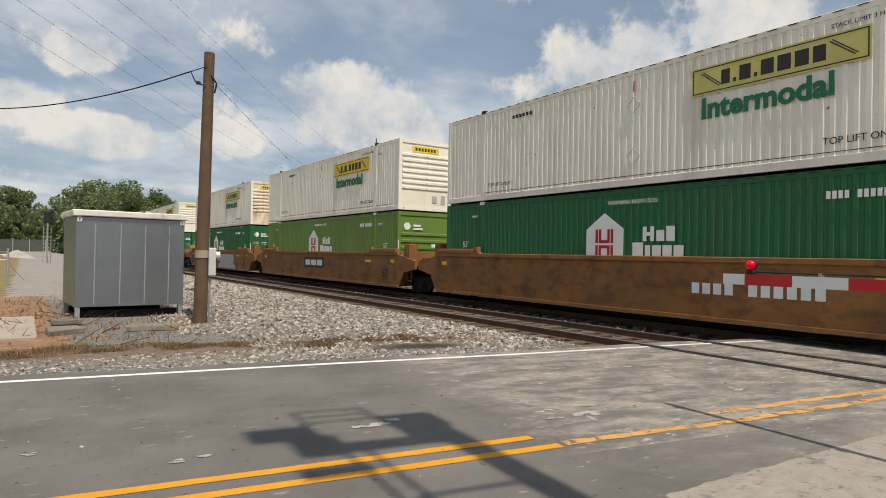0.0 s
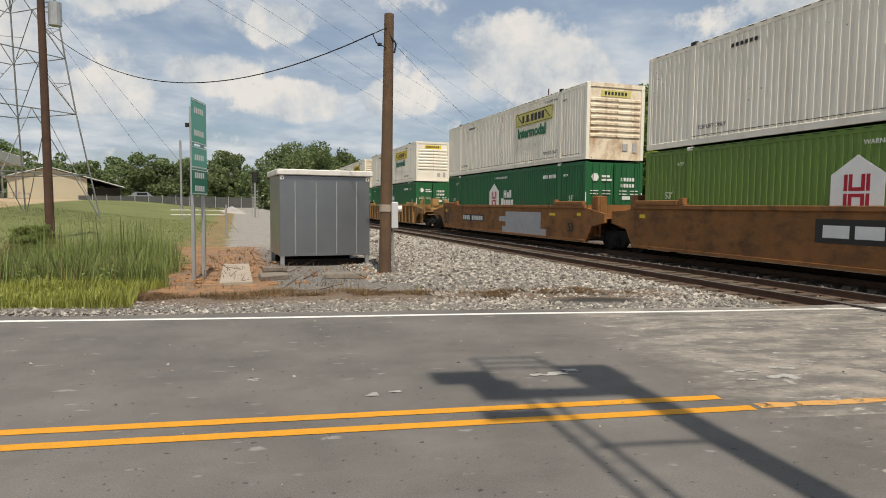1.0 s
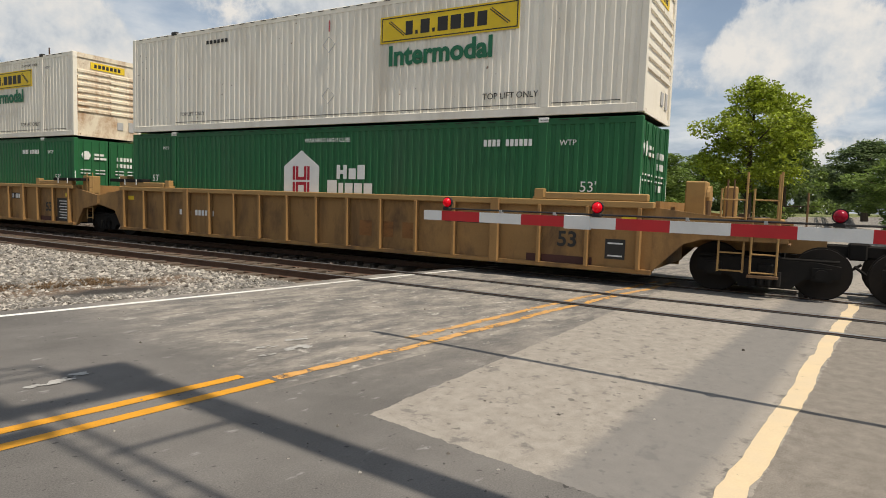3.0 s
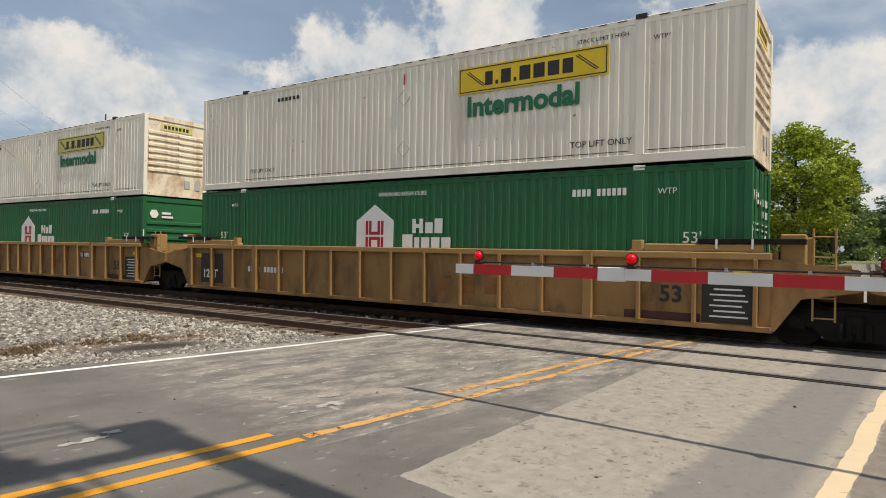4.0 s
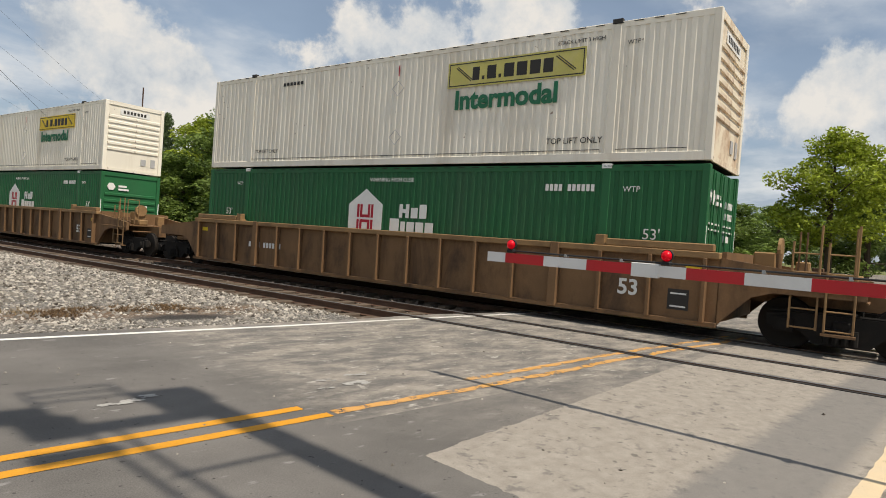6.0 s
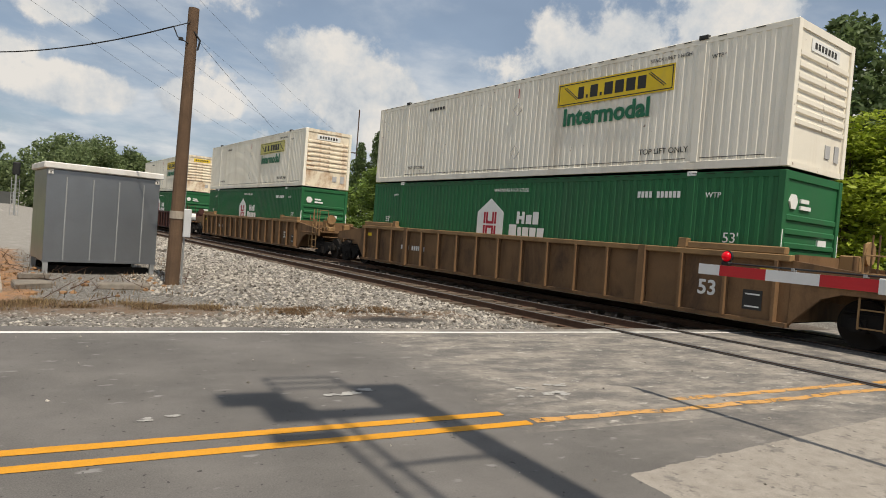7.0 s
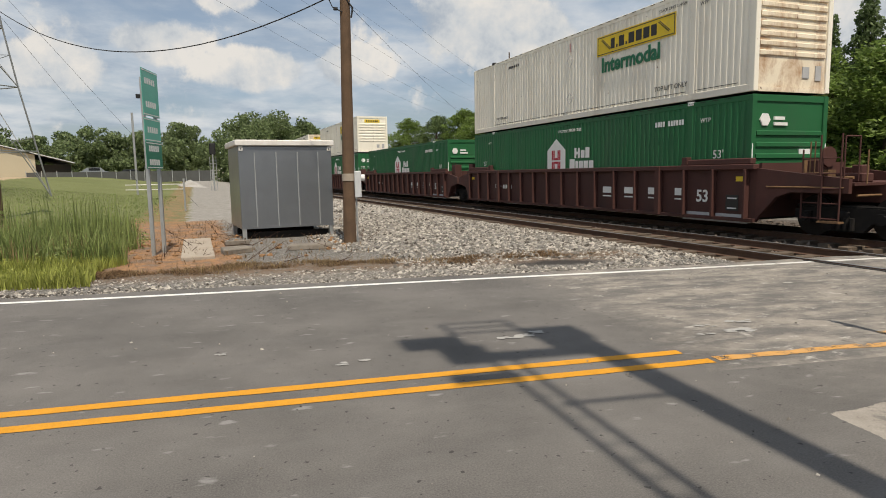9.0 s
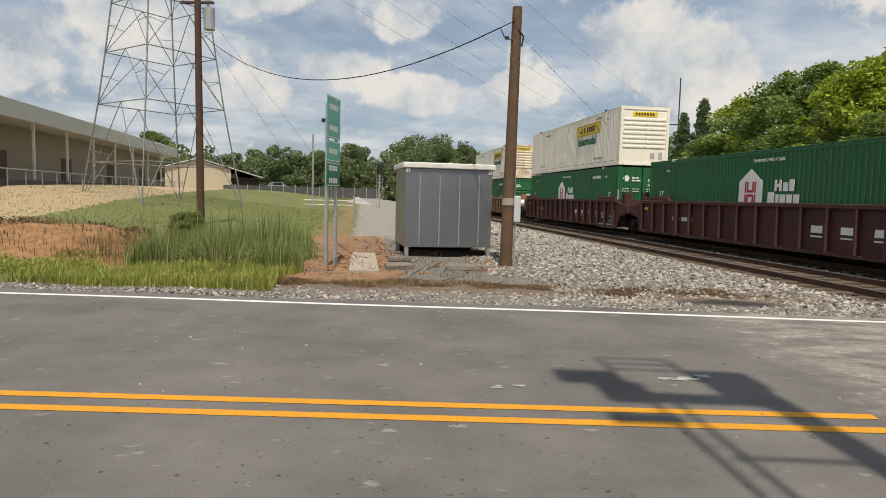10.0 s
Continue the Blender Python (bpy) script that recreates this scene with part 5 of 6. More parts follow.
def cable(name, a, b, sag, r, label, n=24):
    a, b = Vector(a), Vector(b)
    bm = bmesh.new()
    pts = [a.lerp(b, i / n) - Vector((0, 0, sag * 4 * (i / n) * (1 - i / n))) for i in range(n + 1)]
    q = (b - a).to_track_quat("Z", "Y")
    rings = [[bm.verts.new(p + q @ Vector((r * math.cos(k * 1.2566), r * math.sin(k * 1.2566), 0))) for k in range(5)] for p in pts]
    for u, v in zip(rings, rings[1:]):
        for k in range(5):
            bm.faces.new((u[k], u[(k + 1) % 5], v[(k + 1) % 5], v[k]))
    bm.faces.new(rings[0][::-1])
    bm.faces.new(rings[-1])
    return solid(name, bm, CABLE, label, "cable")


def make_poles():
    c = thing("utility_pole", "weathered brown wooden utility pole with a meter box", "utility pole", pose(0.73, 15.18, 0))
    bm = rod(bmesh.new(), (0, 0, -0.1), (0.08, 0, 6.12), 0.155, 14, 0.115)
    part("pole", bm, POLE_WOOD, c)
    part("meter_box", boxes((0.15, 0.31, -0.14, 0.1, 1.05, 1.68), bevel=0.015), surface("meter_box_grey", (0.55, 0.56, 0.56), 0.5, 0.1, 0.06), c, "pale grey meter box")
    part("meter", rod(bmesh.new(), (0.31, -0.02, 1.52), (0.40, -0.02, 1.52), 0.075, 12), PAINT_WHITE, c, "round white meter")
    part("conduit", rods(((0.19, -0.02, 0.0), (0.19, -0.02, 1.05), 0.02), ((0.16, -0.02, 1.68), (0.16, 0, 5.6), 0.016)), STEEL, c)
    part("band", rod(bmesh.new(), (0.02, 0, 1.45), (0.02, 0, 1.62), 0.158, 14), CONCRETE, c, "pale band")
    part("bracket", rods(((0.02, -0.1, 5.78), (-0.31, -0.1, 5.62), 0.012), ((-0.31, -0.1, 5.62), (-0.22, -0.1, 5.42), 0.012), ((-0.22, -0.1, 5.42), (0.0, -0.1, 5.32), 0.014), ((0.1, -0.1, 5.6), (0.24, -0.1, 5.42), 0.02), ((0.24, -0.1, 5.42), (0.2, -0.1, 5.2), 0.02)), CABLE, c, "dark cable bracket")
    part("insulator", boxes((-0.20, -0.10, -0.13, -0.07, 5.35, 5.42), bevel=0.01), CABLE, c)
    d = thing("utility_pole", "tall dark wooden utility pole with a transformer by the field", "utility pole", pose(-13.4, 30.1, 0))
    part("pole", rod(bmesh.new(), (0, 0, -0.2), (-0.1, 0, 12.6), 0.19, 12, 0.14), POLE_DARK, d)
    part("transformer", rod(bmesh.new(), (0.48, 0, 9.3), (0.48, 0, 10.3), 0.26, 14), STEEL, d, "grey transformer can")
    part("crossarm", boxes((-0.9, 0.7, -0.06, 0.06, 10.5, 10.62), bevel=0.01), POLE_DARK, d)
    for x in (-0.8, 0.5):
        part("insulator", rod(bmesh.new(), (x, 0, 10.62), (x, 0, 10.85), 0.05, 8), CONCRETE, d)
    part("stub", rods(((0.1, 0, 9.9), (0.48, 0, 9.9), 0.04)), STEEL, d)
    cable("service_cable", (0.42, 15.08, 5.62), (-13.25, 30.0, 9.12), 1.67, 0.016, "black service cable hung between two poles")
    cable("guy_wire", (-13.3, 30.1, 10.4), (-6.3, 36, 0.0), 0.0, 0.006, "thin slanting guy wire of the pole", 2)
    cable("guy_wire", (-13.3, 30.1, 9.4), (-8.3, 36, 0.0), 0.0, 0.006, "thin slanting guy wire of the pole", 2)
    a, b = Vector((0.78, 15.2, 5.6)), heading(-17, 5.2) * 150
    cable("overhead_line", a, b, 2.5, 0.005, "thin overhead line beyond the pole")
    for k in range(5):
        e = heading(10 - 4.5 * k, 20 - 0.6 * k) * (75 + 6 * k)
        f = heading(-15 - 1.2 * k, 4.6 + 0.5 * k) * 330
        cable("overhead_line", e + Vector((-24, -30, 4)), f, 5.0, 0.016, "thin transmission line high over the railway", 30)


make_poles()


def make_tower():
    c = thing("lattice_tower", "grey steel lattice transmission tower behind tall weeds", "pylon", pose(-22.5, 44.5, 0.9, 0, 0, 58.4))
    levels = [(-0.4, 3.9), (6.6, 3.0), (10.2, 2.62), (13.6, 2.3), (18.5, 1.85), (24.5, 1.3)]

    def corner(k, lev):
        z, h = levels[lev]
        sx, sy = ((-1, -1), (1, -1), (1, 1), (-1, 1))[k % 4]
        return Vector((sx * h, sy * h, z))
    for k in range(4):
        bm = bmesh.new()
        for lev in range(5):
            rod(bm, corner(k, lev), corner(k, lev + 1), 0.055, 6)
        part("leg", bm, TOWER_STEEL, c)
        for lev in range(1, 6):
            part("ring_bar", rod(bmesh.new(), corner(k, lev), corner(k + 1, lev), 0.038, 5), TOWER_STEEL, c)
        for lev in range(5):
            mid = (corner(k, lev + 1) + corner(k + 1, lev + 1)) / 2
            for q in (k, k + 1):
                part("brace", rod(bmesh.new(), corner(q, lev), mid, 0.03, 5), TOWER_STEEL, c)
                m1 = corner(q, lev).lerp(mid, 0.5)
                m2 = corner(q, lev).lerp(corner(q, lev + 1), 0.55)
                part("strut", rod(bmesh.new(), m1, m2, 0.02, 5), TOWER_STEEL, c)
    bm = bmesh.new()
    for k in range(4):
        a, b = corner(k, 0).lerp(corner(k, 1), 0.42), corner(k + 1, 0).lerp(corner(k + 1, 1), 0.42)
        rod(bm, a, b, 0.04, 5)
    part("low_ring", bm, TOWER_STEEL, c)


make_tower()


def make_sign():
    c = thing("road_sign", "green road sign on two galvanised posts at the verge", "road sign", pose(-3.36, 14.18, 0, 0, 0, -6))
    for y in (-0.32, 0.32):
        part("post", boxes((-0.035, 0.035, y - 0.03, y + 0.03, -0.2, 3.62 if y < 0 else 3.6)), STEEL, c, "galvanised post")
    for z0, z1, m, lab in ((2.86, 3.80, SIGN_PALE, "pale green weathered panel"), (2.34, 2.82, SIGN_PALE, "pale green weathered panel"), (1.78, 2.34, SIGN_GREEN, "dark green panel")):
        part("panel", boxes((0.036, 0.046, -0.46, 0.46, z0, z1), bevel=0.003), m, c, lab)
        part("border", boxes((0.0465, 0.048, -0.44, 0.44, z0 + 0.02, z0 + 0.04), (0.0465, 0.048, -0.44, 0.44, z1 - 0.04, z1 - 0.02)), GATE_WHITE, c, "white border")
        n = 2 if z1 - z0 > 0.5 else 1
        for k in range(n):
            zz = z0 + (z1 - z0) * (k + 0.5) / n
            bars = [(0.0465, 0.048, -0.3 + i * 0.12, -0.21 + i * 0.12, zz - 0.06, zz + 0.06) for i in range(5)]
            b = part("legend_bar", boxes(*bars), GATE_WHITE, c, "white bars of a legend")
            b["kind"] = "stuff"
    part("bolt_bracket", boxes((-0.12, -0.035, -0.36, -0.28, 3.2, 3.28)), CABLE, c, "dark bracket behind the panel")


make_sign()

def make_debris():
    """Broken slabs, clods and dead sticks in the clay beside the cabinet."""
    rng = random.Random(14)
    for x, y, w, d, turn, tilt in ((-1.75, 13.9, 0.6, 0.4, 24, 4), (-0.2, 14.1, 0.9, 0.3, 4, 3), (-1.9, 15.4, 0.5, 0.35, 12, -7)):
        bm = boxes((-w / 2, w / 2, -d / 2, d / 2, -0.06, 0.06), bevel=0.02)
        for v in bm.verts:
            v.co += Vector((noise.noise(v.co * 3 + Vector((x, y, 0))), noise.noise(v.co * 4 + Vector((y, x, 1))), 0)) * 0.09
        solid("broken_slab", bm, OLD_SLAB, "broken grey concrete slab lying in the dirt", "concrete slab", pose(x, y, 0.03, tilt, 0, turn), "broken slabs")
    for k in range(60):
        x, y = rng.uniform(-4.2, 0.6), rng.uniform(12.4, 17.5)
        bm = bmesh.new()
        bmesh.ops.create_icosphere(bm, subdivisions=1, radius=rng.uniform(0.03, 0.10))
        for v in bm.verts:
            v.co *= 1 + 0.5 * noise.noise(v.co * 14 + Vector((k, 0, 0)))
            v.co.z *= 0.6
        solid("dirt_clod", bm, CLOD, "lump of dry brown clay", "clod", pose(x, y, ground_height(x, y) + 0.015, 0, 0, k * 40), "clods in the dirt")
    for k in range(46):
        x, y = rng.uniform(-4.0, 1.2), rng.uniform(11.6, 21.0)
        a, ln = rng.uniform(0, 6.28), rng.uniform(0.25, 0.9)
        bm = rod(bmesh.new(), (0, 0, 0), (ln * math.cos(a), ln * math.sin(a), rng.uniform(0.0, 0.3)), 0.009, 5, 0.004)
        rod(bm, (ln * 0.5 * math.cos(a), ln * 0.5 * math.sin(a), 0.05), (ln * 0.7 * math.cos(a + 0.5), ln * 0.7 * math.sin(a + 0.5), 0.18), 0.006, 5, 0.003)
        solid("dead_stick", bm, POLE_DARK, "dry brown stick lying on the ground", "stick", pose(x, y, ground_height(x, y) + 0.02), "dead sticks")


OLD_SLAB = surface("old_slab_grey", (0.20, 0.175, 0.145), 0.9, 0, 0.3, 6.0, (0.10, 0.075, 0.055), 0.6, 3.0)
CLOD = surface("dry_clay_clod", (0.27, 0.15, 0.075), 0.95, 0, 0.35, 9.0, (0.12, 0.075, 0.045), 0.6, 4.0, 0.4, 30.0)
make_debris()
solid("concrete_pad", boxes((-0.32, 0.32, -2.0, 2.0, -0.08, 0.035), bevel=0.015), CONCRETE, "pale concrete pad in the dirt beside the cabinet", "concrete pad", pose(-2.72, 14.95, 0, 0, 0, 10))


def make_gate():
    # local y runs along the arm from the mast side to the tip
    c = thing("crossing_gate", "lowered red and white crossing gate arm with red lamps", "crossing gate", pose(5.77, 0, 0, 0, 0, 6.8))
    f = 0.87
    edges = [(5.40, 5.13, GATE_WHITE)]
    y, k = 5.13, 0
    while y > -3.2:
        step = (0.545, 0.555)[k % 2] * (1.0 + 0.004 * k)
        edges.append((y, y - step, (GATE_RED, GATE_WHITE)[k % 2]))
        y -= step
        k += 1
    for a, b, m in edges:
        part("stripe", boxes((-0.02, 0.02, b * f, a * f, 1.378, 1.482)), m, c, "reflective " + ("red" if m is GATE_RED else "white") + " stripe")
    part("tube", boxes((0.02, 0.055, -3.6 * f, 5.36 * f, 1.39, 1.46)), STEEL, c, "arm tube")
    part("lamp_cable", rods(((0.0, 5.0 * f, 1.508), (0.0, -3.3 * f, 1.508), 0.009)), CABLE, c, "black cable along the arm")
    for y in (4.3, 3.62, 2.2, 1.5, 0.1, -0.6):
        part("clip", boxes((-0.026, 0.026, y * f - 0.012, y * f + 0.012, 1.487, 1.515)), STEEL, c)
    for y, lit in ((5.06, RED_SOFT), (3.13, RED_SOFT), (0.92, RED_DIM)):
        y *= f
        lamp = part("lamp", boxes((-0.035, 0.035, y - 0.045, y + 0.045, 1.487, 1.525), bevel=0.01), CABLE, c, "black lamp base")
        b2 = bmesh.new()
        bmesh.ops.create_uvsphere(b2, u_segments=14, v_segments=9, radius=0.052)
        for v in b2.verts:
            v.co = Vector((v.co.x * 1.25, v.co.y + y, v.co.z + 1.575))
        for fc in b2.faces:
            fc.smooth = True
        part("lens", b2, lit, lamp, "red lamp lens")
        part("collar", rod(bmesh.new(), (-0.014, y, 1.575), (0.014, y, 1.575), 0.058, 16), CABLE, lamp, "black collar")
    part("joint_plate", boxes((-0.026, 0.026, 3.2 * f, 3.5 * f, 1.364, 1.495), bevel=0.005), GATE_WHITE, c, "white joint sleeve")
    part("mechanism", boxes((-0.35, 0.35, -4.0, -3.1, 0.75, 1.75), bevel=0.04), STEEL, c, "gate mechanism box")
    part("mast", rod(bmesh.new(), (0, -3.8, 0), (0, -3.8, 4.0), 0.08, 12), STEEL, c)
    part("counterweight", boxes((-0.25, 0.25, -5.0, -4.1, 1.2, 1.6), bevel=0.03), STEEL, c)


make_gate()


def crossbuck(c, z, x, y):
    for s in (-1, 1):
        bm = boxes((-0.012, 0.012, -0.55, 0.55, -0.11, 0.11), bevel=0.004)
        part("crossbuck_board", bm, GATE_WHITE, c, "white crossbuck board", pose(x, y, z, 0, 0, 34) @ pose(s * 0.014, 0, 0, 45 * s))


def make_far_signal():
    c = thing("crossing_signal", "aluminium crossing signal mast with crossbuck and red lamps", "crossing signal", pose(16.8, 12.05, 0, 0, 0, 12))
    part("mast", rod(bmesh.new(), (0, 0, -0.1), (0, 0, 4.35), 0.085, 14), STEEL, c)
    part("base", boxes((-0.25, 0.25, -0.25, 0.25, -0.1, 0.7), bevel=0.05), STEEL, c)
    crossbuck(c, 3.72, -0.09, 0.0)
    part("side_sign", boxes((-0.11, -0.095, -0.5, -0.1, 2.98, 3.3), bevel=0.003), GATE_WHITE, c, "small white sign")
    part("crossarm", rods(((-0.02, -0.75, 2.95), (-0.02, 0.75, 2.95), 0.025), ((0, 0, 3.75), (0.0, -1.0, 3.75), 0.02)), STEEL, c)
    for y, m in ((0.48, RED_LIT), (-0.42, RED_DIM)):
        head = part("lamp", rod(bmesh.new(), (-0.10, y, 2.72), (-0.16, y, 2.72), 0.25, 20), CABLE, c, "black lamp backing disc")
        part("lens", rod(bmesh.new(), (-0.16, y, 2.72), (-0.19, y, 2.72), 0.125, 16), m, head, "red lamp lens")
        part("hood", boxes((-0.38, -0.16, y - 0.14, y + 0.14, 2.86, 2.89)), CABLE, head, "black hood")
    for y in (-0.62, 0.72):
        part("back_lamp", rod(bmesh.new(), (0.05, y, 2.72), (0.25, y, 2.72), 0.13, 14), STEEL, c, "back of a second lamp")
    part("bell", rod(bmesh.new(), (0, 0, 4.35), (0, 0, 4.45), 0.1, 12), STEEL, c)


make_far_signal()


def make_cantilever():
    c = thing("signal_mast", "tall steel mast with ladder and signal heads beside the road", "signal mast", pose(2.93, -1.0, 0))
    h = 1.9                                  # metres of height for each metre of shadow

    def up(y):
        return (y + 1.0) * h
    part("mast", rod(bmesh.new(), (0, 0, -0.1), (0, 0, up(5.7)), 0.14, 14), STEEL, c)
    part("signal_head", boxes((-0.36, 0.20, -0.08, 0.08, up(5.45), up(5.9)), (-0.36, 0.05, -0.08, 0.08, up(5.0), up(5.45)), bevel=0.03), CABLE, c, "black signal head")
    part("signal_head", boxes((-1.66, -1.10, -0.06, 0.06, up(5.45), up(5.80)), bevel=0.03), CABLE, c, "black signal head")
    part("signal_head", boxes((-1.38, -0.95, -0.06, 0.06, up(4.95), up(5.45)), bevel=0.03), CABLE, c, "black signal head")
    part("signal_head", boxes((-1.5, -0.95, -0.06, 0.06, up(4.45), up(4.62)), bevel=0.03), CABLE, c, "black signal head")
    part("beam", boxes((-1.0, 0.0, -0.08, 0.08, up(5.0), up(5.14)), bevel=0.02), STEEL, c)
    rail = []
    for y in (5.92, 6.12, 6.33):
        rail.append(((-1.08, 0, up(y)), (-0.38, 0, up(y)), 0.027))
    rail += [((-1.08, 0, up(5.1)), (-1.08, 0, up(6.33)), 0.027), ((-0.38, 0, up(5.6)), (-0.38, 0, up(6.33)), 0.027)]
    part("walkway_rail", rods(*rail), STEEL, c)
    part("ladder", rods(((-1.03, 0, 0), (-1.03, 0, up(5.0)), 0.028), ((-0.84, 0.0, 0), (-0.84, 0, up(5.0)), 0.028), *[((-1.03, 0, 0.4 + k * 0.4), (-0.84, 0, 0.4 + k * 0.4), 0.01) for k in range(26)]), STEEL, c)
    part("brace", rods(((-0.92, 0, up(3.88)), (0, 0, up(3.88)), 0.03)), STEEL, c)


make_cantilever()


def make_distance():
    # pipe gate over the dirt lane
    c = thing("pipe_gate", "white pipe barrier beside the dirt lane", "barrier", pose(-6.2, 32.0, 0, 0, 0, 4))
    part("post", rod(bmesh.new(), (0, 0, -0.1), (0, 0, 1.55), 0.045, 10), STEEL, c)
    for z in (1.05, 1.28):
        part("bar", rod(bmesh.new(), (0, 0, z), (-2.6, 0.2, z), 0.02, 8), ROOF_WHITE, c)
    c = thing("block_signal", "black railway signal on a mast far down the line", "railway signal", pose(-11.8, 79, 0, 0, 0, 10))
    part("mast", rods(((0, 0, 0), (0, 0, 4.6), 0.09), ((0.35, 0.3, 0), (0.35, 0.3, 4.0), 0.03), ((-0.35, 0.3, 0), (-0.35, 0.3, 4.0), 0.03)), STEEL, c)
    part("head", boxes((-0.35, 0.35, -0.12, 0.12, 4.2, 5.6), bevel=0.12), CABLE, c, "black signal head")
    part("ladder", rods(*[((-0.35, 0.3, 0.4 + k * 0.4), (0.35, 0.3, 0.4 + k * 0.4), 0.02) for k in range(9)]), STEEL, c)
    bm = bmesh.new()
    bmesh.ops.create_cone(bm, cap_ends=True, segments=16, radius1=2.6, radius2=0.2, depth=1.3)
    for v in bm.verts:
        v.co += Vector((noise.noise(v.co * 1.3), noise.noise(v.co * 1.7), 0)) * 0.4
    solid("gravel_heap", bm, STONE, "heap of pale gravel beside the lane", "gravel pile", pose(-18.0, 98, 0.6))
    # warehouse
    a, b = Vector((-28.6, 27.0, 0)), Vector((-43.5, 90.0, 0))
    ln = (b - a).length
    ang = math.degrees(math.atan2((b - a).y, (b - a).x))
    w = thing("warehouse", "long beige warehouse with grey roof edge and white columns", "warehouse", pose(a.x, a.y, 1.3, 0, 0, ang))
    part("wall", boxes((0, ln, 2.5, 30, -0.6, 5.2)), BEIGE_WALL, w)
    part("roof", boxes((-0.5, ln + 0.5, -0.4, 30, 5.0, 6.3), bevel=0.05), ROOF_GREY, w, "grey roof edge")
    n = 11
    for k in range(n):
        x = 1.0 + k * (ln - 2) / (n - 1)
        part("column", boxes((x - 0.08, x + 0.08, 0.1, 0.26, -0.6, 5.0)), ROOF_WHITE, w, "white column")
    for k in range(5):
        x = 6 + k * 12.5
        part("door", boxes((x, x + 2.2, 2.42, 2.5, -0.3, 3.0)), surface("dock_door_brown", (0.12, 0.085, 0.06), 0.8), w, "brown dock door")
    part("screen", boxes((0, ln, -1.0, -0.9, -0.9, 0.75)), DARK_FENCE, w, "dark screen along the foot")
    for k in range(26):
        x = k * ln / 25
        part("screen_post", boxes((x - 0.04, x + 0.04, -1.06, -1.0, -0.9, 1.5)), STEEL, w)
    part("rail", rods(((0, -1.03, 1.45), (ln, -1.03, 1.45), 0.03)), STEEL, w)
    s = thing("shed", "pale metal-roofed shed with an open dark bay", "shed", pose(-54, 108, 2.0, 0, 0, 22))
    bm = bmesh.new()
    slab_poly(bm, [(0, -1), (11, -1), (11, 3.6), (5.5, 5.2), (0, 3.6)], 0, 30)
    part("wall", bm, surface("shed_cream_wall", (0.46, 0.41, 0.30), 0.8, 0, 0.06, 0.3), s)
    for x0, z0, x1, z1 in ((-0.6, 3.5, 5.5, 5.3), (5.5, 5.3, 16.5, 2.2)):
        bm = bmesh.new()
        slab_poly(bm, [(x0, z0), (x1, z1), (x1, z1 + 0.15), (x0, z0 + 0.15)], -0.5, 30.5)
        part("roof", bm, ROOF_METAL, s, "pale metal roof slope")
    # the bay's inner shade is a solid block painted near-black
    part("bay", boxes((11.0, 16.0, 2, 29, -1, 2.1)), surface("open_bay_shade", (0.05, 0.045, 0.04), 0.9), s, "near-black block for the shade in the open bay")
    for k, (x, y, m, t) in enumerate(((-35, 112, CAR_PAINT, 20), (-30.5, 116, CAR_DARK, 15), (-26.5, 117, GATE_WHITE, 10), (-23.0, 112, CAR_DARK, 12))):
        v = thing("parked_car", ("silver", "dark", "white", "dark")[k] + " car parked far off beyond the field", "car", pose(x, y, ground_height(x, y) + 0.02, 0, 0, t), "parked cars")
        bm = bmesh.new()
        slab_poly(bm, [(-2.2, 0.3), (2.2, 0.3), (2.25, 0.75), (1.3, 0.95), (0.7, 1.5), (-1.2, 1.5), (-1.9, 0.95), (-2.25, 0.85)], -0.85, 0.85)
        part("body", bm, m, v)
        part("window", boxes((-1.0, 0.6, -0.87, 0.87, 1.0, 1.4)), GLASS_DARK, v)
        for wx in (-1.4, 1.4):
            for wy in (-0.78, 0.78):
                part("wheel", rod(bmesh.new(), (wx, wy - 0.1, 0.32), (wx, wy + 0.1, 0.32), 0.32, 14), CABLE, v)
    f = thing("yard_fence", "dark low fence across the far edge of the field", "fence", pose(-42, 104, 1.6, 0, 0, 8))
    part("screen", boxes((0, 26, 0, 0.08, -0.6, 1.1)), DARK_FENCE, f)
    for k in range(14):
        part("post", boxes((k * 2 - 0.05, k * 2 + 0.05, -0.08, 0, -0.6, 1.3)), STEEL, f)
    # pole with a crossarm seen over the train
    q = thing("utility_pole", "slim far utility pole with a crossarm", "utility pole", pose(26.6, 84, 0))
    part("pole", rod(bmesh.new(), (0, 0, 0), (0, 0, 17.8), 0.085, 8), POLE_DARK, q)
    part("crossarm", boxes((-1.5, 0.9, -0.06, 0.06, 11.7, 11.85)), POLE_DARK, q)
    q = thing("utility_pole", "slim far utility pole beside the dirt lane", "utility pole", pose(-16, 62, 0))
    part("pole", rod(bmesh.new(), (0, 0, 0), (0, 0, 7.5), 0.1, 8), STEEL, q)


make_distance()

# ---- stones, grass, weeds, trees ----
LEAF_MID = leaf_mat("leaf_mid_green", (0.15, 0.215, 0.05))
LEAF_DARK = leaf_mat("leaf_dark_green", (0.11, 0.155, 0.06))
LEAF_LIGHT = leaf_mat("leaf_light_green", (0.27, 0.33, 0.035))
LEAF_FAR = leaf_mat("leaf_far_green", (0.15, 0.195, 0.085), 0.4)
BARK = surface("bark", (0.10, 0.075, 0.055), 0.95, 0, 0.3, 4.0)
GRASS_LONG = leaf_mat("grass_long", (0.30, 0.32, 0.075), 0.4)
GRASS_DRY = leaf_mat("grass_dry", (0.155, 0.098, 0.05), 0.55)
GRASS_STRAW = leaf_mat("grass_straw", (0.27, 0.195, 0.10), 0.45)
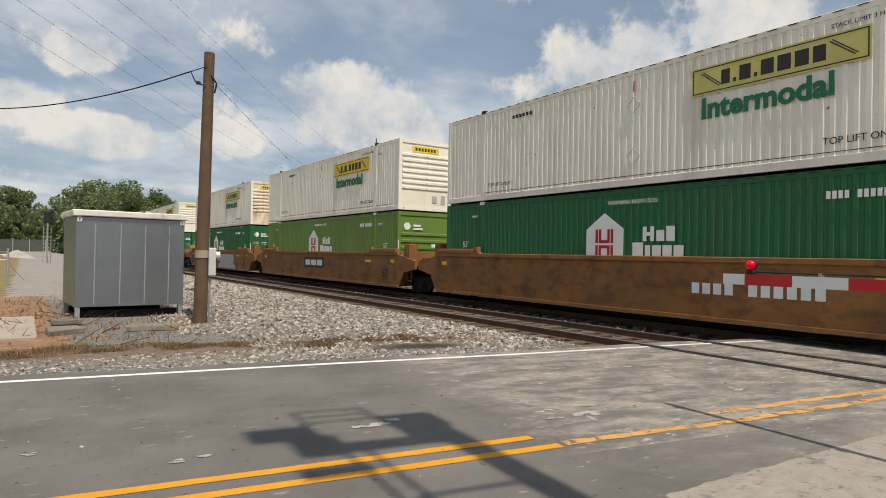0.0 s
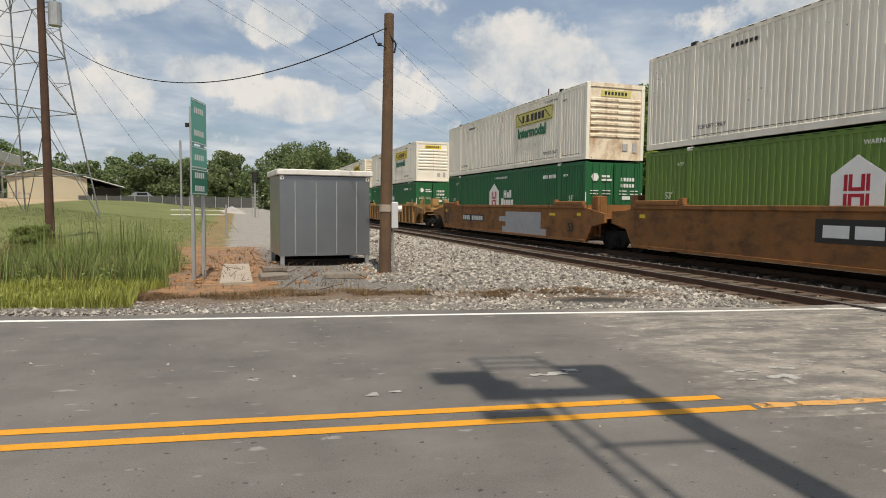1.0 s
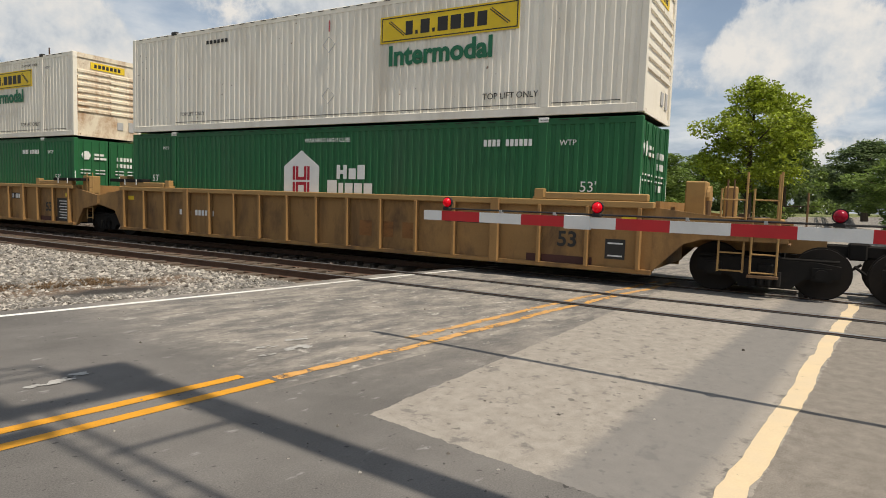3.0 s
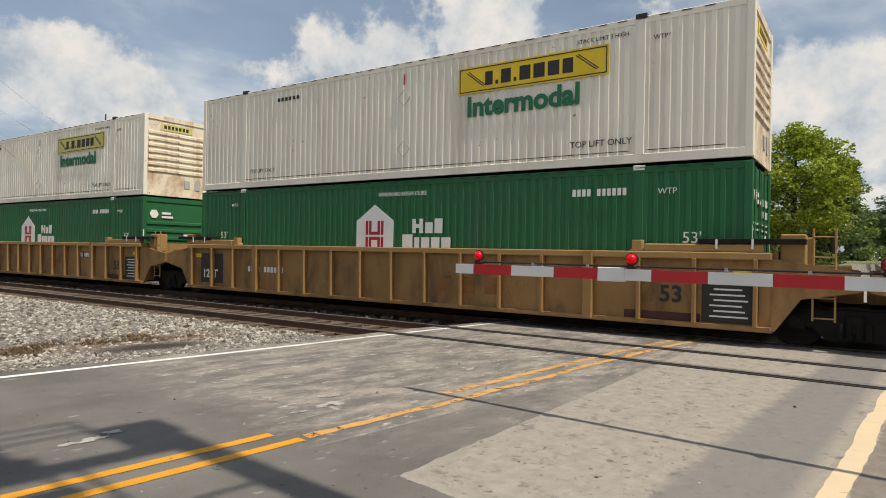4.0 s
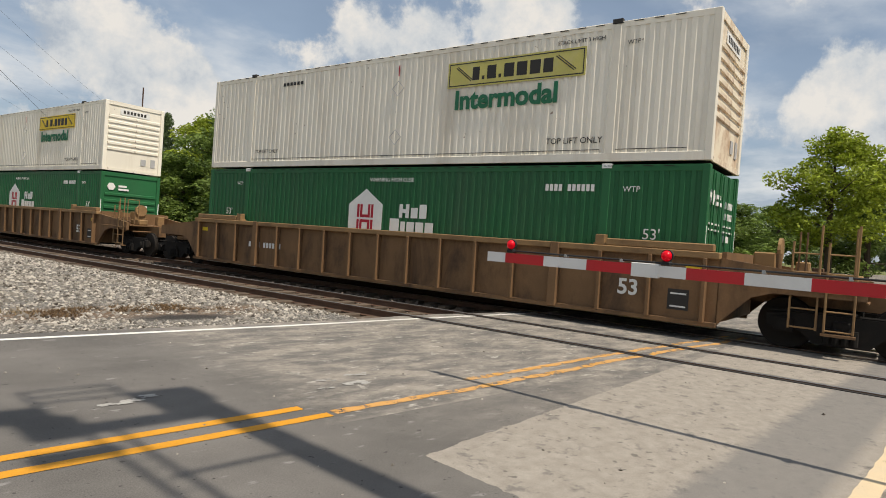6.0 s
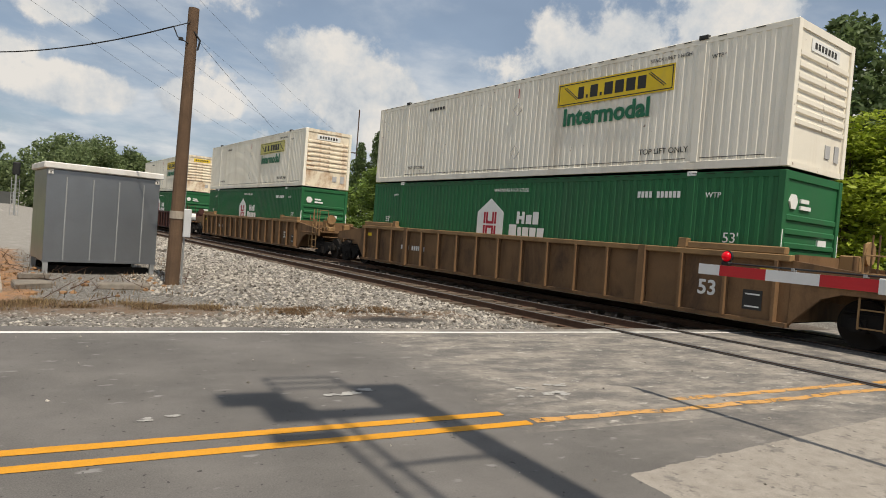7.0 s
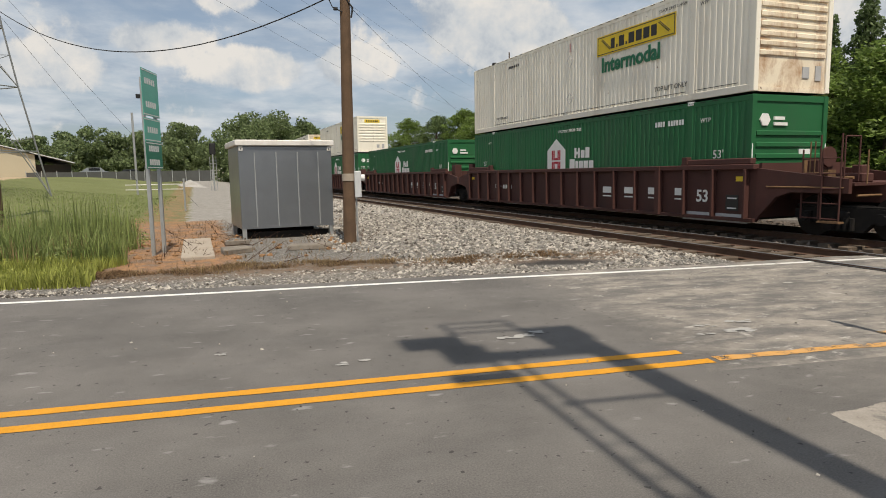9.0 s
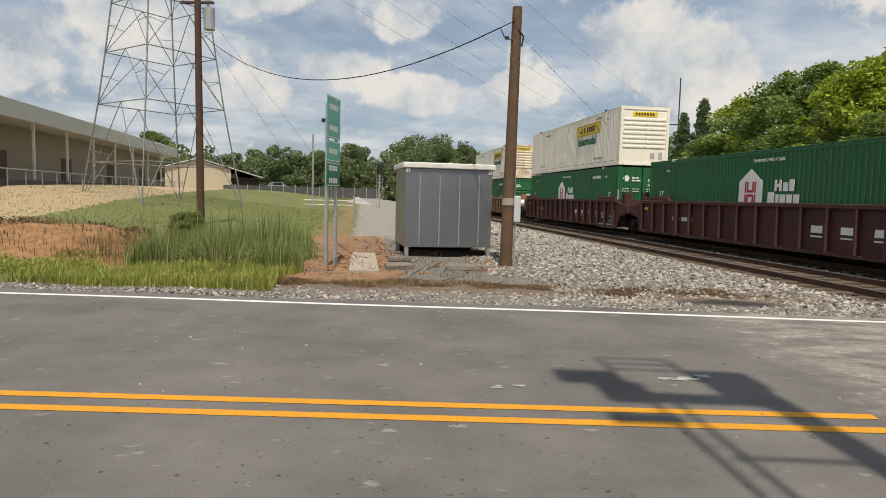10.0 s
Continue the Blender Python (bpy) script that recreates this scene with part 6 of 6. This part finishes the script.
WEED_GREEN = leaf_mat("weed_green", (0.21, 0.255, 0.085), 0.5)


def quads_mesh(name, centres, sizes, material, rng, flatten=1.0, upright=False):
    """Small leaf quads, each a free blade of its own."""
    n = len(centres)
    a = rng.normal(size=(n, 3))
    a[:, 2] *= flatten
    a /= np.linalg.norm(a, axis=1)[:, None] + 1e-9
    b = np.cross(a, rng.normal(size=(n, 3)))
    b /= np.linalg.norm(b, axis=1)[:, None] + 1e-9
    s = np.asarray(sizes)[:, None]
    v = np.empty((n, 4, 3))
    v[:, 0] = centres - a * s * 0.9
    v[:, 1] = centres + b * s * 0.45 - a * s * 0.1
    v[:, 2] = centres + a * s * 0.9
    v[:, 3] = centres - b * s * 0.45 + a * s * 0.1
    me = bpy.data.meshes.new(name)
    me.vertices.add(n * 4)
    me.vertices.foreach_set("co", v.reshape(-1))
    me.loops.add(n * 4)
    me.loops.foreach_set("vertex_index", np.arange(n * 4, dtype=np.int32))
    me.polygons.add(n)
    me.polygons.foreach_set("loop_start", np.arange(0, n * 4, 4, dtype=np.int32))
    me.update(calc_edges=True)
    me.materials.append(material)
    return me


def lobes_points(lobes, n, rng):
    """Points in the shells of lumpy lobes: (x, y, z, rx, ry, rz)."""
    lobes = np.array(lobes, float)
    vol = (lobes[:, 3] * lobes[:, 4] * lobes[:, 5]) ** 0.67
    pick = rng.choice(len(lobes), size=n, p=vol / vol.sum())
    d = rng.normal(size=(n, 3))
    d /= np.linalg.norm(d, axis=1)[:, None]
    r = 0.45 + 0.6 * rng.random(n) ** 0.6
    # twigs: leaves gather round a few directions
    k = rng.normal(size=(len(lobes), 14, 3))
    k /= np.linalg.norm(k, axis=2)[:, :, None]
    near = k[pick, rng.integers(0, 14, n)]
    d = d * 0.75 + near * 0.6
    d /= np.linalg.norm(d, axis=1)[:, None]
    return lobes[pick, :3] + d * lobes[pick, 3:] * r[:, None]


def tree_proto(kind, seed):
    """Crown and trunk meshes of a tree one unit of ten metres tall."""
    rng = np.random.default_rng(seed)
    lobes = []
    if kind == "pine":
        for k in range(64):
            z = 2.2 + 7.8 * (k / 63) ** 0.9
            reach = ((1.0 - (z - 2.2) / 8.2) * 2.6 + 0.15) * rng.uniform(0.55, 1.15)
            a = k * 2.4
            lobes.append((math.cos(a) * reach * 0.65, math.sin(a) * reach * 0.65, z, 0.25 + reach * 0.28, 0.25 + reach * 0.28, 0.3))
        n, size = 11000, 0.12
    elif kind == "oak":
        for k in range(84):
            a, z = rng.random() * 6.28, rng.uniform(2.2, 9.3)
            w = math.sin(min(1.0, (z - 1.2) / 7.9) * math.pi) ** 0.7 * 2.9
            r = w * math.sqrt(rng.random())
            q = rng.uniform(0.35, 0.95)
            lobes.append((math.cos(a) * r, math.sin(a) * r, z, q, q, q * 0.8))
        n, size = 16000, 0.12
    elif kind == "shrub":
        for k in range(70):
            a, z = rng.random() * 6.28, rng.uniform(0.5, 9.2)
            r = 3.2 * math.sqrt(rng.random()) * (1 - z / 14)
            q = rng.uniform(0.4, 1.05)
            lobes.append((math.cos(a) * r, math.sin(a) * r, z, q, q, q))
        n, size = 15000, 0.13
    else:
        for k in range(80):
            f = k / 79
            z = 1.2 + 8.3 * f
            w = 2.5 * (1 - f) ** 0.55 * min(1, 0.5 + f * 2) + 0.3
            a = k * 2.4
            w *= rng.uniform(0.6, 1.12)
            q = rng.uniform(0.4, 0.85) * (0.6 + 0.5 * (1 - f))
            lobes.append((math.cos(a) * w * 0.75, math.sin(a) * w * 0.75, z, q, q, q * 1.1))
        n, size = 15000, 0.135
    pts = lobes_points(lobes, n, rng)
    sizes = size * (0.6 + 0.9 * rng.random(n))
    bm = bmesh.new()
    rod(bm, (0, 0, -0.3), (0.1, 0.05, 4.5), 0.2, 8, 0.13)
    rod(bm, (0.1, 0.05, 4.5), (0.0, 0.0, 8.6), 0.13, 7, 0.03)
    for lb in lobes[:: max(1, len(lobes) // 12)]:
        z = max(1.2, lb[2] - 1.4)
        rod(bm, (0.05, 0.02, z), lb[:3], 0.06, 5, 0.015)
    trunk = to_mesh("trunk", bm, BARK)
    return pts, sizes, trunk, rng


PROTOS = {}


def tree(x, y, height, width, kind, leaf, label, seed, z=None):
    key = (kind, leaf.name, seed % 3)
    if key not in PROTOS:
        pts, sizes, trunk, rng = tree_proto(kind, 11 + 7 * (seed % 3))
        PROTOS[key] = (quads_mesh("crown", pts, sizes, leaf, rng), trunk)
    crown, trunk = PROTOS[key]
    z = ground_height(x, y) if z is None else z
    t = thing("tree", label, "tree", pose(x, y, z - 0.1, 0, 0, (seed * 67) % 360), "trees along the railway")
    sc = Matrix.Diagonal((width / 6.0, width / 6.0, height / 10.0, 1))
    part("trunk", trunk, None, t, "", sc)
    part("crown", crown, None, t, "", sc)


def at_heading(yaw, dist):
    v = heading(yaw, 0) * dist
    return v.x, v.y


PLANTED = (
    # heading, distance, height, width, kind, leaf
    (-58, 44, 15.5, 11.0, "cedar", LEAF_DARK), (-61.5, 47, 14.5, 9.0, "cedar", LEAF_DARK), (-55, 46, 13.0, 8.5, "cedar", LEAF_DARK),
    (-58.5, 30, 7.2, 8.0, "shrub", LEAF_LIGHT), (-62, 33, 5.6, 7.0, "shrub", LEAF_MID), (-54.0, 34, 6.5, 6.5, "shrub", LEAF_MID),
    (-50.5, 38, 8.2, 7.0, "oak", LEAF_MID), (-47.5, 43, 9.8, 6.0, "pine", LEAF_DARK), (-45.0, 44, 10.2, 5.5, "pine", LEAF_DARK), (-46.5, 33, 6.8, 6.5, "shrub", LEAF_MID),
    (-42.5, 46, 9.6, 6.0, "pine", LEAF_DARK), (-40.5, 40, 8.0, 7.5, "oak", LEAF_MID), (-38.5, 48, 9.5, 6.0, "pine", LEAF_MID), (-43, 36, 5.8, 7.0, "shrub", LEAF_MID),
    (-35.5, 44, 10.2, 8.5, "oak", LEAF_MID), (-33.0, 46, 11.0, 9.0, "oak", LEAF_MID), (-31.0, 43, 10.0, 7.5, "oak", LEAF_LIGHT), (-37, 37, 6.2, 7.0, "shrub", LEAF_MID), (-33, 38, 6.0, 8.0, "shrub", LEAF_MID),
    (-28.5, 52, 11.5, 9.0, "oak", LEAF_MID), (-25.5, 58, 11.8, 9.5, "oak", LEAF_MID), (-22.5, 66, 11.2, 9.0, "oak", LEAF_LIGHT), (-19.5, 78, 12.2, 6.5, "pine", LEAF_DARK), (-18.0, 80, 11.0, 6.0, "pine", LEAF_DARK), (-26, 48, 6.5, 8.5, "shrub", LEAF_MID), (-21, 60, 7.0, 9.0, "shrub", LEAF_MID),
    (-16, 95, 11.0, 9.5, "oak", LEAF_MID), (-13.5, 108, 11.5, 10.0, "oak", LEAF_MID), (-11, 122, 12.0, 10.0, "oak", LEAF_DARK), (-8.5, 135, 12.5, 11.0, "oak", LEAF_MID),
    (-65.5, 40, 4.8, 7.0, "shrub", LEAF_MID), (-68, 60, 5.5, 9.0, "shrub", LEAF_MID), (-86, 62, 7.0, 10.0, "oak", LEAF_MID), (-83.5, 75, 8.0, 11.0, "oak", LEAF_DARK), (-72, 95, 8.5, 12.0, "oak", LEAF_MID),
    (-88.5, 48, 6.2, 8.0, "shrub", LEAF_MID), (-92, 40, 9.0, 8.0, "oak", LEAF_MID), (-95.0, 34, 9.5, 7.5, "oak", LEAF_DARK), (-98, 30, 10.5, 8.0, "oak", LEAF_DARK), (-101, 28, 11.0, 8.0, "oak", LEAF_MID), (-104, 27, 11.5, 8.0, "oak", LEAF_DARK), (-94, 29, 5.2, 6.5, "shrub", LEAF_MID), (-99.5, 26, 5.2, 6.0, "shrub", LEAF_LIGHT), (-108, 27, 11.0, 8.0, "oak", LEAF_MID),
    (-75.5, 42, 8.6, 6.5, "oak", LEAF_LIGHT), (-78.0, 46, 7.0, 6.0, "shrub", LEAF_MID),
    (27.5, 175, 15.0, 14.0, "oak", LEAF_MID),
)
for k, (yaw, dist, h, w, kind, leaf) in enumerate(PLANTED):
    x, y = at_heading(yaw, dist)
    lab = {"pine": "slender green pine", "oak": "leafy broad green tree", "shrub": "bushy green sapling", "cedar": "tall dark evergreen tree"}[kind] + " beyond the railway"
    tree(x, y, h, w, kind, leaf, lab, k)


def wood(name, rows, count, size, leaf, label, seed):
    """A far wood as one mass of leaf clumps: rows of (heading, distance, height, half width)."""
    rng = np.random.default_rng(seed)
    lobes = []
    for yaw, dist, h, w in rows:
        cx, cy = at_heading(yaw, dist)
        base = ground_height(cx, cy)
        for k in range(30):
            x, y = cx + rng.normal() * w * 0.5, cy + rng.normal() * w * 0.5
            z = base + h * rng.uniform(0.05, 0.90)
            q = h * rng.uniform(0.07, 0.16)
            lobes.append((x, y, z, q * 1.2, q * 1.2, q))
    pts = lobes_points(lobes, count, rng)
    me = quads_mesh(name, pts, size * (0.6 + 0.9 * rng.random(count)), leaf, rng)
    solid(name, me, None, label, "woods", kind="stuff")


wood("woods", [(-1.5 + 0.75 * k, 200 - 4 * k, 8.5 + 9.5 * math.sin((k + 1) / 14 * math.pi), 7) for k in range(13)], 60000, 0.42, LEAF_FAR, "wooded rise of dense green trees beside the line", 3)
wood("woods", [(10.2 + 1.05 * k, 165 + 9 * math.sin(k * 1.7), 8.8 + 2.0 * math.sin(k * 2.3) + (3.5 if k == 1 else 0), 7) for k in range(16)], 60000, 0.38, LEAF_FAR, "line of dense green trees beyond the field", 4)
wood("woods", [(27 + 1.5 * k, 190, 12 + 2 * math.sin(k * 1.9), 9) for k in range(12)], 24000, 0.55, LEAF_FAR, "line of dense green trees behind the warehouse", 5)
wood("woods", [(-66 - 2.0 * k, 150, 9.5 + 2 * math.sin(k * 2.1), 10) for k in range(14)], 32000, 0.5, LEAF_FAR, "low far green trees along the road", 6)
wood("woods", [(-20 - 2.2 * k, 75 + 6 * math.sin(k), 7.5 + 1.2 * math.sin(k * 2.1), 6) for k in range(20)], 42000, 0.34, LEAF_MID, "dense green undergrowth behind the railway", 7)
wood("woods", [(8.8 - 0.1 * k, 420, 15, 12) for k in range(4)], 3000, 1.4, LEAF_FAR, "far green trees at the end of the line", 8)


def blades(name, spots, height, width, material, label, category, seed, lean=0.7):
    """Grass or weeds: one bent blade (two quads) at each spot."""
    rng = np.random.default_rng(seed)
    spots = np.asarray(spots, float)
    n = len(spots)
    h = height * (0.45 + 0.8 * rng.random(n))
    a = rng.random(n) * 6.283
    side = np.stack([np.cos(a), np.sin(a), np.zeros(n)], 1) * (width * (0.6 + 0.8 * rng.random(n)))[:, None]
    tilt = np.stack([np.cos(a + 1.3), np.sin(a + 1.3), np.zeros(n)], 1) * (h * lean * rng.random(n))[:, None]
    up = np.zeros((n, 3))
    up[:, 2] = h
    v = np.empty((n, 6, 3))
    v[:, 0], v[:, 1] = spots - side, spots + side
    v[:, 2], v[:, 3] = spots + up * 0.55 + tilt * 0.35 + side * 0.8, spots + up * 0.55 + tilt * 0.35 - side * 0.8
    v[:, 4], v[:, 5] = spots + up + tilt + side * 0.12, spots + up + tilt - side * 0.12
    idx = np.arange(n)[:, None] * 6
    loops = np.concatenate([idx + np.array([[0, 1, 2, 3]]), idx + np.array([[3, 2, 4, 5]])], 1).reshape(-1)
    me = bpy.data.meshes.new(name)
    me.vertices.add(n * 6)
    me.vertices.foreach_set("co", v.reshape(-1))
    me.loops.add(n * 8)
    me.loops.foreach_set("vertex_index", loops.astype(np.int32))
    me.polygons.add(n * 2)
    me.polygons.foreach_set("loop_start", np.arange(0, n * 8, 4, dtype=np.int32))
    me.update(calc_edges=True)
    me.materials.append(material)
    solid(name, me, None, label, category, kind="stuff")


def scatter(n, x0, x1, y0, y1, seed, keep=None, clump=0.0):
    rng = np.random.default_rng(seed)
    out = []
    while len(out) < n:
        x, y = rng.uniform(x0, x1), rng.uniform(y0, y1)
        if clump and noise.noise(Vector((x * clump, y * clump, seed))) < rng.uniform(-0.35, 0.3):
            continue
        if keep and not keep(x, y):
            continue
        out.append((x, y, ground_height(x, y) - 0.01))
    return out


def verge(x, y):
    return x * C10 + y * S10 < -1.6 + 0.5 * noise.noise(Vector((x, y, 3)))


blades("verge_grass", scatter(32000, -24, -2.6, 10.15, 13.4, 1, lambda x, y: verge(x, y) and y < 12.3 + 0.9 * noise.noise(Vector((x * 0.7, y * 0.3, 4))) + (1.0 if x > -7 else 0), 0.7), 0.20, 0.008, GRASS_LONG, "bright long grass at the roadside", "grass", 2)
blades("field_grass", scatter(26000, -40, -6, 15, 60, 2, lambda x, y: verge(x, y) and y > 24), 0.07, 0.02, WEED_GREEN, "mown green grass of the field", "grass", 3)
blades("tall_weeds", scatter(7000, -7.4, -3.6, 12.6, 18.5, 4, verge, 0.75), 0.62, 0.008, WEED_GREEN, "tall dark green weeds behind the verge", "weeds", 5, 0.6)
blades("weed_stalks", scatter(230, -7.9, -3.7, 13.4, 18.0, 6, verge, 0.9), 1.12, 0.017, WEED_GREEN, "upright spikes of tall weeds", "weeds", 7, 0.12)
def dead_strip(x, y):
    return abs(y - 11.45 - 0.25 * noise.noise(Vector((x * 0.5, 1, 0)))) < 0.42 + 0.55 * noise.noise(Vector((x * 0.9, y * 0.8, 6))) - 0.04 * max(0.0, x)


blades("dry_weeds", scatter(9500, -3.9, 5.4, 10.4, 12.7, 8, dead_strip, 1.3), 0.05, 0.006, GRASS_DRY, "dead brown weeds on the gravel", "weeds", 9, 3.0)
blades("dry_weeds", scatter(800, -3.2, 2.2, 10.6, 12.6, 18, dead_strip, 1.6), 0.12, 0.004, GRASS_STRAW, "taller straw-coloured weeds before the cabinet", "weeds", 19, 1.5)
blades("dry_weeds", scatter(1500, -4.5, 1.0, 12.2, 24.0, 10, None, 1.3), 0.13, 0.006, GRASS_DRY, "dead brown weeds round the cabinet", "weeds", 11, 1.6)
blades("dry_weeds", scatter(2600, -24, -6.6, 13.0, 19.5, 12, None, 0.5), 0.22, 0.009, GRASS_DRY, "dry brown grass on the clay bank", "weeds", 13, 0.5)
for k, (x, y, h) in enumerate(((-9.4, 19.4, 1.0), (-8.2, 17.2, 0.85), (-11.2, 24.5, 1.0))):
    tree(x, y, h, h * 1.0, "shrub", WEED_GREEN, "ragged green bush in the weeds", 90 + k)


def low_leaves(name, x0, x1, y0, y1, lobes, count, high, size, leaf, label, seed):
    rng = np.random.default_rng(seed)
    heaps = []
    while len(heaps) < lobes:
        x, y = rng.uniform(x0, x1), rng.uniform(y0, y1)
        if verge(x, y):
            q = rng.uniform(0.25, 0.6)
            heaps.append((x, y, ground_height(x, y) + high * rng.uniform(0.2, 0.7), q, q, high * rng.uniform(0.5, 1.0)))
    pts = lobes_points(heaps, count, rng)
    solid(name, quads_mesh(name, pts, size * (0.6 + 0.9 * rng.random(count)), leaf, rng), None, label, "weeds", kind="stuff")


low_leaves("leafy_weeds", -7.6, -3.8, 12.6, 18.0, 40, 8000, 0.34, 0.03, WEED_GREEN, "leafy green weeds behind the verge", 41)
low_leaves("leafy_weeds", -24.0, -3.9, 10.8, 13.6, 46, 9000, 0.14, 0.045, GRASS_LONG, "low yellow-green plants among the grass", 42)
blades("dry_weeds", scatter(2200, -9.0, -3.6, 12.6, 19.0, 44, verge, 0.8), 0.5, 0.006, GRASS_STRAW, "straw-coloured stems among the green weeds", "weeds", 45, 0.5)
low_leaves("leafy_weeds", -20.0, -6.8, 13.2, 19.0, 26, 4500, 0.2, 0.04, GRASS_DRY, "dry brown plants on the clay bank", 43)


def make_stones():
    rng = np.random.default_rng(21)
    base = np.array([(1, 0, 0), (-1, 0, 0), (0, 1, 0), (0, -1, 0), (0, 0, 1), (0, 0, -1)], float)
    tri = np.array([(0, 2, 4), (2, 1, 4), (1, 3, 4), (3, 0, 4), (2, 0, 5), (1, 2, 5), (3, 1, 5), (0, 3, 5)])

    def pile(name, spots, size, material, label, seed):
        n = len(spots)
        r = np.random.default_rng(seed)
        spots = np.asarray(spots)
        s = size * (0.5 + r.random(n) ** 2 * 1.3)
        v = base[None] * (0.6 + 0.8 * r.random((n, 6, 1))) * s[:, None, None]
        v += r.normal(size=v.shape) * (s * 0.18)[:, None, None]
        v[:, :, 2] *= 0.75
        v += spots[:, None, :]
        v[:, :, 2] += (s * 0.25)[:, None]
        faces = (tri[None] + (np.arange(n) * 6)[:, None, None]).reshape(-1, 3)
        me = bpy.data.meshes.new(name)
        me.from_pydata(v.reshape(-1, 3).tolist(), [], faces.tolist())
        me.materials.append(material)
        solid(name, me, None, label, "gravel", kind="stuff")

    def across(x, y):
        return x * C10 + y * S10
    pts = scatter(17000, -1, 10, 10.0, 26, 31, lambda x, y: 2.6 < across(x, y) < 9.25 and not (x < 1.2 and y < 13) and (x - 4.2) ** 2 + 6.5 * (y - 10.42) ** 2 > 0.9)
    pile("ballast", pts, 0.03, STONE_LOOSE, "loose grey ballast stones beside the railway", 1)
    pts = scatter(9000, -4, 9, 26, 60, 32, lambda x, y: 2.2 < across(x, y) < 9.25)
    pile("ballast", pts, 0.048, STONE_LOOSE, "loose grey ballast stones beside the railway", 2)
    pts = scatter(6500, 9.2, 14, -14, 2.2, 33, lambda x, y: across(x, y) < 16.5 and y < -0.6)
    pile("ballast", pts, 0.032, STONE_MIX, "loose grey ballast stones beside the railway", 3)
    pts = scatter(12000, 3.5, 12, -9, -0.45, 36, lambda x, y: across(x, y) < 9.8)
    pile("gravel", pts, 0.02, STONE_MIX, "loose grey gravel at the road edge", 6)
    pts = scatter(6500, -14, 6.5, 9.45, 10.8, 34, lambda x, y: (x - 4.2) ** 2 + 6.5 * (y - 10.42) ** 2 > 0.9)
    pile("gravel", pts, 0.02, STONE_LOOSE, "fine grey gravel of the road shoulder", 4)
    pts = scatter(9000, -2, 14, 9.8, 40, 35, lambda x, y: 9.85 < across(x, y) < 16.2)
    pile("ballast", pts, 0.045, STONE_DARK, "dusty brown ballast between the rails", 5)
    pts = scatter(240, -8, 9, 1.5, 8.7, 37)
    pile("grit", [(x, y, 0.0) for x, y, z in pts], 0.011, STONE_LOOSE, "small bits of grit on the road", 7)


def stone_mat(name, lo, hi):
    m, nt, p = base_mat(name, 0.9)
    rnd = nt.nodes.new("ShaderNodeNewGeometry").outputs["Random Per Island"]
    link(nt, ramp_node(nt, rnd, [(0.0, lo), (0.75, hi), (1.0, tuple(min(1, c * 1.35) for c in hi))]), p.inputs["Base Color"])
    return m


STONE_LOOSE = stone_mat("loose_stone", (0.05, 0.041, 0.033), (0.38, 0.35, 0.305))
STONE_MIX = stone_mat("mixed_stone", (0.055, 0.045, 0.04), (0.27, 0.25, 0.225))
STONE_DARK = stone_mat("dusty_stone", (0.05, 0.04, 0.033), (0.16, 0.13, 0.108))
make_stones()


def blotch(x, y, r, seed, aspect=1.6):
    bm = bmesh.new()
    rng = random.Random(seed)
    for spot in range(5):
        cx, cy = x + rng.uniform(-0.9, 0.9) * r * aspect, y + rng.uniform(-0.7, 0.7) * r
        size = r * rng.uniform(0.25, 0.6)
        ring = []
        for k in range(18):
            a = k * 2 * math.pi / 18
            q = size * (0.8 + 0.6 * noise.noise(Vector((math.cos(a) * 1.4, math.sin(a) * 1.4, seed * 7 + spot))))
            ring.append(bm.verts.new((cx + q * aspect * math.cos(a), cy + q * math.sin(a), 0.005 + 0.0006 * spot)))
        bm.faces.new(ring)
    solid("paint_spill", bm, SPILL, "small splash of whitish dried paint on the road", "paint spill", kind="structure")


SPILL = surface("dried_paint", (0.36, 0.35, 0.33), 0.8, 0, 0.2, 20.0, (0.14, 0.13, 0.12), 0.7, 9.0)
for k, (x, y, r) in enumerate(((3.99, 5.29, 0.11), (3.8, 5.55, 0.06), (4.25, 5.62, 0.08), (3.6, 5.25, 0.05), (0.20, 5.21, 0.08), (1.82, 5.64, 0.09), (2.02, 5.76, 0.07), (-0.9, 5.75, 0.05))):
    blotch(x, y, r, k, 1.8)


motions()
